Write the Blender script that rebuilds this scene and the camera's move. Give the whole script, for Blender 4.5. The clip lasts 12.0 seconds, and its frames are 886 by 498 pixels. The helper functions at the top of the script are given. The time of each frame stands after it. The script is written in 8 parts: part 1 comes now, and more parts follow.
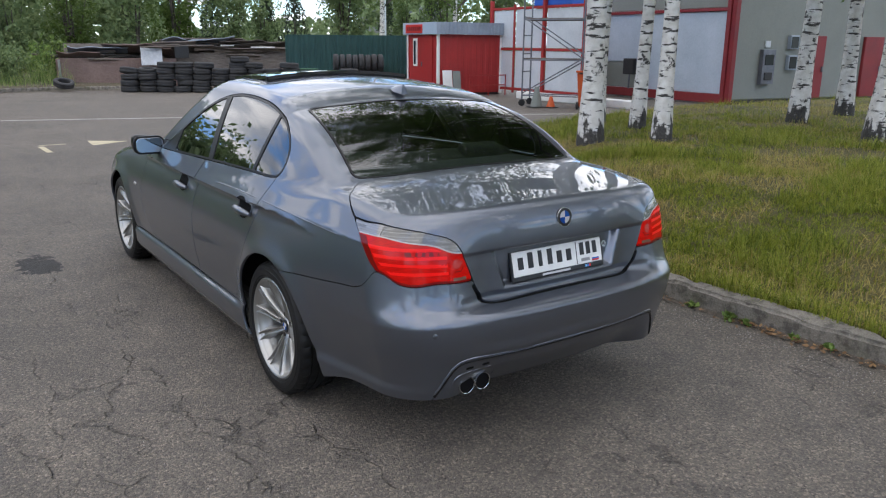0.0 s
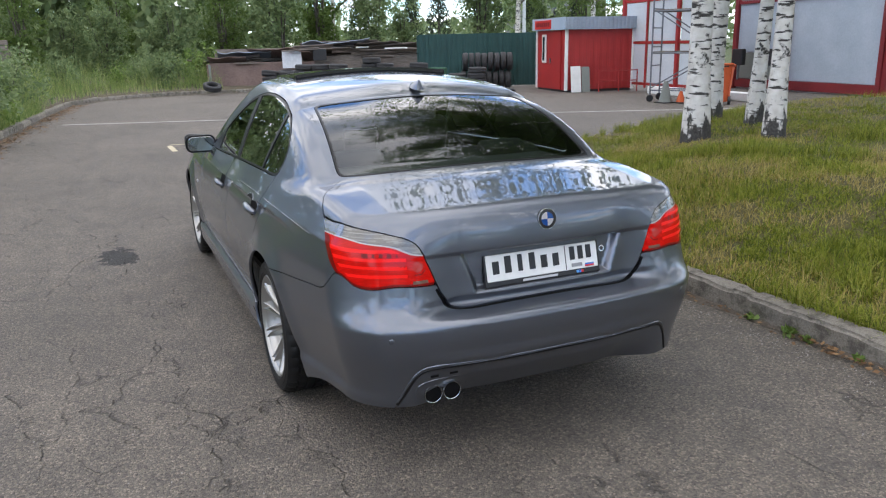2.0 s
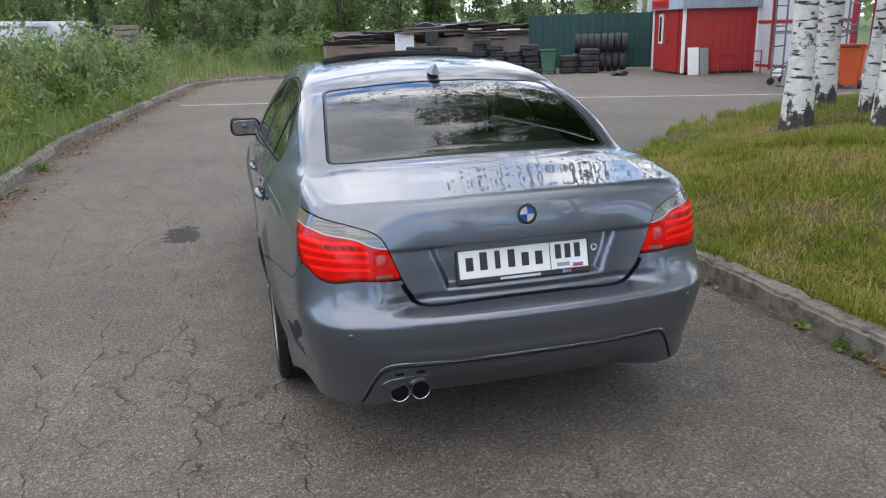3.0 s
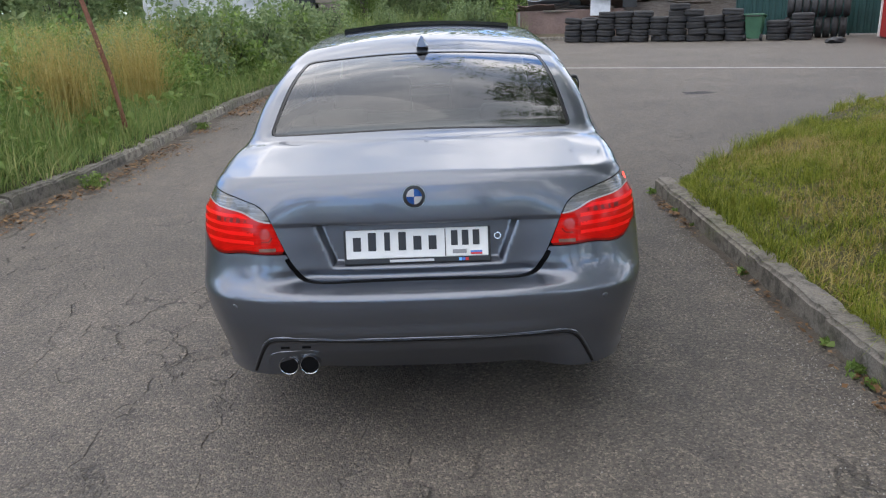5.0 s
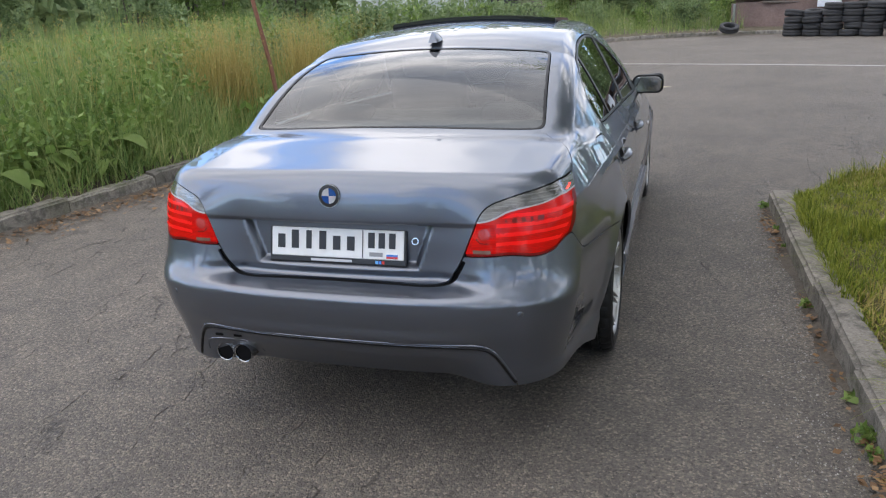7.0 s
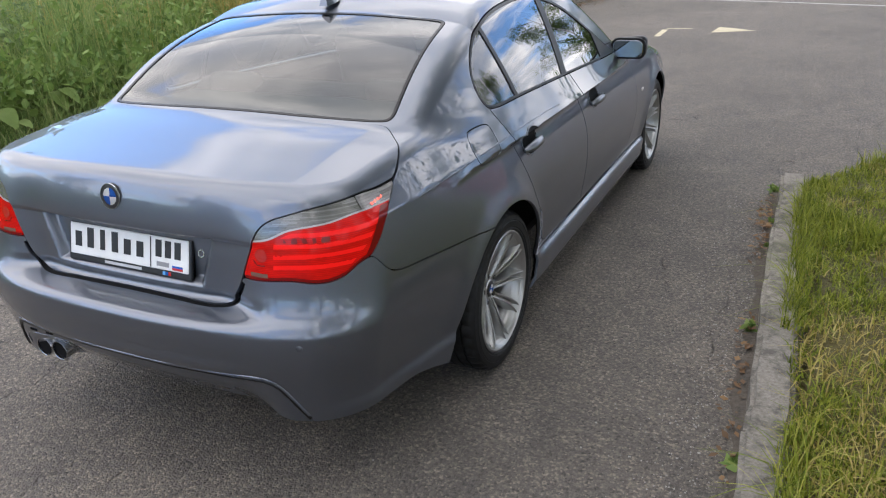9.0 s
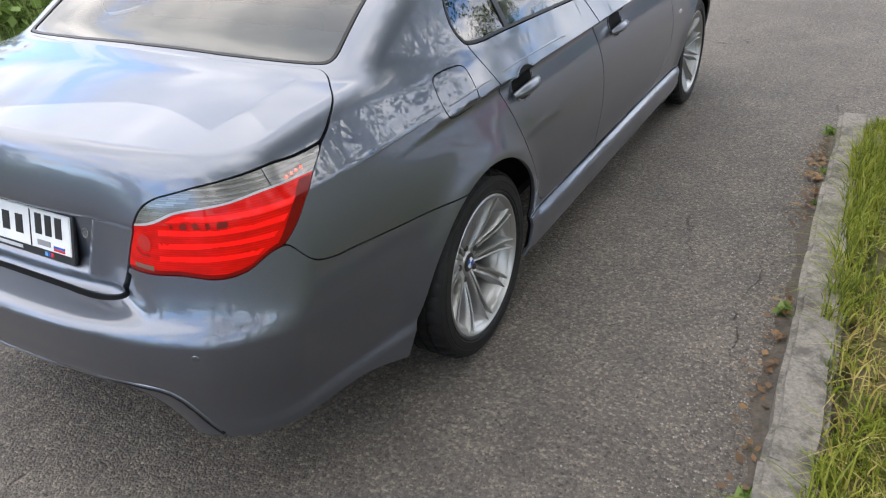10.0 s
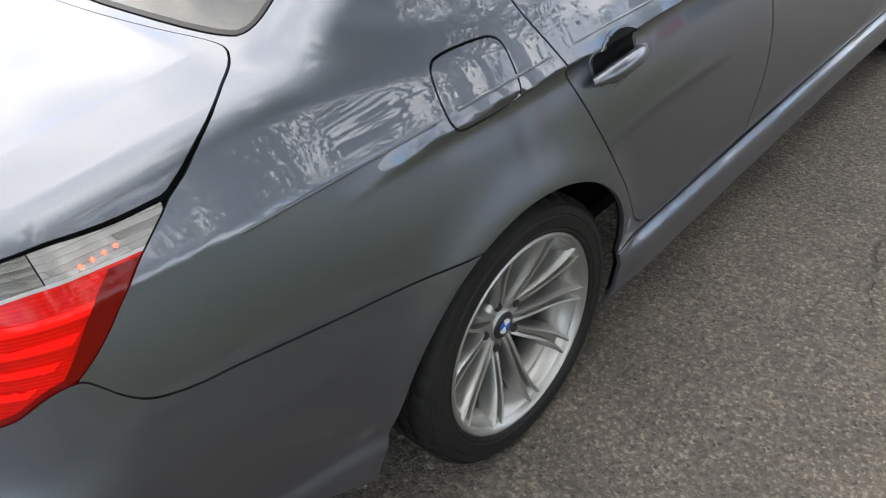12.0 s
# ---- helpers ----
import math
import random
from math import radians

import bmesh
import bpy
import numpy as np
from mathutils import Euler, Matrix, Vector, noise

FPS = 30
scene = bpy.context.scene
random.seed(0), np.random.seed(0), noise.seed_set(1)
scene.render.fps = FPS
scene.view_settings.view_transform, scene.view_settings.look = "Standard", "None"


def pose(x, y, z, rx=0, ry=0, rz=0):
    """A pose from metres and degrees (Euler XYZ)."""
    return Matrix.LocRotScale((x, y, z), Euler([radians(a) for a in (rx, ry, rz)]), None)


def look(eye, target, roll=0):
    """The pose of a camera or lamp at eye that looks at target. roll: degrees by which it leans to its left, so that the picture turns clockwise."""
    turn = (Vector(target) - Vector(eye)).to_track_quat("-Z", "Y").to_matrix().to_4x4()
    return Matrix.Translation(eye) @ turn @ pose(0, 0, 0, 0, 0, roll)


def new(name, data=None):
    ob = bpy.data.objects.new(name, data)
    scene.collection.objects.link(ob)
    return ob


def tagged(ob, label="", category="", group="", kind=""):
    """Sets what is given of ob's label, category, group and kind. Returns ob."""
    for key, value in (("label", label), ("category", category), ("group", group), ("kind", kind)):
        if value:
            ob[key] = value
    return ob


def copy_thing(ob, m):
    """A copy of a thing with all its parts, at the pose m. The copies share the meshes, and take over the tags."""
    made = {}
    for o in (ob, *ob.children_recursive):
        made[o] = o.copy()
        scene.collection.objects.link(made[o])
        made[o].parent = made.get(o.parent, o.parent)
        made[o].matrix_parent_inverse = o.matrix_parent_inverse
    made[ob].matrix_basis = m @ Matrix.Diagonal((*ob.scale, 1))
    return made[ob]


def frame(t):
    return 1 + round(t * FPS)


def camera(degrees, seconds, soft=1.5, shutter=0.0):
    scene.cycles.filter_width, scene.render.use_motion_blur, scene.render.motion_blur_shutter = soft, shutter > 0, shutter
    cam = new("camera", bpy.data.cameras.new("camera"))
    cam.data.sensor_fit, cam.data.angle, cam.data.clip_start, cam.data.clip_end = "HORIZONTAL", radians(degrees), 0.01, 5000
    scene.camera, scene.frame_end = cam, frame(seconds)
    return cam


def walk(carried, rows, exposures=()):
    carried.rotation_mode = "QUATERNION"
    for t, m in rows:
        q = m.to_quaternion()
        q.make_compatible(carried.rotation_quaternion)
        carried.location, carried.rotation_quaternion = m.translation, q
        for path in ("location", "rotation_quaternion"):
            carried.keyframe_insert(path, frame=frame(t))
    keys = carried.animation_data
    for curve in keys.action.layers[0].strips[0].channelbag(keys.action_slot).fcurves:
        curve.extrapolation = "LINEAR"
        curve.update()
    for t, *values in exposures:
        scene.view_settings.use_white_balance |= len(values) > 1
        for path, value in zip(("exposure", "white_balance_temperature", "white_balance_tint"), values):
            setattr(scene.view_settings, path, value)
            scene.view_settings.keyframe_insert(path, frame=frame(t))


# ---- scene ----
cam = camera(59.9, 12.0, soft=1.2, shutter=0.0)
EXPOSURES = [(0.0, 0.99, 6400, 14), (2.5, 1.27, 6500, 14), (5.5, 1.18, 6450, 14), (8.5, 1.32, 6500, 15), (9.5, 1.52, 6550, 15), (10.0, 1.72, 6600, 14), (10.5, 1.65, 6550, 13), (11.0, 1.64, 6600, 13), (12.0, 1.84, 6850, 12)]
PATH = [
    (0, (-2.235, -2.201, 1.654), (-1.121, -0.622, 1.138), 0.5),
    (0.5, (-2.143, -2.353, 1.653), (-1.086, -0.734, 1.143), 0.1),
    (1, (-1.94, -2.461, 1.649), (-1.0, -0.769, 1.145), -0.5),
    (1.5, (-1.775, -2.424, 1.638), (-0.895, -0.703, 1.123), -0.7),
    (2, (-1.567, -2.421, 1.627), (-0.779, -0.658, 1.109), -1.2),
    (2.5, (-1.265, -2.478, 1.63), (-0.714, -0.633, 1.089), -2.0),
    (3, (-0.998, -2.475, 1.619), (-0.506, -0.617, 1.065), -1.7),
    (3.2, (-0.882, -2.463, 1.615), (-0.405, -0.605, 1.047), -1.6),
    (4.8, (0.056, -2.533, 1.608), (0.067, -0.631, 0.989), -2.1),
    (5, (0.158, -2.53, 1.607), (0.111, -0.628, 0.99), -2.4),
    (5.5, (0.476, -2.536, 1.607), (0.271, -0.645, 0.989), -3.0),
    (6, (0.704, -2.465, 1.604), (0.395, -0.588, 0.985), -3.0),
    (6.5, (0.909, -2.361, 1.6), (0.502, -0.503, 0.985), -2.8),
    (6.7, (1.015, -2.327, 1.59), (0.524, -0.487, 0.978), -2.9),
    (8.3, (1.707, -1.827, 1.551), (0.956, -0.094, 0.894), -2.1),
    (8.5, (1.791, -1.728, 1.563), (1.002, -0.026, 0.869), -2.2),
    (9, (1.918, -1.489, 1.683), (1.097, 0.162, 0.909), -2.4),
    (9.5, (1.913, -1.213, 1.646), (1.08, 0.377, 0.764), -2.5),
    (10, (1.914, -0.892, 1.627), (1.022, 0.616, 0.663), -3.1),
    (10.5, (1.896, -0.611, 1.624), (0.92, 0.834, 0.645), -3.4),
    (11, (1.81, -0.4, 1.577), (0.805, 0.978, 0.532), -3.8),
    (11.5, (1.749, -0.135, 1.542), (0.68, 1.151, 0.446), -4.0),
    (12, (1.677, 0.094, 1.497), (0.527, 1.235, 0.325), -5.2),
]
walk(cam, [(t, look(eye, target, roll)) for t, eye, target, roll in PATH], EXPOSURES)

# ---- world, sun ----
SUN_ELEVATION, SUN_AZIMUTH = radians(50), radians(246)


def build_world():
    world = bpy.data.worlds.new("world")
    world.use_nodes = True
    scene.world = world
    nt = world.node_tree
    n, l = nt.nodes, nt.links
    n.clear()
    out, bg = n.new("ShaderNodeOutputWorld"), n.new("ShaderNodeBackground")
    sky = n.new("ShaderNodeTexSky")
    sky.sky_type, sky.sun_disc = "NISHITA", False
    sky.sun_elevation, sky.sun_rotation = SUN_ELEVATION, SUN_AZIMUTH
    sky.air_density, sky.dust_density, sky.ozone_density = 1.0, 0.3, 2.0
    # a broken cloud layer: the direction is laid onto a plane overhead, so clouds crowd towards the horizon
    tc, sep = n.new("ShaderNodeTexCoord"), n.new("ShaderNodeSeparateXYZ")
    l.new(tc.outputs["Generated"], sep.inputs[0])
    up = n.new("ShaderNodeMath"); up.operation = "ADD"; up.inputs[1].default_value = 0.12
    top = n.new("ShaderNodeMath"); top.operation = "MAXIMUM"; top.inputs[1].default_value = 0.06
    l.new(sep.outputs["Z"], up.inputs[0]); l.new(up.outputs[0], top.inputs[0])
    dx, dy = n.new("ShaderNodeMath"), n.new("ShaderNodeMath")
    dx.operation = dy.operation = "DIVIDE"
    l.new(sep.outputs["X"], dx.inputs[0]); l.new(top.outputs[0], dx.inputs[1])
    l.new(sep.outputs["Y"], dy.inputs[0]); l.new(top.outputs[0], dy.inputs[1])
    com = n.new("ShaderNodeCombineXYZ")
    l.new(dx.outputs[0], com.inputs[0]); l.new(dy.outputs[0], com.inputs[1])
    com.inputs[2].default_value = 8.3
    big, fine = n.new("ShaderNodeTexNoise"), n.new("ShaderNodeTexNoise")
    big.inputs["Scale"].default_value, big.inputs["Detail"].default_value, big.inputs["Roughness"].default_value = 1.25, 9, 0.56
    big.inputs["Distortion"].default_value = 0.25
    fine.inputs["Scale"].default_value, fine.inputs["Detail"].default_value = 2.4, 6
    l.new(com.outputs[0], big.inputs["Vector"]); l.new(com.outputs[0], fine.inputs["Vector"])
    cover, shade = n.new("ShaderNodeValToRGB"), n.new("ShaderNodeValToRGB")
    cover.color_ramp.elements[0].position, cover.color_ramp.elements[1].position = 0.49, 0.58
    shade.color_ramp.elements[0].position, shade.color_ramp.elements[1].position = 0.36, 0.63
    mid = shade.color_ramp.elements.new(0.50)
    shade.color_ramp.elements[0].color = (3.2, 3.7, 4.5, 1)
    mid.color = (5.0, 5.3, 5.7, 1)
    shade.color_ramp.elements[-1].color = (8.5, 8.55, 8.55, 1)
    high = n.new("ShaderNodeMath"); high.operation = "MULTIPLY_ADD"; high.inputs[1].default_value = 0.30
    l.new(sep.outputs["Z"], high.inputs[0]); l.new(big.outputs["Fac"], high.inputs[2])
    side = n.new("ShaderNodeMath"); side.operation = "MULTIPLY_ADD"; side.inputs[1].default_value = 0.03
    l.new(sep.outputs["X"], side.inputs[0]); l.new(high.outputs[0], side.inputs[2])
    # a clear stretch of blue ahead over the bank
    open_sky = n.new("ShaderNodeVectorMath"); open_sky.operation = "DOT_PRODUCT"
    open_sky.inputs[1].default_value = (-0.60, 0.72, 0.34)
    l.new(tc.outputs["Generated"], open_sky.inputs[0])
    clear = n.new("ShaderNodeMapRange")
    clear.interpolation_type = "SMOOTHSTEP"
    clear.inputs["From Min"].default_value, clear.inputs["From Max"].default_value = 0.90, 1.0
    clear.inputs["To Min"].default_value, clear.inputs["To Max"].default_value = 0.0, -0.07
    l.new(open_sky.outputs["Value"], clear.inputs["Value"])
    thin = n.new("ShaderNodeMath"); thin.operation = "ADD"
    l.new(side.outputs[0], thin.inputs[0]); l.new(clear.outputs[0], thin.inputs[1])
    l.new(thin.outputs[0], cover.inputs[0]); l.new(fine.outputs["Fac"], shade.inputs[0])
    # clouds across from the sun are lit from the front
    facing = n.new("ShaderNodeVectorMath"); facing.operation = "DOT_PRODUCT"
    facing.inputs[1].default_value = (0.90, -0.05, -0.25)
    l.new(tc.outputs["Generated"], facing.inputs[0])
    lit = n.new("ShaderNodeMapRange")
    lit.inputs["From Min"].default_value, lit.inputs["From Max"].default_value = -1.0, 1.0
    lit.inputs["To Min"].default_value, lit.inputs["To Max"].default_value = 0.66, 1.33
    l.new(facing.outputs["Value"], lit.inputs["Value"])
    shaded = n.new("ShaderNodeVectorMath"); shaded.operation = "SCALE"
    l.new(shade.outputs["Color"], shaded.inputs[0]); l.new(lit.outputs[0], shaded.inputs["Scale"])
    mix = n.new("ShaderNodeMixRGB")
    l.new(cover.outputs["Color"], mix.inputs["Fac"])
    deep = n.new("ShaderNodeMixRGB"); deep.blend_type = "MULTIPLY"
    deep.inputs["Fac"].default_value, deep.inputs["Color2"].default_value = 1.0, (0.75, 0.97, 1.20, 1)
    l.new(sky.outputs[0], deep.inputs["Color1"])
    l.new(deep.outputs[0], mix.inputs["Color1"]); l.new(shaded.outputs[0], mix.inputs["Color2"])
    l.new(mix.outputs[0], bg.inputs["Color"])
    bg.inputs["Strength"].default_value = 0.15
    l.new(bg.outputs[0], out.inputs[0])


build_world()
sun = new("sun", bpy.data.lights.new("sun", "SUN"))
sun.data.energy, sun.data.angle, sun.data.color = 0.55, radians(100), (1.0, 0.94, 0.84)
SUN_TO = Vector((math.sin(SUN_AZIMUTH) * math.cos(SUN_ELEVATION), math.cos(SUN_AZIMUTH) * math.cos(SUN_ELEVATION), math.sin(SUN_ELEVATION)))
sun.matrix_world = look(SUN_TO * 50, (0, 0, 0))


# ---- node materials ----
def shader(name):
    m = bpy.data.materials.new(name)
    m.use_nodes = True
    return m, m.node_tree.nodes, m.node_tree.links, m.node_tree.nodes["Principled BSDF"]


def noise_node(n, l, vector, scale, detail=4, rough=0.55):
    t = n.new("ShaderNodeTexNoise")
    t.inputs["Scale"].default_value, t.inputs["Detail"].default_value, t.inputs["Roughness"].default_value = scale, detail, rough
    l.new(vector, t.inputs["Vector"])
    return t.outputs["Fac"]


def ramp_node(n, l, fac, stops):
    r = n.new("ShaderNodeValToRGB")
    while len(r.color_ramp.elements) < len(stops):
        r.color_ramp.elements.new(0.5)
    for e, (p, c) in zip(r.color_ramp.elements, stops):
        e.position, e.color = p, (*c, 1) if len(c) == 3 else c
    l.new(fac, r.inputs[0])
    return r.outputs["Color"]


def mix_node(n, l, fac, a, b, blend="MIX"):
    m = n.new("ShaderNodeMixRGB")
    m.blend_type = blend
    for value, slot in ((fac, "Fac"), (a, "Color1"), (b, "Color2")):
        if isinstance(value, (int, float)):
            m.inputs[slot].default_value = value
        elif isinstance(value, tuple):
            m.inputs[slot].default_value = (*value, 1)
        else:
            l.new(value, m.inputs[slot])
    return m.outputs[0]


def math_node(n, l, op, a, b=None):
    m = n.new("ShaderNodeMath")
    m.operation = op
    for k, value in enumerate((a, b)):
        if isinstance(value, (int, float)):
            m.inputs[k].default_value = value
        elif value is not None:
            l.new(value, m.inputs[k])
    return m.outputs[0]


def bump_node(n, l, height, strength, distance=0.01, normal=None):
    b = n.new("ShaderNodeBump")
    b.inputs["Strength"].default_value, b.inputs["Distance"].default_value = strength, distance
    l.new(height, b.inputs["Height"])
    if normal is not None:
        l.new(normal, b.inputs["Normal"])
    return b.outputs[0]


def object_coords(n, stretch=None, l=None):
    tc = n.new("ShaderNodeTexCoord").outputs["Object"]
    if stretch is None:
        return tc
    mp = n.new("ShaderNodeMapping")
    mp.inputs["Scale"].default_value = stretch
    l.new(tc, mp.inputs["Vector"])
    return mp.outputs[0]


def plain(name, dark, light, fine=40.0, coarse=3.0, rough=0.6, metal=0.0, bump=0.15, stretch=None, vary=0.0, depth=0.004, spec=0.5):
    """A surface with grain and larger stains between two colours."""
    m, n, l, p = shader(name)
    v = object_coords(n, stretch, l)
    a, b = noise_node(n, l, v, fine, 6), noise_node(n, l, v, coarse, 5)
    f = math_node(n, l, "ADD", math_node(n, l, "MULTIPLY", a, 0.45), math_node(n, l, "MULTIPLY", b, 0.55))
    if vary:
        r = n.new("ShaderNodeObjectInfo").outputs["Random"]
        f = math_node(n, l, "ADD", f, math_node(n, l, "MULTIPLY", math_node(n, l, "SUBTRACT", r, 0.5), vary))
    l.new(ramp_node(n, l, f, [(0.32, dark), (0.68, light)]), p.inputs["Base Color"])
    l.new(math_node(n, l, "ADD", math_node(n, l, "MULTIPLY", b, 0.25), rough - 0.12), p.inputs["Roughness"])
    p.inputs["Metallic"].default_value = metal
    p.inputs["Specular IOR Level"].default_value = spec
    if bump:
        l.new(bump_node(n, l, a, bump, depth), p.inputs["Normal"])
    return m


def leafy(name, stops, rough=0.55, through_light=0.25):
    """Leaves and blades, each its own tint."""
    m, n, l, p = shader(name)
    r = n.new("ShaderNodeNewGeometry").outputs["Random Per Island"]
    v = object_coords(n)
    f = math_node(n, l, "ADD", math_node(n, l, "MULTIPLY", r, 0.60), math_node(n, l, "MULTIPLY", math_node(n, l, "ADD", math_node(n, l, "MULTIPLY", noise_node(n, l, v, 1.4, 6, 0.65), 0.6), math_node(n, l, "MULTIPLY", noise_node(n, l, v, 11, 2, 0.5), 0.4)), 0.72))
    c = ramp_node(n, l, math_node(n, l, "SUBTRACT", f, 0.15), stops)
    l.new(c, p.inputs["Base Color"])
    p.inputs["Roughness"].default_value = rough
    p.inputs["Specular IOR Level"].default_value = 0.3
    t = n.new("ShaderNodeBsdfTranslucent")
    l.new(c, t.inputs["Color"])
    mx = n.new("ShaderNodeMixShader")
    mx.inputs[0].default_value = through_light
    l.new(p.outputs[0], mx.inputs[1]); l.new(t.outputs[0], mx.inputs[2])
    l.new(mx.outputs[0], n["Material Output"].inputs["Surface"])
    return m


# ---- mesh tools ----
def thing(name, where, label, category, group="", kind=""):
    ob = new(name)
    ob.empty_display_size = 0.1
    ob.matrix_world = where if isinstance(where, Matrix) else Matrix.Translation(where)
    return tagged(ob, label, category, group, kind)


def finish(name, bm, material, parent=None, label="", smooth=False):
    me = bpy.data.meshes.new(name)
    bm.to_mesh(me)
    bm.free()
    if smooth:
        me.shade_smooth()
        me.set_sharp_from_angle(angle=radians(smooth if smooth is not True else 40))
    for m in material if isinstance(material, (list, tuple)) else [material]:
        me.materials.append(m)
    ob = new(name, me)
    ob.parent = parent
    return tagged(ob, label)


def part(name, bm, material, parent, label="", smooth=False):
    return finish(name, bm, material, parent, label, smooth)


def raw(name, verts, faces, material, parent=None, label="", smooth=False, slots=None):
    """A mesh from arrays; faces: rows of one length."""
    verts, faces = np.asarray(verts, np.float32), np.asarray(faces, np.int32)
    me = bpy.data.meshes.new(name)
    me.vertices.add(len(verts))
    me.vertices.foreach_set("co", verts.ravel())
    k = faces.shape[1]
    me.loops.add(faces.size)
    me.loops.foreach_set("vertex_index", faces.ravel())
    me.polygons.add(len(faces))
    me.polygons.foreach_set("loop_start", np.arange(0, faces.size, k, dtype=np.int32))
    for m in material if isinstance(material, (list, tuple)) else [material]:
        me.materials.append(m)
    if slots is not None:
        me.polygons.foreach_set("material_index", np.asarray(slots, np.int32))
    me.update(calc_edges=True)
    if smooth:
        me.shade_smooth()
    ob = new(name, me)
    ob.parent = parent
    return tagged(ob, label)


def box(bm, centre, size, turn=None, bevel=0.0, segments=1):
    m = Matrix.Translation(centre) @ (turn.to_4x4() if turn else Matrix()) @ Matrix.Diagonal((*size, 1))
    vs = bmesh.ops.create_cube(bm, size=1, matrix=m)["verts"]
    if bevel:
        es = list({e for v in vs for e in v.link_edges})
        bmesh.ops.bevel(bm, geom=es, offset=bevel, segments=segments, affect="EDGES", profile=0.6)
    return bm


def boxed(centre, size, turn=None, bevel=0.0, segments=1):
    return box(bmesh.new(), centre, size, turn, bevel, segments)


def lathe(bm, profile, m=Matrix(), steps=24, closed=False):
    """Turn a profile of (radius, height) round z, then lay it by m."""
    rings = []
    for r, z in profile:
        rings.append([bm.verts.new(m @ Vector((r * math.cos(a), r * math.sin(a), z))) for a in np.linspace(0, 2 * math.pi, steps, endpoint=False)])
    pairs = list(zip(rings, rings[1:])) + ([(rings[-1], rings[0])] if closed else [])
    for a, b in pairs:
        for k in range(steps):
            bm.faces.new((a[k], a[(k + 1) % steps], b[(k + 1) % steps], b[k]))
    if not closed:
        for ring, turned in ((rings[0], True), (rings[-1], False)):
            if (ring[0].co - ring[steps // 2].co).length > 1e-6:
                bm.faces.new(ring[::-1] if turned else ring)
    return bm


def pipe(bm, points, radius, steps=8, caps=True):
    """A tube along points; radius: one number or one a point."""
    pts = [Vector(p) for p in points]
    rad = [float(r) for r in radius] if isinstance(radius, (list, tuple, np.ndarray)) else [float(radius)] * len(pts)
    rings, side = [], None
    for k, p in enumerate(pts):
        way = (pts[min(k + 1, len(pts) - 1)] - pts[max(k - 1, 0)]).normalized()
        if side is None:
            side = way.orthogonal().normalized()
        side = (side - way * side.dot(way)).normalized()
        other = way.cross(side)
        rings.append([bm.verts.new(p + rad[k] * (math.cos(a) * side + math.sin(a) * other)) for a in np.linspace(0, 2 * math.pi, steps, endpoint=False)])
    for a, b in zip(rings, rings[1:]):
        for k in range(steps):
            bm.faces.new((a[k], a[(k + 1) % steps], b[(k + 1) % steps], b[k]))
    if caps:
        bm.faces.new(rings[0][::-1]); bm.faces.new(rings[-1])
    return bm


def along(a, b):
    """The turn about z that lays +x on the way from a to b."""
    return Matrix.Rotation(math.atan2(b[1] - a[1], b[0] - a[0]), 3, "Z")


def leaves_mesh(centres, size, rng, droop=0.0, ratio=0.6):
    """Diamond leaves at the centres, turned at random: verts, faces."""
    n = len(centres)
    a = rng.normal(size=(n, 3)); a[:, 2] -= droop; a /= np.linalg.norm(a, axis=1, keepdims=True)
    b = np.cross(a, rng.normal(size=(n, 3))); b /= np.linalg.norm(b, axis=1, keepdims=True)
    s = (size * rng.uniform(0.6, 1.3, n))[:, None]
    v = np.stack([centres - a * s, centres + b * s * ratio, centres + a * s, centres - b * s * ratio], 1).reshape(-1, 3)
    return v, np.arange(4 * n).reshape(-1, 4)


def blades_mesh(base, height, width, rng, lean=0.35, segs=2):
    """Tapered, bent blades: verts, faces (quads; the tip is narrow)."""
    n = len(base)
    yaw, ang = rng.uniform(0, 2 * np.pi, n), rng.uniform(0, 2 * np.pi, n)
    out = np.stack([np.cos(yaw), np.sin(yaw), 0 * yaw], 1)
    wide = np.stack([np.cos(ang), np.sin(ang), 0 * ang], 1) * width[:, None] * 0.5
    bend = np.abs(rng.normal(0, lean, n))
    rows = []
    for k in range(segs + 1):
        f = k / segs
        c = base + out * (bend * height * f**1.8)[:, None] + np.array([0, 0, 1.0]) * (height * (f - 0.35 * bend * f * f))[:, None]
        w = wide * (1 - 0.93 * f**1.5)
        rows += [c - w, c + w]
    v = np.stack(rows, 1).reshape(-1, 3)
    m = 2 * (segs + 1)
    q = np.array([[2 * k, 2 * k + 1, 2 * k + 3, 2 * k + 2] for k in range(segs)])
    return v, (np.arange(n)[:, None, None] * m + q[None]).reshape(-1, 4)


def joined(*meshes):
    vs, fs, off = [], [], 0
    for v, f in meshes:
        vs.append(v); fs.append(f + off); off += len(v)
    return np.concatenate(vs), np.concatenate(fs)


def polyline(points, step):
    """Points at even steps along a line through the given (x, y)."""
    p = np.array(points, float)
    d = np.r_[0, np.cumsum(np.hypot(*np.diff(p, axis=0).T))]
    s = np.arange(0, d[-1] + 1e-6, step)
    return np.stack([np.interp(s, d, p[:, 0]), np.interp(s, d, p[:, 1])], 1)


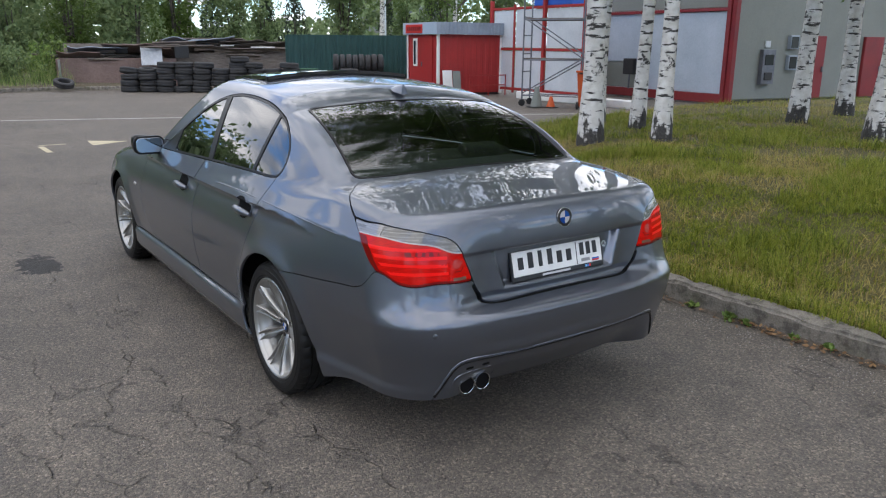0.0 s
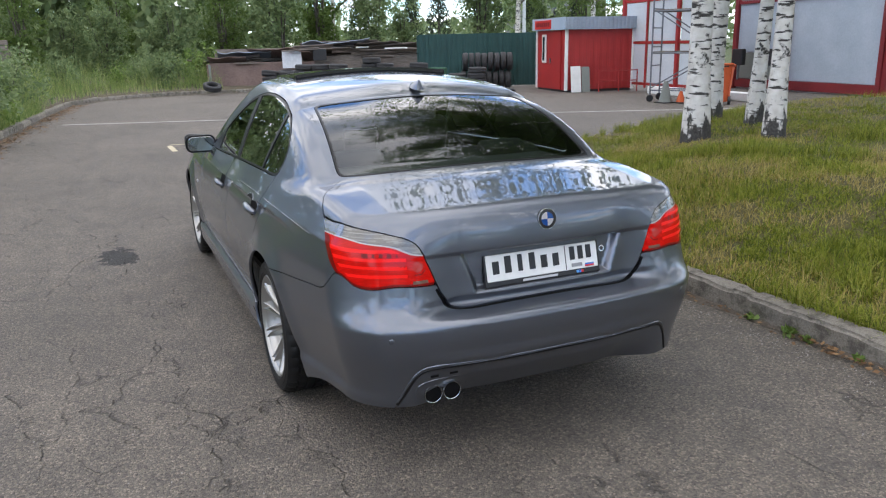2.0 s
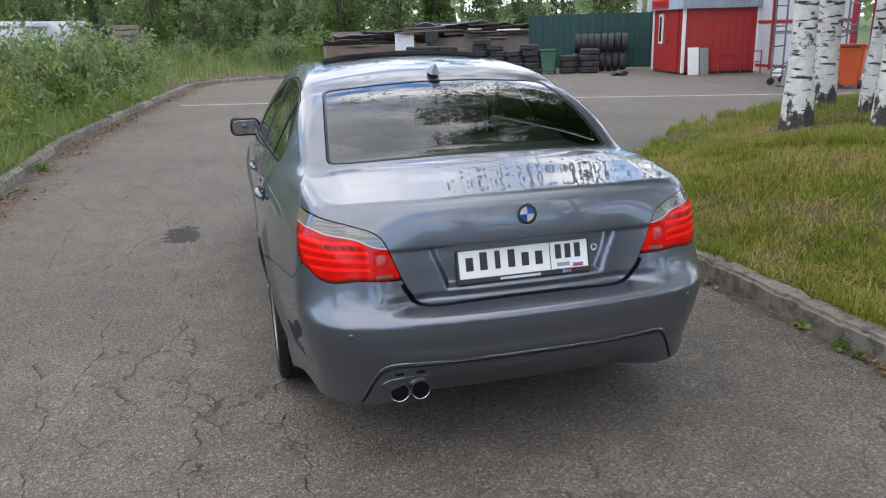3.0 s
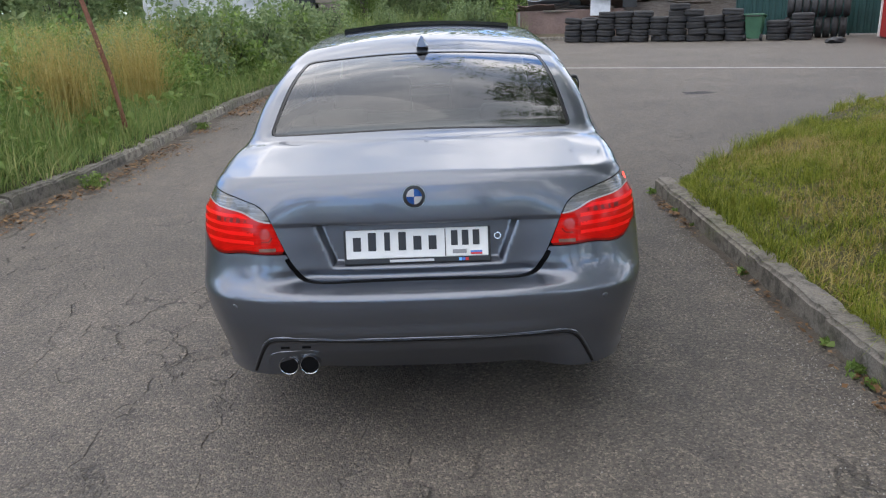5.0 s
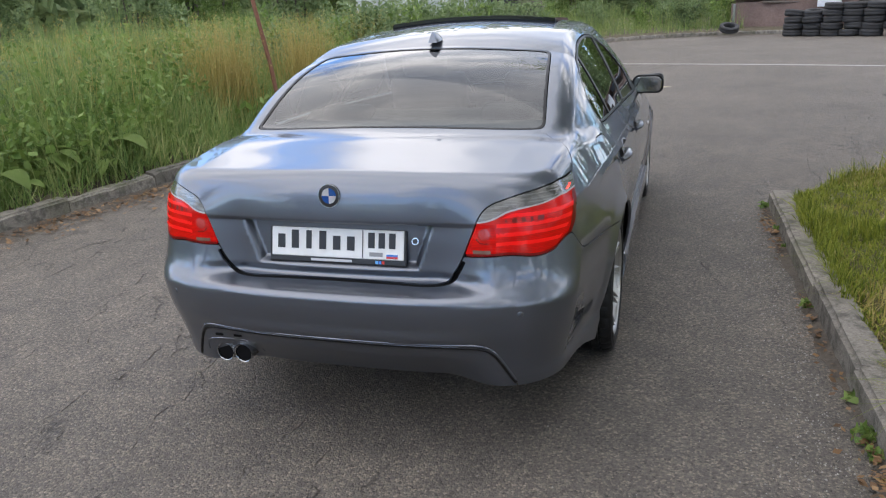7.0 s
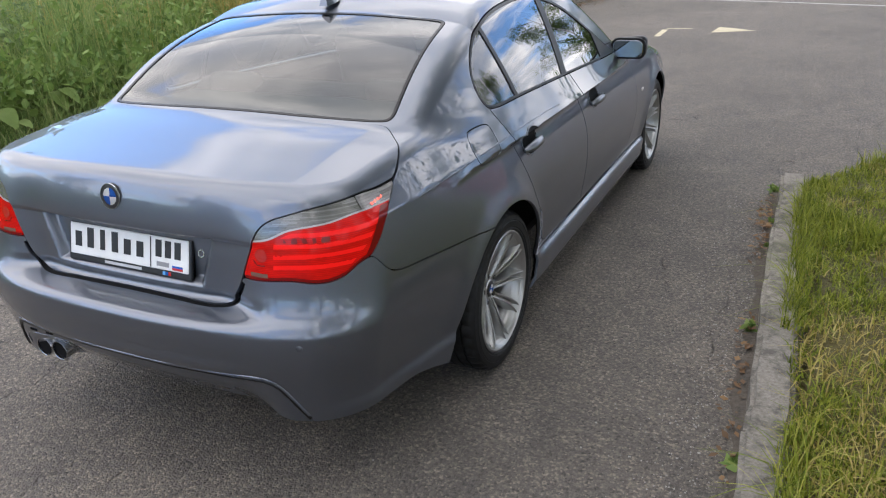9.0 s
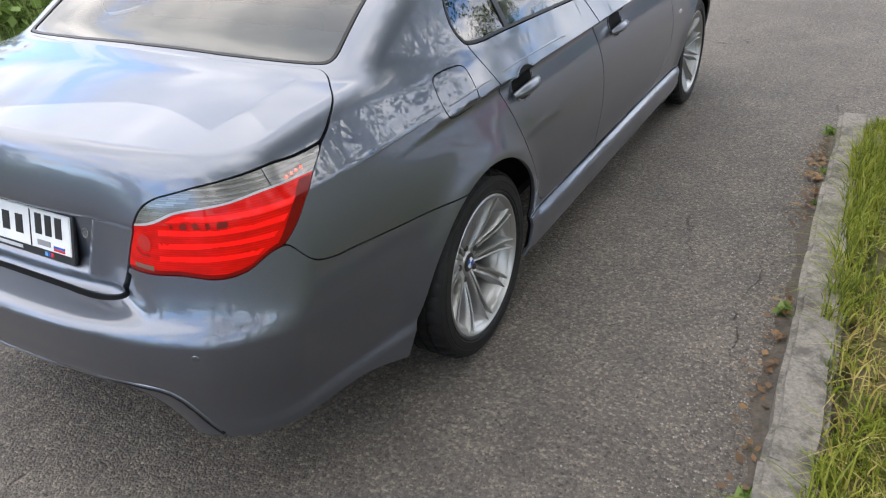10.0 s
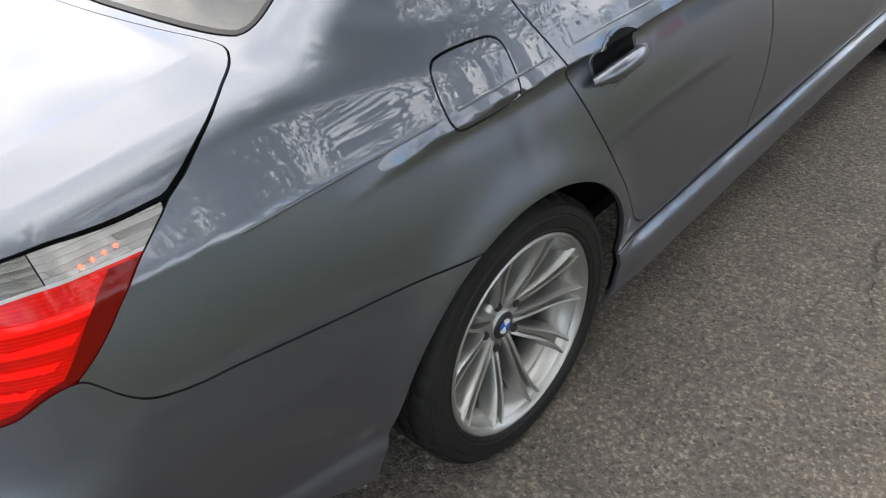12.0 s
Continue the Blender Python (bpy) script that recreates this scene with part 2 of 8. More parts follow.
def off_line(xy, points):
    """The distance of points xy from a polyline, and on which side they lie (+: to its left)."""
    p = np.array(points, float)
    best, side = np.full(len(xy), 1e9), np.ones(len(xy))
    for a, b in zip(p, p[1:]):
        e = b - a
        t = np.clip(((xy - a) @ e) / (e @ e), 0, 1)
        o = xy - a - t[:, None] * e
        d = np.hypot(*o.T)
        s = np.sign(e[0] * (xy[:, 1] - a[1]) - e[1] * (xy[:, 0] - a[0]))
        near = d < best
        best, side = np.where(near, d, best), np.where(near, s, side)
    return best, side


# ---- materials of the place ----
def asphalt_material():
    m, n, l, p = shader("asphalt")
    v = object_coords(n)
    stone = n.new("ShaderNodeTexVoronoi")
    stone.inputs["Scale"].default_value = 125
    l.new(v, stone.inputs["Vector"])
    grit = noise_node(n, l, v, 260, 3)
    patch = noise_node(n, l, v, 0.55, 5, 0.6)
    blotch = noise_node(n, l, v, 4.5, 6, 0.65)
    tone = ramp_node(n, l, patch, [(0.30, (0.109, 0.096, 0.082)), (0.55, (0.146, 0.128, 0.109)), (0.75, (0.175, 0.153, 0.130))])
    tone = mix_node(n, l, 0.5, tone, ramp_node(n, l, blotch, [(0.3, (0.25, 0.25, 0.25)), (0.72, (0.75, 0.74, 0.72))]), "OVERLAY")
    sep = n.new("ShaderNodeSeparateColor")
    l.new(stone.outputs["Color"], sep.inputs[0])
    chip = ramp_node(n, l, sep.outputs[0], [(0.0, (0.16, 0.16, 0.16)), (0.10, (0.42, 0.42, 0.42)), (0.76, (0.55, 0.545, 0.53)), (0.86, (0.84, 0.82, 0.78)), (0.97, (1.0, 0.97, 0.92))])
    tone = mix_node(n, l, 0.9, tone, chip, "OVERLAY")
    tone = mix_node(n, l, 0.75, tone, ramp_node(n, l, noise_node(n, l, v, 52, 5, 0.72), [(0.34, (0.16, 0.16, 0.16)), (0.66, (0.82, 0.81, 0.79))]), "OVERLAY")
    tone = mix_node(n, l, math_node(n, l, "MULTIPLY", grit, 0.5), tone, (0.035, 0.035, 0.037))
    # long cracks, only where the surface is tired
    mp = n.new("ShaderNodeMapping")
    mp.inputs["Scale"].default_value = (1.0, 0.26, 1.0)
    l.new(v, mp.inputs["Vector"])
    warp = n.new("ShaderNodeTexNoise")
    warp.inputs["Scale"].default_value, warp.inputs["Detail"].default_value = 3.2, 8
    l.new(v, warp.inputs["Vector"])
    bent = mix_node(n, l, 0.30, mp.outputs[0], warp.outputs["Color"], "ADD")
    edge = n.new("ShaderNodeTexVoronoi")
    edge.feature = "DISTANCE_TO_EDGE"
    edge.inputs["Scale"].default_value = 1.7
    l.new(bent, edge.inputs["Vector"])
    spot = n.new("ShaderNodeSeparateXYZ")
    l.new(v, spot.inputs[0])
    lane = n.new("ShaderNodeMapRange")
    lane.inputs["From Min"].default_value, lane.inputs["From Max"].default_value, lane.inputs["To Min"].default_value, lane.inputs["To Max"].default_value = -3.2, 0.4, 0.20, 0.0
    l.new(spot.outputs["X"], lane.inputs["Value"])
    tired = ramp_node(n, l, math_node(n, l, "ADD", noise_node(n, l, v, 0.5, 3), lane.outputs[0]), [(0.47, (0, 0, 0)), (0.58, (1, 1, 1))])
    crack = ramp_node(n, l, edge.outputs["Distance"], [(0.0, (1, 1, 1)), (0.005, (0.7, 0.7, 0.7)), (0.012, (0, 0, 0))])
    broken = ramp_node(n, l, noise_node(n, l, v, 7, 4), [(0.42, (0, 0, 0)), (0.56, (1, 1, 1))])
    hair = n.new("ShaderNodeTexVoronoi")
    hair.feature = "DISTANCE_TO_EDGE"
    hair.inputs["Scale"].default_value = 5.6
    l.new(bent, hair.inputs["Vector"])
    worn = ramp_node(n, l, math_node(n, l, "ADD", noise_node(n, l, v, 0.9, 4), lane.outputs[0]), [(0.63, (0, 0, 0)), (0.72, (1, 1, 1))])
    fine = math_node(n, l, "MULTIPLY", ramp_node(n, l, hair.outputs["Distance"], [(0.0, (0.9, 0.9, 0.9)), (0.016, (0, 0, 0))]), worn)
    crack = math_node(n, l, "MULTIPLY", math_node(n, l, "MAXIMUM", math_node(n, l, "MULTIPLY", crack, tired), fine), broken)
    tone = mix_node(n, l, math_node(n, l, "MULTIPLY", crack, 0.45), tone, (0.022, 0.021, 0.02))
    # old oil stains
    for sx, sy, rx, ry in ((-1.52, 4.15, 0.17, 0.36), (4.08, 10.2, 0.34, 0.24)):
        u = math_node(n, l, "MULTIPLY", math_node(n, l, "SUBTRACT", spot.outputs["X"], sx), 1 / rx)
        w = math_node(n, l, "MULTIPLY", math_node(n, l, "SUBTRACT", spot.outputs["Y"], sy), 1 / ry)
        far = math_node(n, l, "SQRT", math_node(n, l, "ADD", math_node(n, l, "MULTIPLY", u, u), math_node(n, l, "MULTIPLY", w, w)))
        ragged = math_node(n, l, "ADD", far, math_node(n, l, "MULTIPLY", noise_node(n, l, v, 9, 6, 0.7), 2.2))
        tone = mix_node(n, l, math_node(n, l, "MULTIPLY", math_node(n, l, "LESS_THAN", ragged, 1.9), 0.92), tone, (0.010, 0.0095, 0.009))
    l.new(tone, p.inputs["Base Color"])
    l.new(math_node(n, l, "ADD", math_node(n, l, "MULTIPLY", blotch, 0.2), 0.62), p.inputs["Roughness"])
    p.inputs["Specular IOR Level"].default_value = 0.45
    height = math_node(n, l, "SUBTRACT", math_node(n, l, "ADD", math_node(n, l, "MULTIPLY", stone.outputs["Distance"], -0.5), math_node(n, l, "MULTIPLY", grit, 0.3)), math_node(n, l, "MULTIPLY", crack, 1.5))
    l.new(bump_node(n, l, height, 1.0, 0.011), p.inputs["Normal"])
    return m


def kerb_material():
    """Old concrete: pale worn tops, dark damp stains, a little moss."""
    m, n, l, p = shader("kerb_concrete")
    v = object_coords(n)
    grain, stain, big = noise_node(n, l, v, 95, 5, 0.6), noise_node(n, l, v, 11, 7, 0.7), noise_node(n, l, v, 2.3, 5, 0.6)
    c = ramp_node(n, l, grain, [(0.3, (0.165, 0.150, 0.128)), (0.7, (0.30, 0.276, 0.238))])
    c = mix_node(n, l, ramp_node(n, l, stain, [(0.46, (0, 0, 0)), (0.60, (0.85, 0.85, 0.85))]), c, (0.085, 0.078, 0.066))
    c = mix_node(n, l, ramp_node(n, l, big, [(0.52, (0, 0, 0)), (0.68, (0.6, 0.6, 0.6))]), c, (0.10, 0.105, 0.055))
    r = n.new("ShaderNodeObjectInfo").outputs["Random"]
    c = mix_node(n, l, 0.6, c, ramp_node(n, l, r, [(0.0, (0.30, 0.30, 0.30)), (0.7, (0.58, 0.57, 0.56)), (1.0, (0.80, 0.79, 0.77))]), "OVERLAY")
    l.new(c, p.inputs["Base Color"])
    p.inputs["Roughness"].default_value = 0.92
    l.new(bump_node(n, l, math_node(n, l, "ADD", grain, math_node(n, l, "MULTIPLY", stain, 1.5)), 0.8, 0.008), p.inputs["Normal"])
    return m


def birch_bark_material():
    m, n, l, p = shader("birch_bark")
    v = object_coords(n)
    flat = object_coords(n, (5.0, 5.0, 26.0), l)
    line = ramp_node(n, l, noise_node(n, l, flat, 1.0, 3, 0.5), [(0.575, (0, 0, 0)), (0.63, (1, 1, 1))])
    blot = ramp_node(n, l, noise_node(n, l, object_coords(n, (6.0, 6.0, 5.0), l), 1.0, 5, 0.6), [(0.59, (0, 0, 0)), (0.64, (1, 1, 1))])
    z = n.new("ShaderNodeSeparateXYZ")
    l.new(v, z.inputs[0])
    # coarse dark bark at the foot of the trunk
    foot = math_node(n, l, "ADD", math_node(n, l, "MULTIPLY", z.outputs["Z"], -1.3), math_node(n, l, "MULTIPLY", noise_node(n, l, object_coords(n, (9.0, 9.0, 4.0), l), 1.0, 5), 1.55))
    foot = ramp_node(n, l, foot, [(0.42, (0, 0, 0)), (0.52, (1, 1, 1))])
    white = ramp_node(n, l, noise_node(n, l, v, 9, 6), [(0.3, (0.50, 0.47, 0.43)), (0.7, (0.74, 0.72, 0.69))])
    dark = ramp_node(n, l, noise_node(n, l, v, 45, 5), [(0.3, (0.018, 0.016, 0.015)), (0.7, (0.075, 0.07, 0.064))])
    mask = math_node(n, l, "MAXIMUM", math_node(n, l, "MAXIMUM", line, blot), foot)
    l.new(mix_node(n, l, mask, white, dark), p.inputs["Base Color"])
    p.inputs["Roughness"].default_value = 0.8
    l.new(bump_node(n, l, math_node(n, l, "SUBTRACT", noise_node(n, l, v, 60, 4), math_node(n, l, "MULTIPLY", mask, 0.6)), 0.7, 0.01), p.inputs["Normal"])
    return m


def wood_material(name, dark, light):
    m, n, l, p = shader(name)
    v = object_coords(n, (1.2, 14.0, 14.0), l)
    grain, stain = noise_node(n, l, v, 4.0, 8, 0.65), noise_node(n, l, object_coords(n), 1.3, 5)
    r = n.new("ShaderNodeObjectInfo").outputs["Random"]
    c = ramp_node(n, l, grain, [(0.3, dark), (0.7, light)])
    c = mix_node(n, l, 0.55, c, ramp_node(n, l, math_node(n, l, "ADD", math_node(n, l, "MULTIPLY", r, 0.6), math_node(n, l, "MULTIPLY", stain, 0.4)), [(0.2, (0.25, 0.25, 0.26)), (0.8, (0.72, 0.7, 0.68))]), "OVERLAY")
    l.new(c, p.inputs["Base Color"])
    p.inputs["Roughness"].default_value = 0.85
    l.new(bump_node(n, l, grain, 0.5, 0.006), p.inputs["Normal"])
    return m


ASPHALT = asphalt_material()
SOIL = plain("soil", (0.05, 0.04, 0.026), (0.13, 0.11, 0.07), 60, 2.5, 0.95, bump=0.9, depth=0.02)
TURF = plain("turf", (0.050, 0.048, 0.016), (0.150, 0.125, 0.045), 55, 1.1, 0.95, bump=1.0, depth=0.03)
MEADOW = plain("meadow", (0.035, 0.055, 0.018), (0.08, 0.10, 0.03), 8, 0.25, 0.95, bump=0.6, depth=0.1)
CONCRETE = kerb_material()
GUTTER_EARTH = plain("gutter_earth", (0.05, 0.043, 0.035), (0.13, 0.108, 0.084), 70, 9, 0.95, bump=0.9, depth=0.01)
LINE_PAINT = plain("road_paint", (0.30, 0.29, 0.27), (0.55, 0.54, 0.50), 60, 4, 0.8, bump=0.3)
YELLOWED = plain("worn_yellow_paint", (0.36, 0.31, 0.2), (0.58, 0.52, 0.36), 60, 4, 0.8, bump=0.3)
RUST_RED = plain("red_sheet", (0.26, 0.014, 0.014), (0.38, 0.024, 0.022), 30, 2, 0.5, bump=0.06)
DARK_RED = plain("dark_red_steel", (0.15, 0.010, 0.014), (0.24, 0.02, 0.024), 30, 2, 0.5, bump=0.06)
WHITE_SHEET = plain("white_sheet", (0.44, 0.48, 0.52), (0.60, 0.63, 0.66), 20, 1.2, 0.45, bump=0.04)
LILAC_SHEET = plain("lilac_sheet", (0.33, 0.39, 0.46), (0.46, 0.52, 0.59), 20, 1.2, 0.4, bump=0.04)
GREY_WALL = plain("grey_render", (0.165, 0.180, 0.165), (0.23, 0.245, 0.225), 30, 0.8, 0.7, bump=0.1)
GREEN_SHEET = plain("dark_green_sheet", (0.008, 0.04, 0.038), (0.018, 0.068, 0.062), 30, 2, 0.45, bump=0.06)
GREY_SHEET = plain("grey_sheet", (0.22, 0.26, 0.32), (0.34, 0.39, 0.46), 30, 2, 0.45, metal=0.3, bump=0.05)
RUBBER = plain("old_rubber", (0.012, 0.012, 0.013), (0.036, 0.036, 0.038), 90, 5, 0.75, bump=0.3)
STEEL = plain("grey_steel", (0.10, 0.11, 0.13), (0.22, 0.23, 0.26), 60, 5, 0.5, metal=0.6, bump=0.1)
RUSTY = plain("rusty_steel", (0.09, 0.035, 0.02), (0.22, 0.10, 0.06), 50, 4, 0.85, metal=0.15, bump=0.4)
BROWN_SHEET = plain("weathered_brown_sheet", (0.10, 0.065, 0.055), (0.22, 0.155, 0.135), 18, 1.1, 0.85, bump=0.3)
TARP = plain("pale_tarpaulin", (0.40, 0.42, 0.45), (0.62, 0.64, 0.67), 9, 1.0, 0.6, bump=0.5, depth=0.05)
ORANGE = plain("orange_plastic", (0.50, 0.075, 0.012), (0.62, 0.11, 0.02), 40, 3, 0.5, bump=0.05)
BIN_GREEN = plain("green_plastic", (0.03, 0.10, 0.055), (0.06, 0.16, 0.09), 40, 3, 0.5, bump=0.05)
BLACK_PLASTIC = plain("black_plastic", (0.012, 0.012, 0.013), (0.025, 0.025, 0.027), 60, 6, 0.5, bump=0.08)
WHITE_PAINT = plain("white_paint", (0.62, 0.62, 0.60), (0.80, 0.80, 0.78), 30, 3, 0.55, bump=0.05)
SIGN_RED = plain("sign_red", (0.50, 0.02, 0.02), (0.62, 0.04, 0.03), 20, 2, 0.4, bump=0.0)
DARK_GLASS, _n, _l, _p = shader("dark_window")
_p.inputs["Base Color"].default_value, _p.inputs["Roughness"].default_value = (0.03, 0.035, 0.04, 1), 0.08
OLD_WOOD = wood_material("weathered_wood", (0.07, 0.058, 0.05), (0.23, 0.20, 0.175))
BIRCH_BARK = birch_bark_material()
GREY_BARK = plain("grey_bark", (0.04, 0.035, 0.03), (0.12, 0.105, 0.09), 40, 6, 0.9, bump=0.9, depth=0.02)
GRASS_GREEN = leafy("grass_blades", [(0.14, (0.052, 0.080, 0.009)), (0.34, (0.13, 0.165, 0.016)), (0.58, (0.235, 0.275, 0.030)), (0.76, (0.33, 0.335, 0.06)), (0.90, (0.43, 0.37, 0.12))])
GRASS_DRY = leafy("straw", [(0.2, (0.26, 0.205, 0.055)), (0.6, (0.41, 0.33, 0.105)), (0.9, (0.52, 0.43, 0.18))])
GRASS_TALL = leafy("tall_grass", [(0.15, (0.075, 0.14, 0.04)), (0.40, (0.18, 0.275, 0.08)), (0.66, (0.31, 0.38, 0.13)), (0.90, (0.46, 0.43, 0.20))], through_light=0.42)
LEAF_BIRCH = leafy("birch_leaves", [(0.15, (0.06, 0.105, 0.024)), (0.55, (0.115, 0.175, 0.042)), (0.9, (0.17, 0.23, 0.07))], through_light=0.5)
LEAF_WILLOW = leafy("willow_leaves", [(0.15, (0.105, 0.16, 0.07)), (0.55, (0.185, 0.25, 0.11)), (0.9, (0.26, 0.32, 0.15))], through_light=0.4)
LEAF_WEED = leafy("weed_leaves", [(0.15, (0.085, 0.15, 0.035)), (0.55, (0.17, 0.255, 0.06)), (0.9, (0.26, 0.34, 0.10))], through_light=0.35)
LEAF_DEAD = leafy("fallen_leaves", [(0.15, (0.075, 0.045, 0.022)), (0.5, (0.17, 0.095, 0.045)), (0.8, (0.28, 0.17, 0.08)), (0.95, (0.38, 0.29, 0.13))], through_light=0.1)
LEAF_PINE = leafy("conifer_needles", [(0.15, (0.018, 0.034, 0.018)), (0.9, (0.045, 0.065, 0.03))], through_light=0.1)

# ---- ground, road, kerbs, verges ----
KERB_LEFT = [(-4.9, -5.0), (-4.05, 1.5), (-3.75, 3.4), (-3.55, 4.9), (-3.5, 6.6), (-3.55, 10.4), (-3.3, 13.5), (-2.6, 20.0), (-2.1, 23.6), (-1.2, 25.6), (0.6, 26.5), (2.4, 26.9), (4.3, 26.6)]
KERB_RIGHT = [(2.03, -7.0), (1.90, -0.5), (1.86, 0.6), (1.83, 1.3), (1.81, 2.3), (1.785, 3.72)]
VERGE_EDGE = [(2.22, -14.0), (2.02, -0.5), (1.94, 1.3), (1.90, 3.55), (2.3, 4.15), (3.6, 5.6), (5.4, 7.7), (8.0, 9.0), (10.0, 9.9), (16.0, 9.6), (40.0, 7.0)]


def verge_height(xy):
    d, side = off_line(xy, VERGE_EDGE)
    d = d * -side
    f = np.clip(d / 2.4, 0, 1)
    bumps = np.array([0.05 * noise.noise((x * 0.7, y * 0.7, 0.3)) + 0.02 * noise.noise((x * 2.3, y * 2.3, 1.7)) for x, y in xy])
    return np.where(d > 0, 0.13 + 0.36 * f * f * (3 - 2 * f) + bumps * f, -0.4), d


def left_height(xy):
    d, side = off_line(xy, KERB_LEFT)
    d = d * side - 0.13
    f = np.clip(d / 3.5, 0, 1)
    bumps = np.array([0.08 * noise.noise((x * 0.5, y * 0.5, 5.3)) for x, y in xy])
    return np.where(d > 0, 0.14 + 0.22 * f + bumps * f, -0.4), d


def sheet(name, x0, x1, y0, y1, step, height, material, label):
    xs, ys = np.arange(x0, x1 + step / 2, step), np.arange(y0, y1 + step / 2, step)
    gx, gy = np.meshgrid(xs, ys)
    xy = np.stack([gx.ravel(), gy.ravel()], 1)
    z, d = height(xy)
    idx = np.arange(len(xy)).reshape(len(ys), len(xs))
    q = np.stack([idx[:-1, :-1], idx[:-1, 1:], idx[1:, 1:], idx[1:, :-1]], -1).reshape(-1, 4)
    q = q[(d[q] > -0.02).any(1)]
    used, inv = np.unique(q, return_inverse=True)
    ob = raw(name, np.c_[xy, z][used], inv.reshape(-1, 4), material, None, "", True)
    return tagged(ob, label, "ground", kind="structure")


def build_ground():
    bm = bmesh.new()
    bmesh.ops.create_grid(bm, x_segments=40, y_segments=40, size=900)
    ob = finish("ground", bm, MEADOW)
    ob.location.z = -0.06
    tagged(ob, "wide level meadow ground reaching the horizon", "ground", kind="structure")
    bm = bmesh.new()
    line = KERB_LEFT + [(6.0, 28.5), (60.0, 28.5), (60.0, -40.0), (-6.0, -40.0), (-6.0, -5.0)]
    bm.faces.new([bm.verts.new((x - 0.02, y, 0)) for x, y in line][::-1])
    bmesh.ops.triangulate(bm, faces=bm.faces[:])
    bmesh.ops.recalc_face_normals(bm, faces=bm.faces[:])
    ob = finish("road", bm, ASPHALT)
    tagged(ob, "old grey asphalt with cracks and worn patches", "road", kind="structure")
    sheet("verge_ground", 1.6, 34, -14, 10.4, 0.15, verge_height, TURF, "grassy earth mound behind the kerb")
    sheet("bank_ground", -26, 6, -12, 40, 0.4, left_height, SOIL, "overgrown earth bank behind the kerb")


def build_kerbs():
    rng = np.random.default_rng(4)
    for name, line, side, label in (("kerb_right", KERB_RIGHT, -1, "weathered concrete kerb beside the mown grass"), ("kerb_left", KERB_LEFT, 1, "crumbling concrete kerb beside tall weeds")):
        root = tagged(new(name), label, "kerb", kind="structure")
        whole = float(np.hypot(*np.diff(np.array(line), axis=0).T).sum())
        pts = polyline(line, whole / round(whole / 0.99) - 1e-6)
        for k, (a, b) in enumerate(zip(pts, pts[1:])):
            e = b - a
            out = np.array([e[1], -e[0]]) / np.hypot(*e)  # to the right of the way
            mid = (a + b) / 2 - side * out * 0.075
            turn = Matrix.Rotation(math.atan2(e[1], e[0]) + rng.normal(0, 0.006), 3, "Z") @ Matrix.Rotation(rng.normal(0, 0.02), 3, "X") @ Matrix.Rotation(rng.normal(0, 0.006), 3, "Y")
            bm = bmesh.new()
            box(bm, (0, 0, 0), (0.978, 0.15, 0.30))
            bmesh.ops.subdivide_edges(bm, edges=[ed for ed in bm.edges if abs((ed.verts[0].co - ed.verts[1].co).x) > 0.5], cuts=22)
            tops = [ed for ed in bm.edges if min(v.co.z for v in ed.verts) > 0.14 and abs(ed.verts[0].co.y - ed.verts[1].co.y) < 0.01]
            bmesh.ops.bevel(bm, geom=tops, offset=0.02, segments=3, affect="EDGES")
            for v in bm.verts:
                if v.co.z > 0.1:
                    chip = max(0.0, noise.noise((v.co.x * 7 + 9 * k, v.co.y * 9, 3)) - 0.12)
                    v.co.z -= chip * 0.05 + 0.004 * noise.noise((v.co.x * 22, v.co.y * 22, k))
                    v.co.y -= v.co.y * chip * 0.35 - noise.noise((v.co.x * 5 + 7 * k, v.co.z * 5, 8)) * 0.003
            bm.transform(Matrix.Translation((mid[0], mid[1], -0.012 + rng.normal(0, 0.006))) @ turn.to_4x4())
            part("kerb_stone", bm, CONCRETE, root, "", 50)


def build_markings():
    def strip(name, pts, width, material, label):
        bm = bmesh.new()
        rows = []
        for k, p in enumerate(pts):
            a, b = np.array(pts[max(k - 1, 0)]), np.array(pts[min(k + 1, len(pts) - 1)])
            e = (b - a) / np.hypot(*(b - a))
            o = np.array([-e[1], e[0]]) * width / 2
            rows.append((bm.verts.new((*(p + o), 0.004)), bm.verts.new((*(p - o), 0.004))))
        for (a, b), (c, d) in zip(rows, rows[1:]):
            bm.faces.new((a, b, d, c))
        bmesh.ops.recalc_face_normals(bm, faces=bm.faces[:])
        tagged(finish(name, bm, material), label, "road marking", kind="structure")

    strip("road_line", polyline([(-2.2, 17.1), (1.0, 16.1), (3.0, 15.4), (7.3, 13.5), (14.0, 10.6)], 0.5), 0.11, LINE_PAINT, "thin faded white line painted across the asphalt")
    strip("bay_line", polyline([(-0.40, 10.8), (-0.42, 11.75)], 0.4), 0.09, YELLOWED, "short yellowed bay mark painted on the asphalt")
    strip("bay_line", polyline([(-0.42, 11.75), (0.36, 11.75)], 0.4), 0.07, YELLOWED, "faded yellowed bay mark painted on the asphalt")
    bm = bmesh.new()
    bm.faces.new([bm.verts.new((x, y, 0.004)) for x, y in ((0.32, 11.35), (0.95, 11.65), (0.36, 12.05))])
    tagged(finish("arrow_mark", bm, YELLOWED), "faded yellowed arrow head painted on the asphalt", "road marking", kind="structure")


